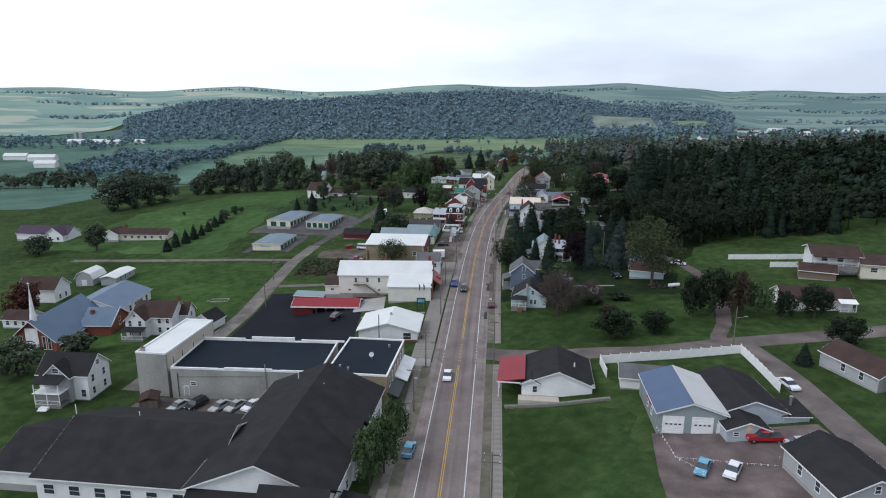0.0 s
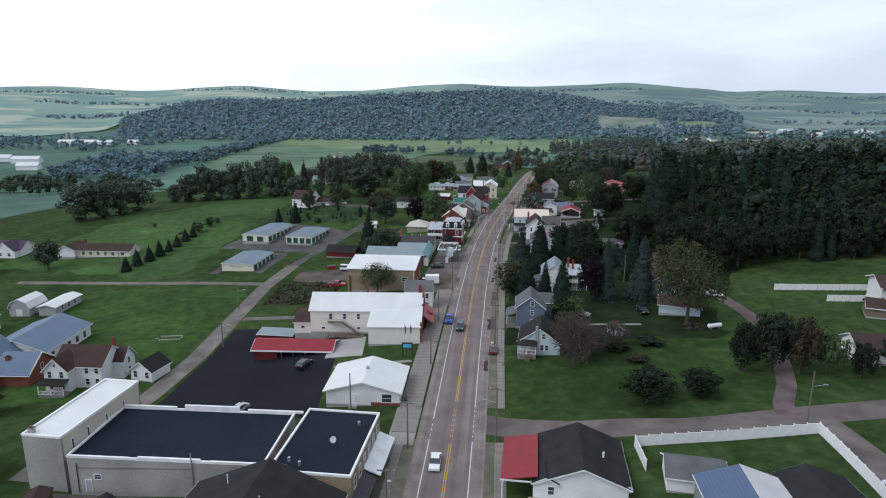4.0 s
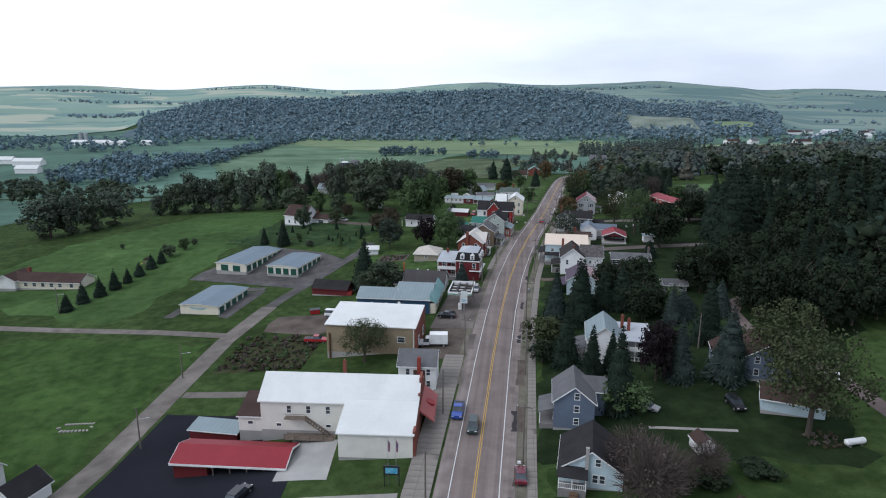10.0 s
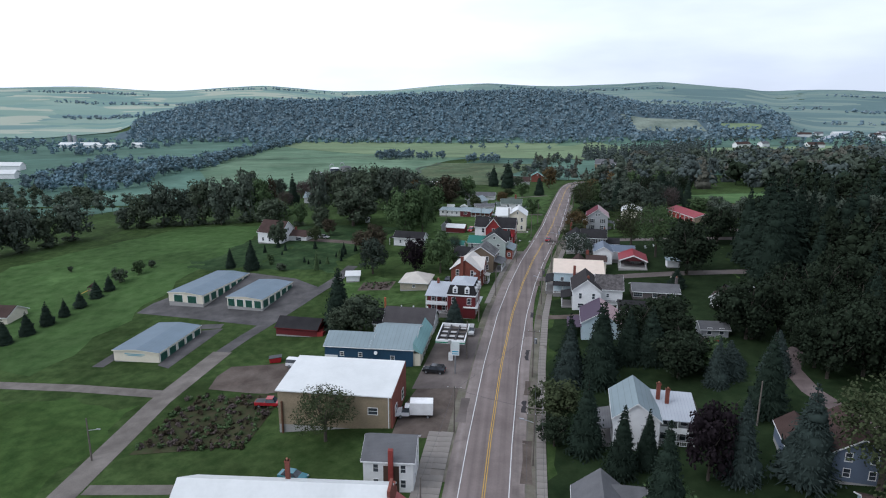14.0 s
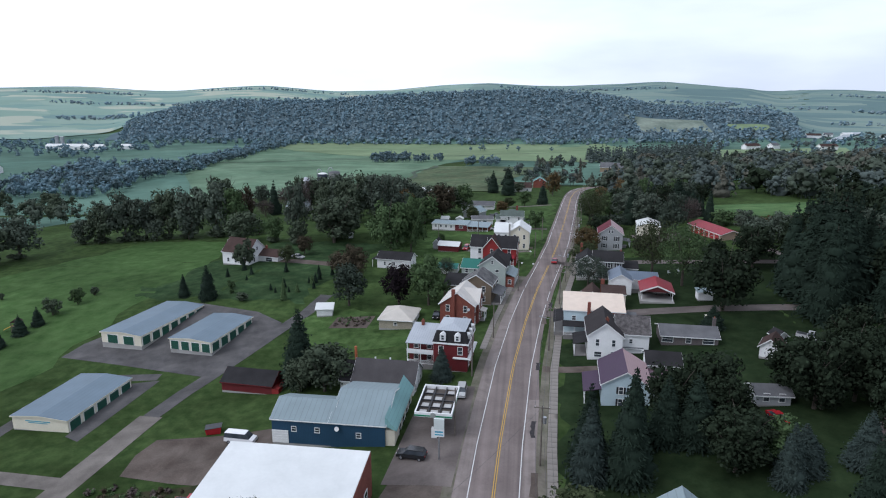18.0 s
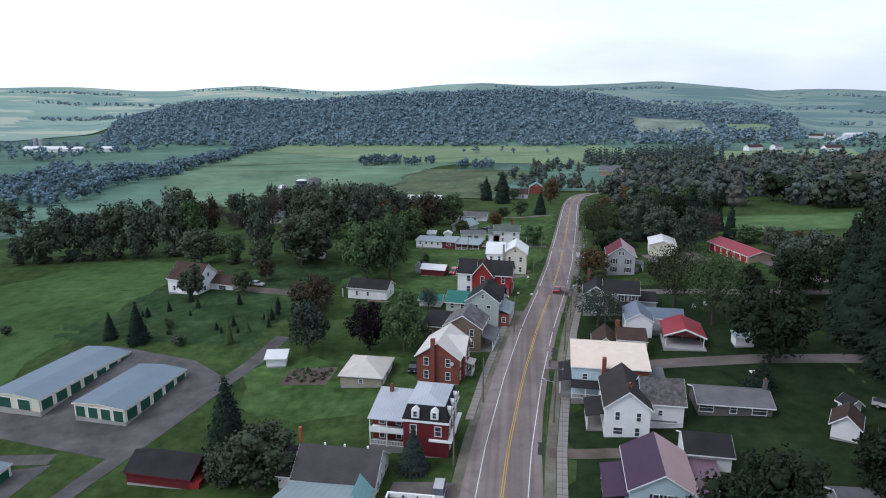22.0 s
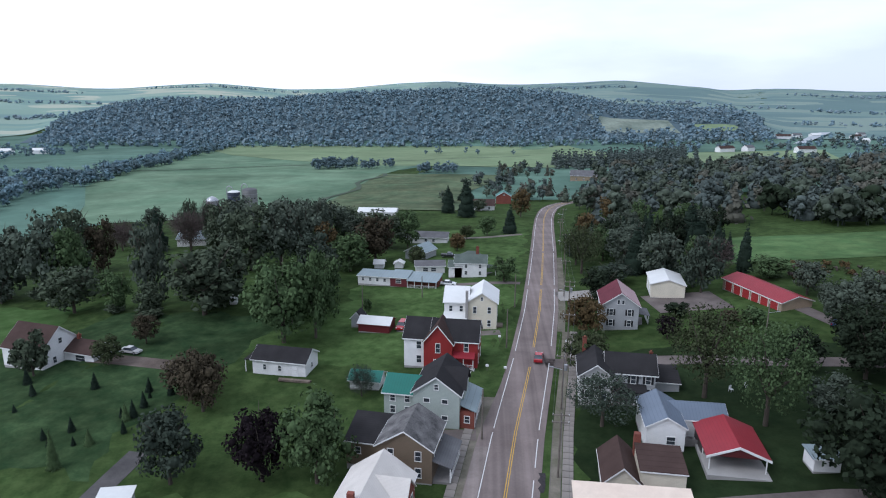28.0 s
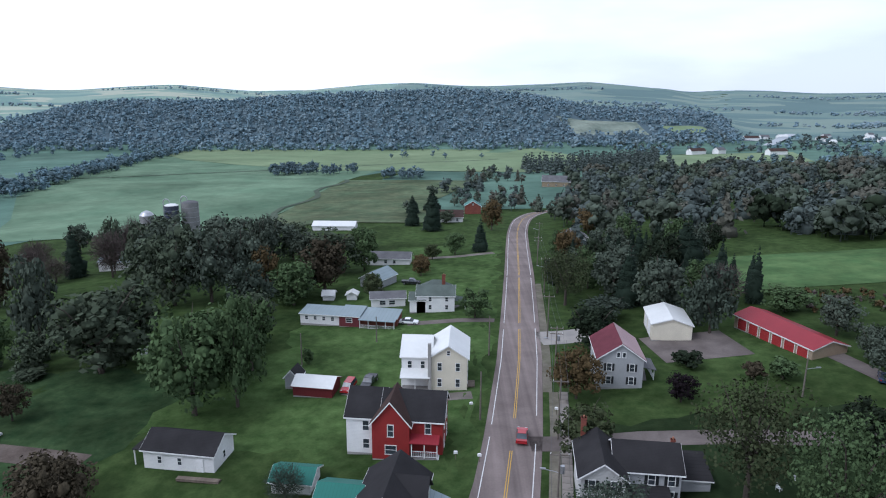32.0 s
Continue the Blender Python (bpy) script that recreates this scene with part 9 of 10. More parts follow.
tree("fir", "spruce", 24.3, 184.1, 9.7, 4.8)
tree("broad", "dark", 37.4, 225.4, 10.5, 10.5)
tree("broad", "yellow", 22.6, 322.4, 10.0, 11.3)
tree("broad", "dark", 69.7, 315.6, 14.0, 14.4)
tree("broad", "dark", 35.0, 122.6, 8.0, 11.6)
tree("broad", "dark", 45.1, 124.8, 6.1, 9.4)
tree("airy", "yellow", 52.1, 160.6, 19.1, 18.0)
tree("bare", "bare", 23.5, 138.5, 13.6, 11.1)
tree("bare", "bare", 33.4, 148.2, 7.1, 7.1)
tree("broad", "dark", 56.1, 134.4, 11.5, 8.7)
tree("broad", "dark", 60.8, 133.8, 14.3, 9.8)
tree("broad", "red", 65.5, 132.7, 13.0, 8.8)
tree("broad", "green", 70.9, 133.1, 9.9, 7.7)
tree("broad", "dark", 75.9, 130.9, 8.0, 6.2)
tree("broad", "dark", 83.2, 131.2, 9.5, 9.1)
tree("broad", "dark", 81.1, 113.0, 7.1, 10.4)
tree("fir", "spruce", 68.2, 102.7, 4.6, 4.1)
tree("fir", "spruce", 76.8, 106.3, 4.6, 5.2)
tree("broad", "green", -9.0, 67.3, 11.8, 6.7)
tree("broad", "green", -8.5, 75.3, 10.2, 5.8)
tree("broad", "green", -10.6, 64.1, 11.6, 6.1)
tree("broad", "rust", -131.5, 150.5, 11.5, 13.5)
tree("broad", "dark", -95.1, 100.6, 9.5, 13.0)
tree("bush", "dark", -93.5, 118.6, 6.1, 11.2)
tree("broad", "dark", -181.7, 224.1, 10.1, 13.7)
tree("broad", "dark", -160.3, 230.4, 12.9, 12.8)
tree("fir", "spruce", 23.6, 168.7, 16.6, 7.8)
tree("fir", "spruce", 15.6, 188.2, 13.4, 7.6)
tree("fir", "spruce", 14.7, 216.8, 13.2, 7.5)
tree("fir", "blue", 47.4, 219.9, 3.5, 5.8)
tree("fir", "spruce", 46.9, 270.2, 5.8, 6.7)
tree("fir", "spruce", 77.4, 282.9, 27.9, 22.9)
tree("fir", "spruce", 75.7, 290.5, 25.9, 18.9)
tree("broad", "dark", 73.2, 325.6, 11.8, 12.4)
tree("broad", "grey", 38.3, 382.0, 7.0, 14.0)
tree("broad", "grey", 58.7, 369.8, 17.7, 12.0)
tree("broad", "dark", 84.8, 353.3, 6.6, 6.5)
tree("bush", "green", 62.2, 345.1, 4.8, 7.0)
tree("broad", "dark", 51.7, 382.5, 16.5, 14.3)
tree("fir", "spruce", 47.2, 393.2, 16.2, 10.5)
tree("broad", "green", 41.1, 412.2, 13.1, 11.0)
tree("airy", "yellow", 32.2, 397.2, 16.6, 15.2)
tree("broad", "dark", -67.4, 355.8, 19.5, 24.8)
tree("broad", "green", -41.7, 338.5, 21.6, 18.2)
tree("broad", "green", -35.3, 341.7, 23.1, 12.2)
tree("broad", "dark", -81.9, 356.8, 9.7, 9.2)
tree("broad", "red", -72.0, 335.9, 8.0, 6.7)
tree("broad", "red", -51.2, 312.8, 8.5, 12.7)
tree("broad", "dark", -72.3, 402.0, 24.9, 20.5)
tree("broad", "dark", -63.2, 404.5, 23.7, 18.5)
tree("broad", "dark", -57.5, 413.4, 23.1, 15.3)
tree("broad", "orange", -50.1, 410.5, 16.4, 11.2)
tree("broad", "green", -40.0, 402.2, 14.2, 15.9)
tree("broad", "red", -33.9, 413.9, 18.3, 18.6)
tree("broad", "green", -26.6, 443.8, 16.3, 12.8)
tree("fir", "spruce", -130.0, 453.6, 19.3, 10.4)
tree("bare", "bare", -114.3, 448.8, 17.9, 15.4)
tree("bare", "bare", -131.6, 444.7, 9.9, 11.2)
tree("bare", "bare", -147.9, 457.6, 12.5, 12.1)
tree("broad", "green", 8.4, 386.6, 8.4, 9.7)
tree("broad", "orange", -7.6, 443.0, 6.4, 7.6)
tree("broad", "yellow", -4.5, 460.9, 6.7, 8.2)
tree("broad", "green", 3.7, 470.7, 9.7, 9.5)
tree("fir", "spruce", 13.3, 474.1, 13.0, 8.6)
tree("fir", "spruce", -6.9, 533.9, 19.3, 13.3)
tree("fir", "spruce", -17.4, 551.9, 15.6, 10.2)
tree("broad", "orange", 20.8, 528.6, 17.1, 11.7)
tree("broad", "green", -19.9, 413.0, 7.0, 6.6)
tree("bush", "green", -26.8, 360.3, 4.1, 3.1)
tree("broad", "red", -46.4, 307.0, 12.6, 10.3)
tree("bare", "grey", -19.3, 313.0, 6.7, 6.4)
tree("bush", "dark", -86.7, 319.6, 10.0, 8.4)
tree("broad", "yellow", -74.0, 324.4, 6.8, 7.5)
tree("fir", "spruce", 19.8, 211.4, 17.0, 8.9)
tree("broad", "dark", 28.3, 226.3, 13.0, 11.1)
tree("fir", "spruce", 46.6, 199.6, 15.0, 8.6)
tree("airy", "yellow", 54.2, 178.6, 17.0, 17.5)
tree("broad", "dark", 79.5, 207.3, 16.0, 13.8)
tree("broad", "dark", 71.7, 202.9, 16.0, 13.2)
tree("broad", "dark", 68.3, 213.7, 16.0, 13.9)
tree("broad", "dark", 61.6, 212.7, 15.0, 12.2)
tree("fir", "spruce", 73.7, 299.6, 22.0, 9.5)
tree("fir", "spruce", 82.3, 306.4, 24.0, 10.8)
tree("fir", "spruce", 87.1, 296.2, 24.0, 10.4)
tree("fir", "spruce", 94.0, 294.1, 24.0, 10.4)
tree("fir", "spruce", 103.5, 294.3, 24.0, 10.6)
tree("fir", "spruce", 107.9, 287.0, 24.0, 10.4)
tree("fir", "spruce", 118.2, 297.7, 25.0, 10.9)
tree("fir", "spruce", 120.2, 286.5, 24.0, 10.6)
tree("fir", "spruce", 97.6, 290.3, 22.0, 10.3)
tree("fir", "spruce", 119.0, 273.3, 24.0, 10.1)
tree("fir", "blue", 41.5, 210.7, 10.0, 5.9)
tree("fir", "spruce", 71.8, 273.0, 24.0, 12.4)
tree("broad", "dark", 32.1, 409.4, 12.0, 12.3)
tree("fir", "spruce", 54.6, 391.7, 14.0, 13.5)
tree("broad", "grey", 58.2, 375.3, 12.0, 10.8)
tree("bare", "bare", 68.4, 387.6, 12.0, 11.5)
tree("broad", "dark", 82.2, 363.7, 10.0, 10.5)
tree("broad", "orange", 41.9, 452.1, 13.0, 12.1)
tree("broad", "orange", 60.7, 507.3, 13.0, 14.6)
tree("broad", "dark", 79.1, 340.9, 11.0, 11.1)
tree("broad", "dark", 88.8, 349.1, 11.0, 13.4)
tree("broad", "dark", 32.1, 365.1, 11.0, 13.3)
tree("broad", "dark", 51.0, 417.5, 13.0, 13.4)
tree("fir", "spruce", 72.6, 425.5, 17.0, 16.1)
tree("broad", "dark", 64.6, 420.7, 15.0, 13.8)
tree("broad", "green", 80.0, 380.1, 7.0, 13.3)
tree("broad", "dark", 80.8, 349.8, 8.0, 7.5)
tree("broad", "dark", -41.2, 369.9, 15.0, 14.0)
tree("broad", "dark", -44.0, 360.3, 13.0, 13.3)
tree("broad", "dark", -107.6, 477.0, 21.5, 26.0)
tree("broad", "dark", -106.2, 460.1, 20.5, 19.0)
tree("broad", "dark", -84.1, 469.9, 20.0, 22.1)
tree("broad", "dark", -159.4, 506.7, 15.0, 14.0)
tree("broad", "dark", -59.7, 484.6, 13.0, 16.0)
tree("broad", "grey", -42.3, 410.4, 10.0, 16.2)
tree("broad", "green", -32.9, 483.6, 11.0, 13.4)
tree("bare", "bare", -154.2, 470.0, 13.0, 15.1)
tree("bare", "bare", -140.8, 497.0, 13.0, 15.9)
tree("bare", "bare", -139.1, 505.3, 13.0, 13.5)
tree("fir", "spruce", -20.2, 598.0, 11.0, 11.6)
tree("fir", "spruce", -9.5, 611.7, 13.0, 15.3)
tree("broad", "orange", -7.2, 434.1, 7.0, 7.1)
tree("broad", "dark", -0.5, 557.4, 8.0, 11.4)
tree("broad", "yellow", -19.0, 408.1, 8.0, 7.8)
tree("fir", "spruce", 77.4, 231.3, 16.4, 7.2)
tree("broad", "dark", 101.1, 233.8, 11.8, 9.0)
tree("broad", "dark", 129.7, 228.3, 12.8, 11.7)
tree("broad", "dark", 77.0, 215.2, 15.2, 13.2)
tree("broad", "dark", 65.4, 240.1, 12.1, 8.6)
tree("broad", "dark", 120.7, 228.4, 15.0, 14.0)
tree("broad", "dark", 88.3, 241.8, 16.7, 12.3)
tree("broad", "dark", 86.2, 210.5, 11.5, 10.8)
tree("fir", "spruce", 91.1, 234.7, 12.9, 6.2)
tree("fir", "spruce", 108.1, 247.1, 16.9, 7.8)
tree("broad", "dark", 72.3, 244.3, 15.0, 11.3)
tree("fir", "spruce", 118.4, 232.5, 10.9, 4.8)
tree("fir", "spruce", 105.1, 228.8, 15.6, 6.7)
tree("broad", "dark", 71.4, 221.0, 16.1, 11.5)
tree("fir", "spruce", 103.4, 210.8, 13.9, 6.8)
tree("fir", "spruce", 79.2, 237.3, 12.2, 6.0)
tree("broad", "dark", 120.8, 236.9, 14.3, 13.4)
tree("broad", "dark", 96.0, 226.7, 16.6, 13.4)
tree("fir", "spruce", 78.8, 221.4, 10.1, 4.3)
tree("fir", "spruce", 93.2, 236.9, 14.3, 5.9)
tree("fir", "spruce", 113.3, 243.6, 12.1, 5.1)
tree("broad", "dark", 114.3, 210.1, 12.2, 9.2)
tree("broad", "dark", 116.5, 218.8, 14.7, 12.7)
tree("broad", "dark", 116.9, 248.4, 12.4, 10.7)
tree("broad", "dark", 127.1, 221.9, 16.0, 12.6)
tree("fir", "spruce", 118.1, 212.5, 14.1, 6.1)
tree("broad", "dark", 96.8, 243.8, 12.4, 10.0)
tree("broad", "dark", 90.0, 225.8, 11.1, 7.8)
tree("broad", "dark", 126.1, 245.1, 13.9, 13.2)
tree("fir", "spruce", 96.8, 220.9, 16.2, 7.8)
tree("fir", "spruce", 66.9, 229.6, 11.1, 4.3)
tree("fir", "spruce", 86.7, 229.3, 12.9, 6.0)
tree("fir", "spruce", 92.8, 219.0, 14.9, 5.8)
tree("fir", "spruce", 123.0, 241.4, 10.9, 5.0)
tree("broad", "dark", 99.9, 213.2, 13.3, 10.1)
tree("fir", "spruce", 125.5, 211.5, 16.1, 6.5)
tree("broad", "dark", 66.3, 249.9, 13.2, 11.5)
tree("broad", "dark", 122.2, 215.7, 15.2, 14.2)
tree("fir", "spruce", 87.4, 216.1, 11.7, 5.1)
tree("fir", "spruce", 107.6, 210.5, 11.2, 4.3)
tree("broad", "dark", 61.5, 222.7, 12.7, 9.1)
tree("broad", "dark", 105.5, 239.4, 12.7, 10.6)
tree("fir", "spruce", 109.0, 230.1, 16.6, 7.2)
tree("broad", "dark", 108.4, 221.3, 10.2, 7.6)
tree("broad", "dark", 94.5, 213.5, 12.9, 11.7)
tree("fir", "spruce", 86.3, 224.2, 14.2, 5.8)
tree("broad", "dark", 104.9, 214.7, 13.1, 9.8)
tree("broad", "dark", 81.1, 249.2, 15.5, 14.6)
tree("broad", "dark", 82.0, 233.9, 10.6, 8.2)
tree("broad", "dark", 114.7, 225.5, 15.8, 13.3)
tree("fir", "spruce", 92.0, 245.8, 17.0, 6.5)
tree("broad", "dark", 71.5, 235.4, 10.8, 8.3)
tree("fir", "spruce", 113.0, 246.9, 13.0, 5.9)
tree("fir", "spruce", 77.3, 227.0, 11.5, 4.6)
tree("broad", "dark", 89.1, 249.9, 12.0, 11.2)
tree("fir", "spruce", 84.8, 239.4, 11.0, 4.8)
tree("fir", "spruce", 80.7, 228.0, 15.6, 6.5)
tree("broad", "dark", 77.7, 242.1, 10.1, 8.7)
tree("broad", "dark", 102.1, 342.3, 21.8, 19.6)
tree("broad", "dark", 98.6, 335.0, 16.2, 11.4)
tree("broad", "dark", 95.4, 316.7, 19.6, 15.6)
tree("fir", "spruce", 106.5, 303.3, 21.2, 10.6)
tree("fir", "spruce", 101.0, 310.1, 19.0, 7.9)
tree("fir", "spruce", 114.2, 301.8, 21.0, 8.9)
tree("fir", "spruce", 88.1, 324.6, 17.8, 7.4)
tree("fir", "spruce", 126.8, 341.7, 20.5, 9.2)
tree("fir", "spruce", 92.5, 339.1, 17.1, 6.9)
tree("broad", "dark", 113.6, 335.5, 22.5, 20.7)
tree("broad", "dark", 96.9, 301.8, 20.0, 14.9)
tree("broad", "dark", 129.5, 325.8, 15.1, 12.0)
tree("fir", "spruce", 127.5, 317.5, 22.0, 9.5)
tree("fir", "spruce", 124.6, 290.5, 15.1, 6.4)
tree("fir", "spruce", 127.7, 335.6, 17.9, 8.6)
tree("fir", "spruce", 86.9, 320.8, 17.9, 7.9)
tree("fir", "spruce", 89.9, 304.8, 21.3, 10.1)
tree("fir", "spruce", 128.5, 301.9, 20.4, 8.3)
tree("broad", "dark", 105.7, 316.7, 15.5, 12.4)
tree("fir", "spruce", 101.2, 322.0, 15.5, 7.5)
tree("broad", "dark", 112.9, 309.0, 18.3, 14.1)
tree("fir", "spruce", 86.7, 286.0, 20.5, 8.1)
tree("fir", "spruce", 94.2, 326.3, 19.6, 9.6)
tree("fir", "spruce", 118.7, 321.3, 18.9, 9.0)
tree("broad", "dark", 80.9, 313.7, 18.6, 14.6)
tree("fir", "spruce", 95.2, 342.7, 16.8, 7.0)
tree("broad", "dark", 103.4, 328.6, 16.8, 12.0)
tree("fir", "spruce", 91.4, 298.5, 21.8, 9.1)
tree("fir", "spruce", 109.6, 329.0, 18.6, 7.9)
tree("fir", "spruce", 123.5, 326.5, 18.5, 8.1)
tree("broad", "dark", 103.2, 267.4, 16.5, 12.1)
tree("broad", "dark", 99.8, 284.8, 15.5, 11.3)
tree("broad", "dark", 125.9, 266.2, 15.5, 14.0)
tree("fir", "spruce", 88.6, 255.6, 15.5, 7.2)
tree("broad", "dark", 93.0, 264.3, 17.0, 15.1)
tree("fir", "spruce", 93.1, 252.4, 14.5, 6.2)
tree("fir", "spruce", 83.7, 273.0, 17.5, 7.7)
tree("broad", "dark", 100.6, 262.0, 13.6, 12.2)
tree("broad", "dark", 127.3, 277.3, 17.9, 16.1)
tree("fir", "spruce", 82.3, 289.4, 17.8, 7.5)
tree("broad", "dark", 117.6, 258.3, 13.6, 11.3)
tree("broad", "dark", 124.9, 257.8, 13.0, 11.2)
tree("broad", "dark", 89.0, 280.8, 17.1, 15.1)
tree("fir", "spruce", 97.4, 253.7, 13.2, 5.3)
tree("broad", "dark", 84.1, 264.8, 13.6, 9.8)
tree("broad", "dark", 118.8, 266.8, 15.3, 13.3)
tree("fir", "spruce", 101.1, 277.4, 15.8, 6.8)
tree("fir", "spruce", 101.5, 272.2, 17.6, 7.9)
tree("broad", "dark", 110.4, 268.7, 13.9, 11.5)
tree("fir", "spruce", 89.7, 272.0, 12.7, 5.6)
tree("broad", "dark", 110.3, 254.2, 17.4, 12.4)
tree("broad", "dark", 105.6, 281.2, 15.8, 11.4)
tree("fir", "spruce", 104.0, 255.3, 15.4, 6.6)
tree("fir", "spruce", 111.0, 281.9, 13.2, 5.2)
tree("fir", "spruce", 98.9, 266.6, 12.6, 5.1)
tree("broad", "dark", 79.0, 472.5, 9.7, 7.3)
tree("broad", "dark", 41.5, 427.7, 10.1, 8.8)
tree("broad", "green", 70.3, 434.8, 12.6, 8.9)
tree("fir", "spruce", 65.9, 443.5, 11.2, 4.8)
tree("fir", "spruce", 48.1, 408.8, 10.6, 5.2)
tree("fir", "spruce", 76.3, 388.2, 14.7, 6.0)
tree("broad", "dark", 45.8, 402.6, 15.3, 14.2)
tree("broad", "green", 66.4, 399.0, 10.8, 9.0)
tree("fir", "spruce", 56.9, 442.4, 10.4, 5.1)
tree("broad", "dark", 52.0, 450.5, 12.0, 10.7)
tree("fir", "spruce", 75.5, 462.7, 10.7, 5.0)
tree("broad", "dark", 43.8, 418.8, 14.5, 12.3)
tree("broad", "dark", 78.5, 433.4, 14.5, 11.5)
tree("fir", "spruce", 60.7, 432.5, 14.1, 6.9)
tree("fir", "spruce", 53.1, 441.0, 12.2, 5.3)
tree("fir", "spruce", 75.5, 405.5, 9.8, 4.7)
tree("fir", "spruce", 44.2, 462.7, 11.2, 4.7)
tree("broad", "green", 40.2, 459.0, 11.4, 9.4)
tree("broad", "dark", 59.2, 449.3, 9.8, 8.7)
tree("fir", "spruce", 74.9, 457.9, 11.1, 4.7)
tree("fir", "spruce", 89.4, 468.8, 13.5, 5.2)
tree("fir", "spruce", 77.8, 428.9, 12.1, 5.4)
tree("fir", "spruce", 72.8, 400.8, 15.0, 6.2)
tree("fir", "spruce", 64.2, 453.7, 11.0, 4.7)
tree("fir", "spruce", 77.6, 404.1, 9.5, 4.7)
tree("broad", "green", 76.3, 443.9, 15.8, 13.0)
tree("fir", "spruce", 81.6, 474.6, 9.1, 4.2)
tree("fir", "spruce", 48.6, 471.6, 12.7, 5.6)
tree("fir", "spruce", 41.7, 440.8, 10.8, 5.4)
tree("broad", "dark", 88.3, 446.8, 12.2, 10.3)
tree("fir", "spruce", 44.4, 432.5, 9.7, 4.7)
tree("fir", "spruce", 67.7, 410.4, 13.4, 5.2)
tree("fir", "spruce", 77.6, 409.5, 10.0, 4.1)
tree("broad", "dark", 58.9, 454.0, 12.2, 9.8)
tree("fir", "spruce", 78.8, 395.6, 11.9, 5.1)
tree("broad", "dark", 58.6, 411.5, 14.9, 10.6)
tree("broad", "green", 63.5, 458.4, 11.6, 9.1)
tree("broad", "green", 64.7, 465.3, 15.2, 11.3)
tree("broad", "dark", 36.4, 231.8, 12.6, 12.7)
tree("broad", "dark", 53.5, 232.6, 15.6, 15.1)
tree("broad", "dark", 60.8, 234.9, 14.4, 13.3)
tree("broad", "dark", 51.0, 238.0, 11.4, 10.2)
tree("fir", "blue", 44.7, 214.8, 7.5, 8.4)
tree("broad", "dark", 35.4, 213.9, 10.4, 12.0)
tree("broad", "maroon", 32.3, 180.5, 14.2, 9.6)
tree("fir", "blue", 36.7, 180.7, 13.3, 7.3)
tree("fir", "blue", 45.6, 180.9, 15.2, 10.2)
tree("fir", "blue", 53.6, 215.5, 9.0, 7.4)
tree("broad", "dark", 37.2, 217.4, 9.5, 11.2)
tree("broad", "green", 42.5, 217.4, 7.7, 9.3)
tree("fir", "spruce", 31.4, 221.5, 12.2, 9.4)
tree("fir", "spruce", 27.0, 221.8, 11.7, 8.0)
tree("broad", "dark", 61.3, 217.5, 10.4, 11.1)
tree("broad", "dark", 54.6, 232.4, 10.3, 11.9)
tree("broad", "dark", 63.6, 234.9, 9.1, 13.8)
tree("airy", "yellow", 40.8, 311.0, 18.3, 15.7)
tree("airy", "green", 47.0, 301.2, 18.6, 14.7)
tree("broad", "dark", 52.1, 281.3, 18.0, 18.9)
tree("broad", "dark", 57.0, 302.0, 8.5, 9.5)
tree("broad", "dark", 60.5, 320.0, 9.0, 10.5)
tree("broad", "maroon", 41.9, 338.5, 6.0, 6.5)
tree("bush", "dark", 47.9, 352.7, 3.6, 7.5)
tree("bush", "red", 57.5, 346.0, 3.8, 5.0)
tree("airy", "grey", 22.1, 302.8, 10.0, 12.5)
tree("broad", "orange", 24.9, 342.5, 10.8, 10.5)
tree("bare", "bare", 23.0, 147.5, 9.5, 11.0)
tree("bare", "bare", 27.5, 144.5, 8.0, 9.0)
tree("bush", "dark", 34.0, 147.0, 2.4, 7.0)
tree("bush", "dark", 41.0, 150.0, 2.0, 8.0)
tree("bush", "red", 37.0, 141.0, 1.8, 6.0)
tree("fir", "spruce", -59.6, 313.5, 3.1, 1.7)
tree("bush", "green", -78.7, 292.8, 1.6, 2.0)
tree("fir", "spruce", -57.6, 307.8, 3.2, 1.8)
tree("bush", "green", -80.3, 296.0, 2.9, 3.4)
tree("fir", "spruce", -79.4, 304.5, 1.7, 1.0)
tree("fir", "spruce", -62.6, 295.2, 1.8, 1.0)
tree("fir", "spruce", -65.4, 299.1, 2.8, 1.6)
tree("bush", "green", -86.5, 293.7, 2.0, 2.4)
tree("fir", "spruce", -85.2, 315.8, 3.6, 2.0)
tree("fir", "spruce", -91.1, 304.8, 2.8, 1.6)
tree("fir", "spruce", -70.5, 314.1, 3.5, 1.9)
tree("fir", "spruce", -59.6, 304.0, 2.1, 1.1)
tree("fir", "spruce", -80.3, 310.5, 2.0, 1.1)
tree("fir", "spruce", -55.0, 312.6, 3.1, 1.7)
tree("fir", "spruce", -66.4, 294.6, 1.8, 1.0)
tree("fir", "spruce", -58.3, 311.2, 1.6, 0.9)
tree("fir", "spruce", -57.7, 304.4, 3.4, 1.8)
tree("fir", "spruce", -68.5, 296.4, 2.2, 1.2)
tree("fir", "spruce", -56.5, 299.2, 2.4, 1.3)
tree("fir", "spruce", -87.4, 308.5, 3.1, 1.7)
tree("fir", "spruce", -90.9, 304.0, 2.7, 1.5)
tree("fir", "spruce", -80.7, 311.0, 2.7, 1.5)
tree("fir", "spruce", -68.4, 296.6, 1.5, 0.8)
tree("fir", "spruce", -92.7, 304.9, 1.8, 1.0)
tree("bush", "dark", -204.6, 314.6, 2.9, 6.7)
tree("bush", "dark", -195.7, 322.0, 4.5, 7.8)
tree("bush", "dark", -191.5, 330.8, 2.9, 9.1)
tree("bush", "dark", -191.0, 343.9, 2.6, 8.8)
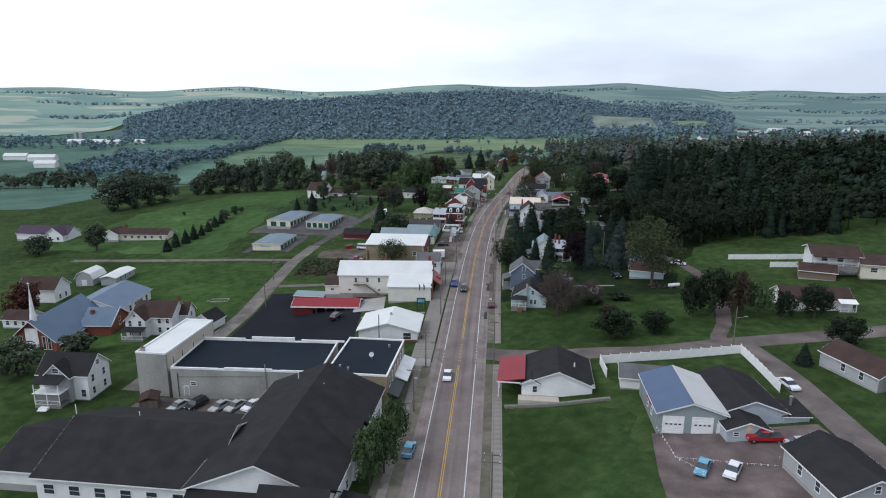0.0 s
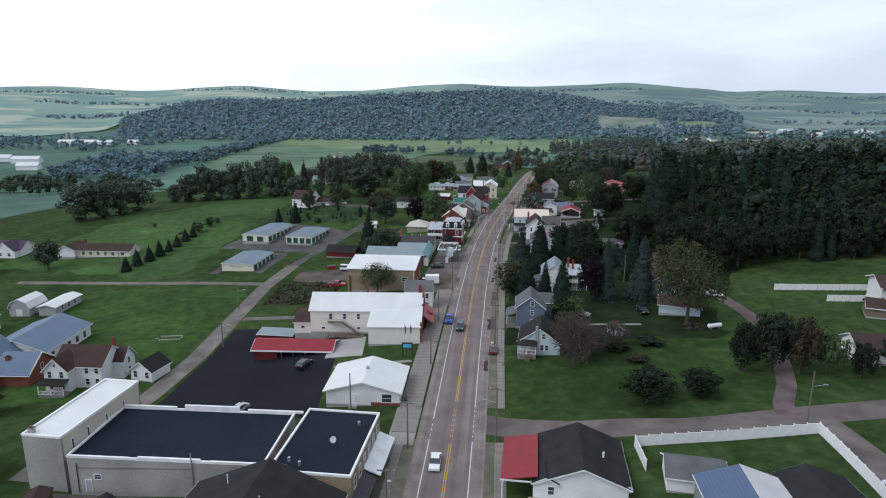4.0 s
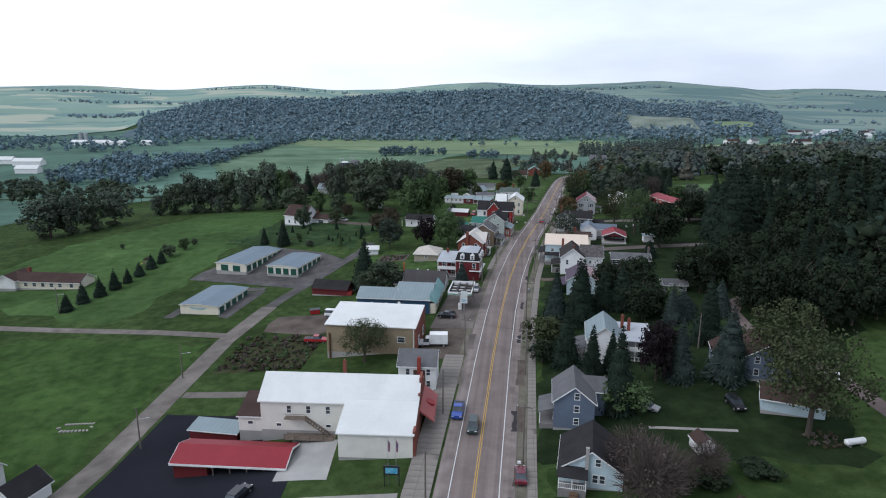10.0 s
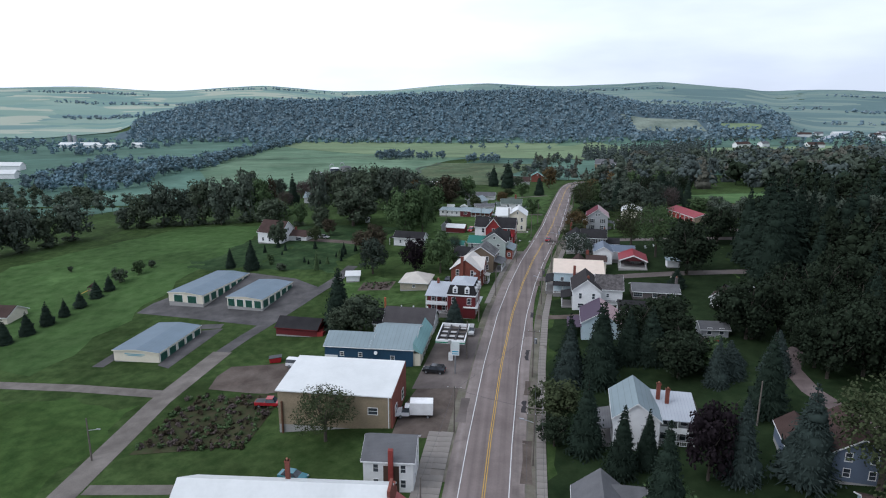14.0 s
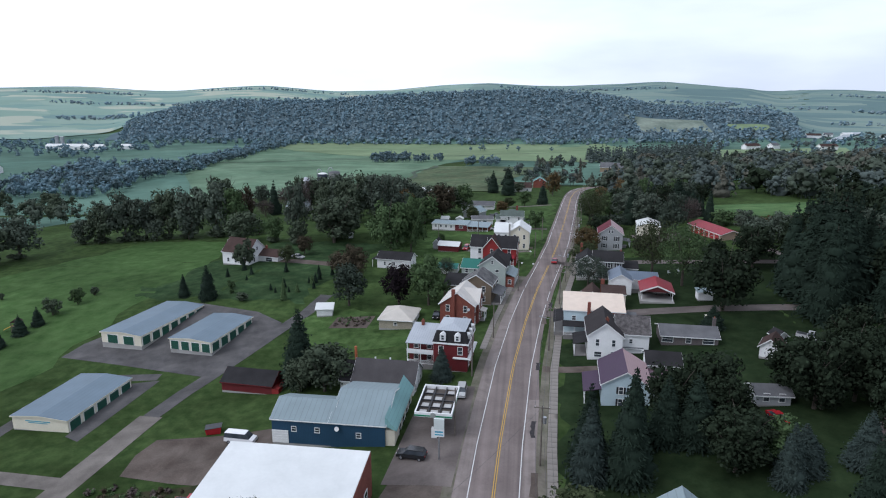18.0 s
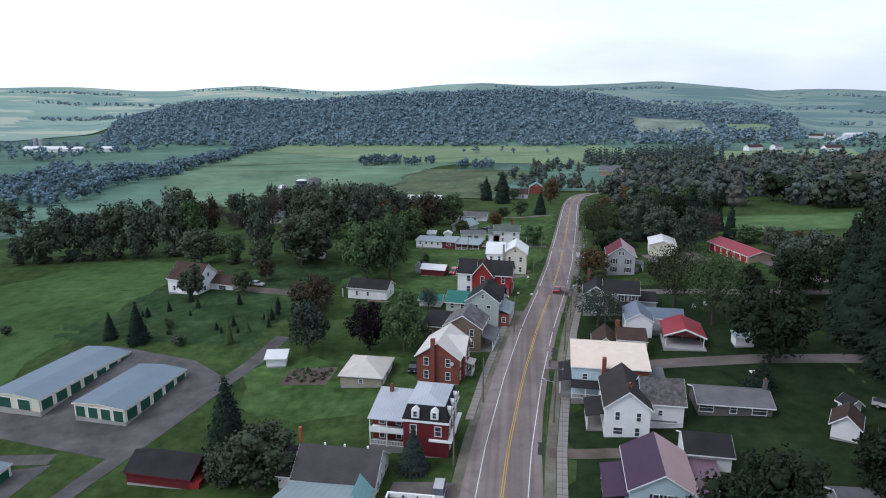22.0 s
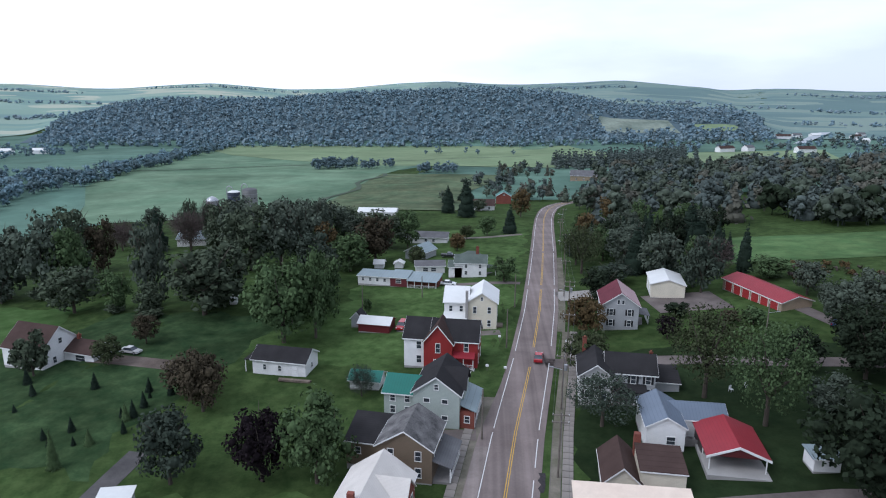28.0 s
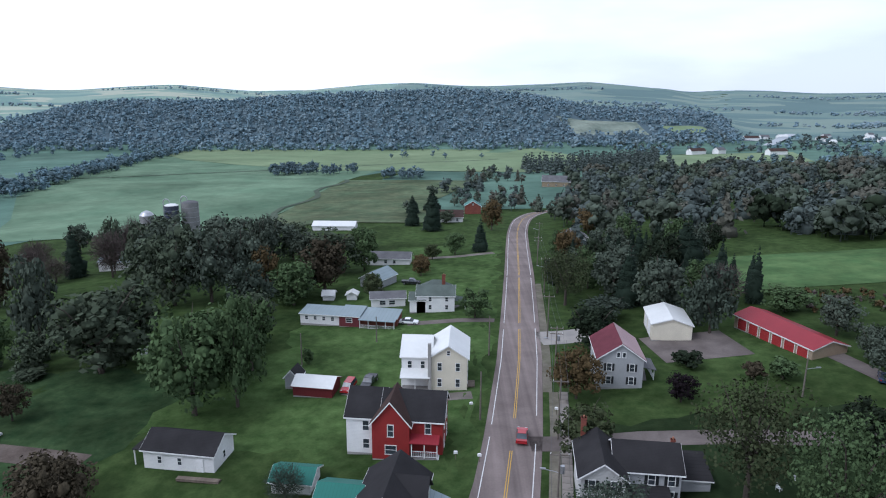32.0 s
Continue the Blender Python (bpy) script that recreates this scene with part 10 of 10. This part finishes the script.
tree("bush", "dark", -182.3, 370.2, 4.2, 6.8)
tree("bush", "dark", -174.5, 372.1, 3.2, 9.5)
tree("bush", "dark", -165.3, 373.6, 3.0, 8.6)
tree("bush", "dark", -159.0, 375.4, 2.6, 9.5)
tree("bush", "dark", -147.4, 377.1, 3.2, 6.3)
tree("bush", "dark", -139.3, 377.0, 2.6, 6.4)
tree("bush", "dark", -124.8, 377.1, 4.2, 9.3)
tree("bush", "dark", -118.6, 378.2, 3.9, 8.2)
tree("bush", "dark", -93.4, 360.0, 2.7, 7.0)
tree("bush", "dark", -85.0, 363.3, 4.4, 8.3)
tree("bush", "dark", -80.5, 354.0, 3.0, 9.5)
tree("bush", "dark", -104.9, 475.5, 2.8, 9.2)
tree("bush", "dark", -105.9, 457.5, 3.3, 8.4)
tree("bush", "dark", -83.4, 468.4, 3.3, 9.0)
tree("bush", "dark", -161.9, 503.8, 2.6, 9.9)


for kind, leaf, x, y, h, w in (("broad", "dark", -138.2, 412, 26.7, 18.1), ("broad", "red", -129.1, 413.4, 21.2, 12.5), ("broad", "grey", -118.3, 384.6, 14.7, 11.5), ("broad", "green", -107.1, 379.3, 8.0, 9.0),
                               ("broad", "dark", -136.3, 374.5, 9.1, 9.8), ("broad", "dark", -150.6, 374.1, 10.8, 10), ("broad", "dark", -116.9, 455.3, 23.1, 10.2), ("bare", "bare", -111.9, 460.8, 21.9, 9.0),
                               ("broad", "mid", -62.9, 450.8, 20.3, 12), ("broad", "mid", -55.2, 463.3, 13.4, 11.2), ("broad", "mid", -47.5, 452, 14, 12.5), ("broad", "mid", -81.6, 416.4, 25.0, 18.5), ("broad", "deep", -91, 424, 22.5, 15), ("broad", "rusty", -39.5, 446, 13.5, 12), ("broad", "grey", -46.9, 386.3, 18.1, 14.9), ("broad", "dark", -105.8, 361.8, 15.0, 17.0)):
    tree(kind, leaf, x, y, h, w)


# ---- pavement slabs ----
rsp = random.Random(2)
SLABS = {}
for bed, l, r, lift in slab_jobs:
    y0, y1 = l[0][1], l[-1][1]
    wide = r[0][0] - l[0][0]
    cols = 2 if wide > 3 else 1
    n = min(int((y1 - y0) / 1.55), 150)
    for i in range(n):
        y = y0 + (i + 0.5) * (y1 - y0) / n
        for c in range(cols):
            if rsp.random() < 0.04:
                continue
            w, d = wide / cols - 0.02, (y1 - y0) / n - 0.025
            key = (round(w, 2), round(d, 2))
            if key not in SLABS:
                h, b = 0.03, 0.008
                SLABS[key] = Geo().add([(-w / 2, -d / 2, -h), (w / 2, -d / 2, -h), (w / 2, d / 2, -h), (-w / 2, d / 2, -h), (-w / 2, -d / 2, h - b), (w / 2, -d / 2, h - b), (w / 2, d / 2, h - b), (-w / 2, d / 2, h - b),
                                       (-w / 2 + b, -d / 2 + b, h), (w / 2 - b, -d / 2 + b, h), (w / 2 - b, d / 2 - b, h), (-w / 2 + b, d / 2 - b, h)],
                                       [(0, 1, 5, 4), (1, 2, 6, 5), (2, 3, 7, 6), (3, 0, 4, 7), (4, 5, 9, 8), (5, 6, 10, 9), (6, 7, 11, 10), (7, 4, 8, 11), (8, 9, 10, 11)]).mesh("slab")
                SLABS[key].materials.append(SLAB)
            x = rx(y) + (l[0][0] - rx(y0)) + wide * (c + 0.5) / cols
            turn = -math.degrees(math.atan2(rx(y + 1) - rx(y - 1), 2))
            part("slab", SLABS[key], SLAB, bed, m=pose(x, y, top(x, y) + lift + rsp.uniform(-0.003, 0.003), 0, 0, turn))
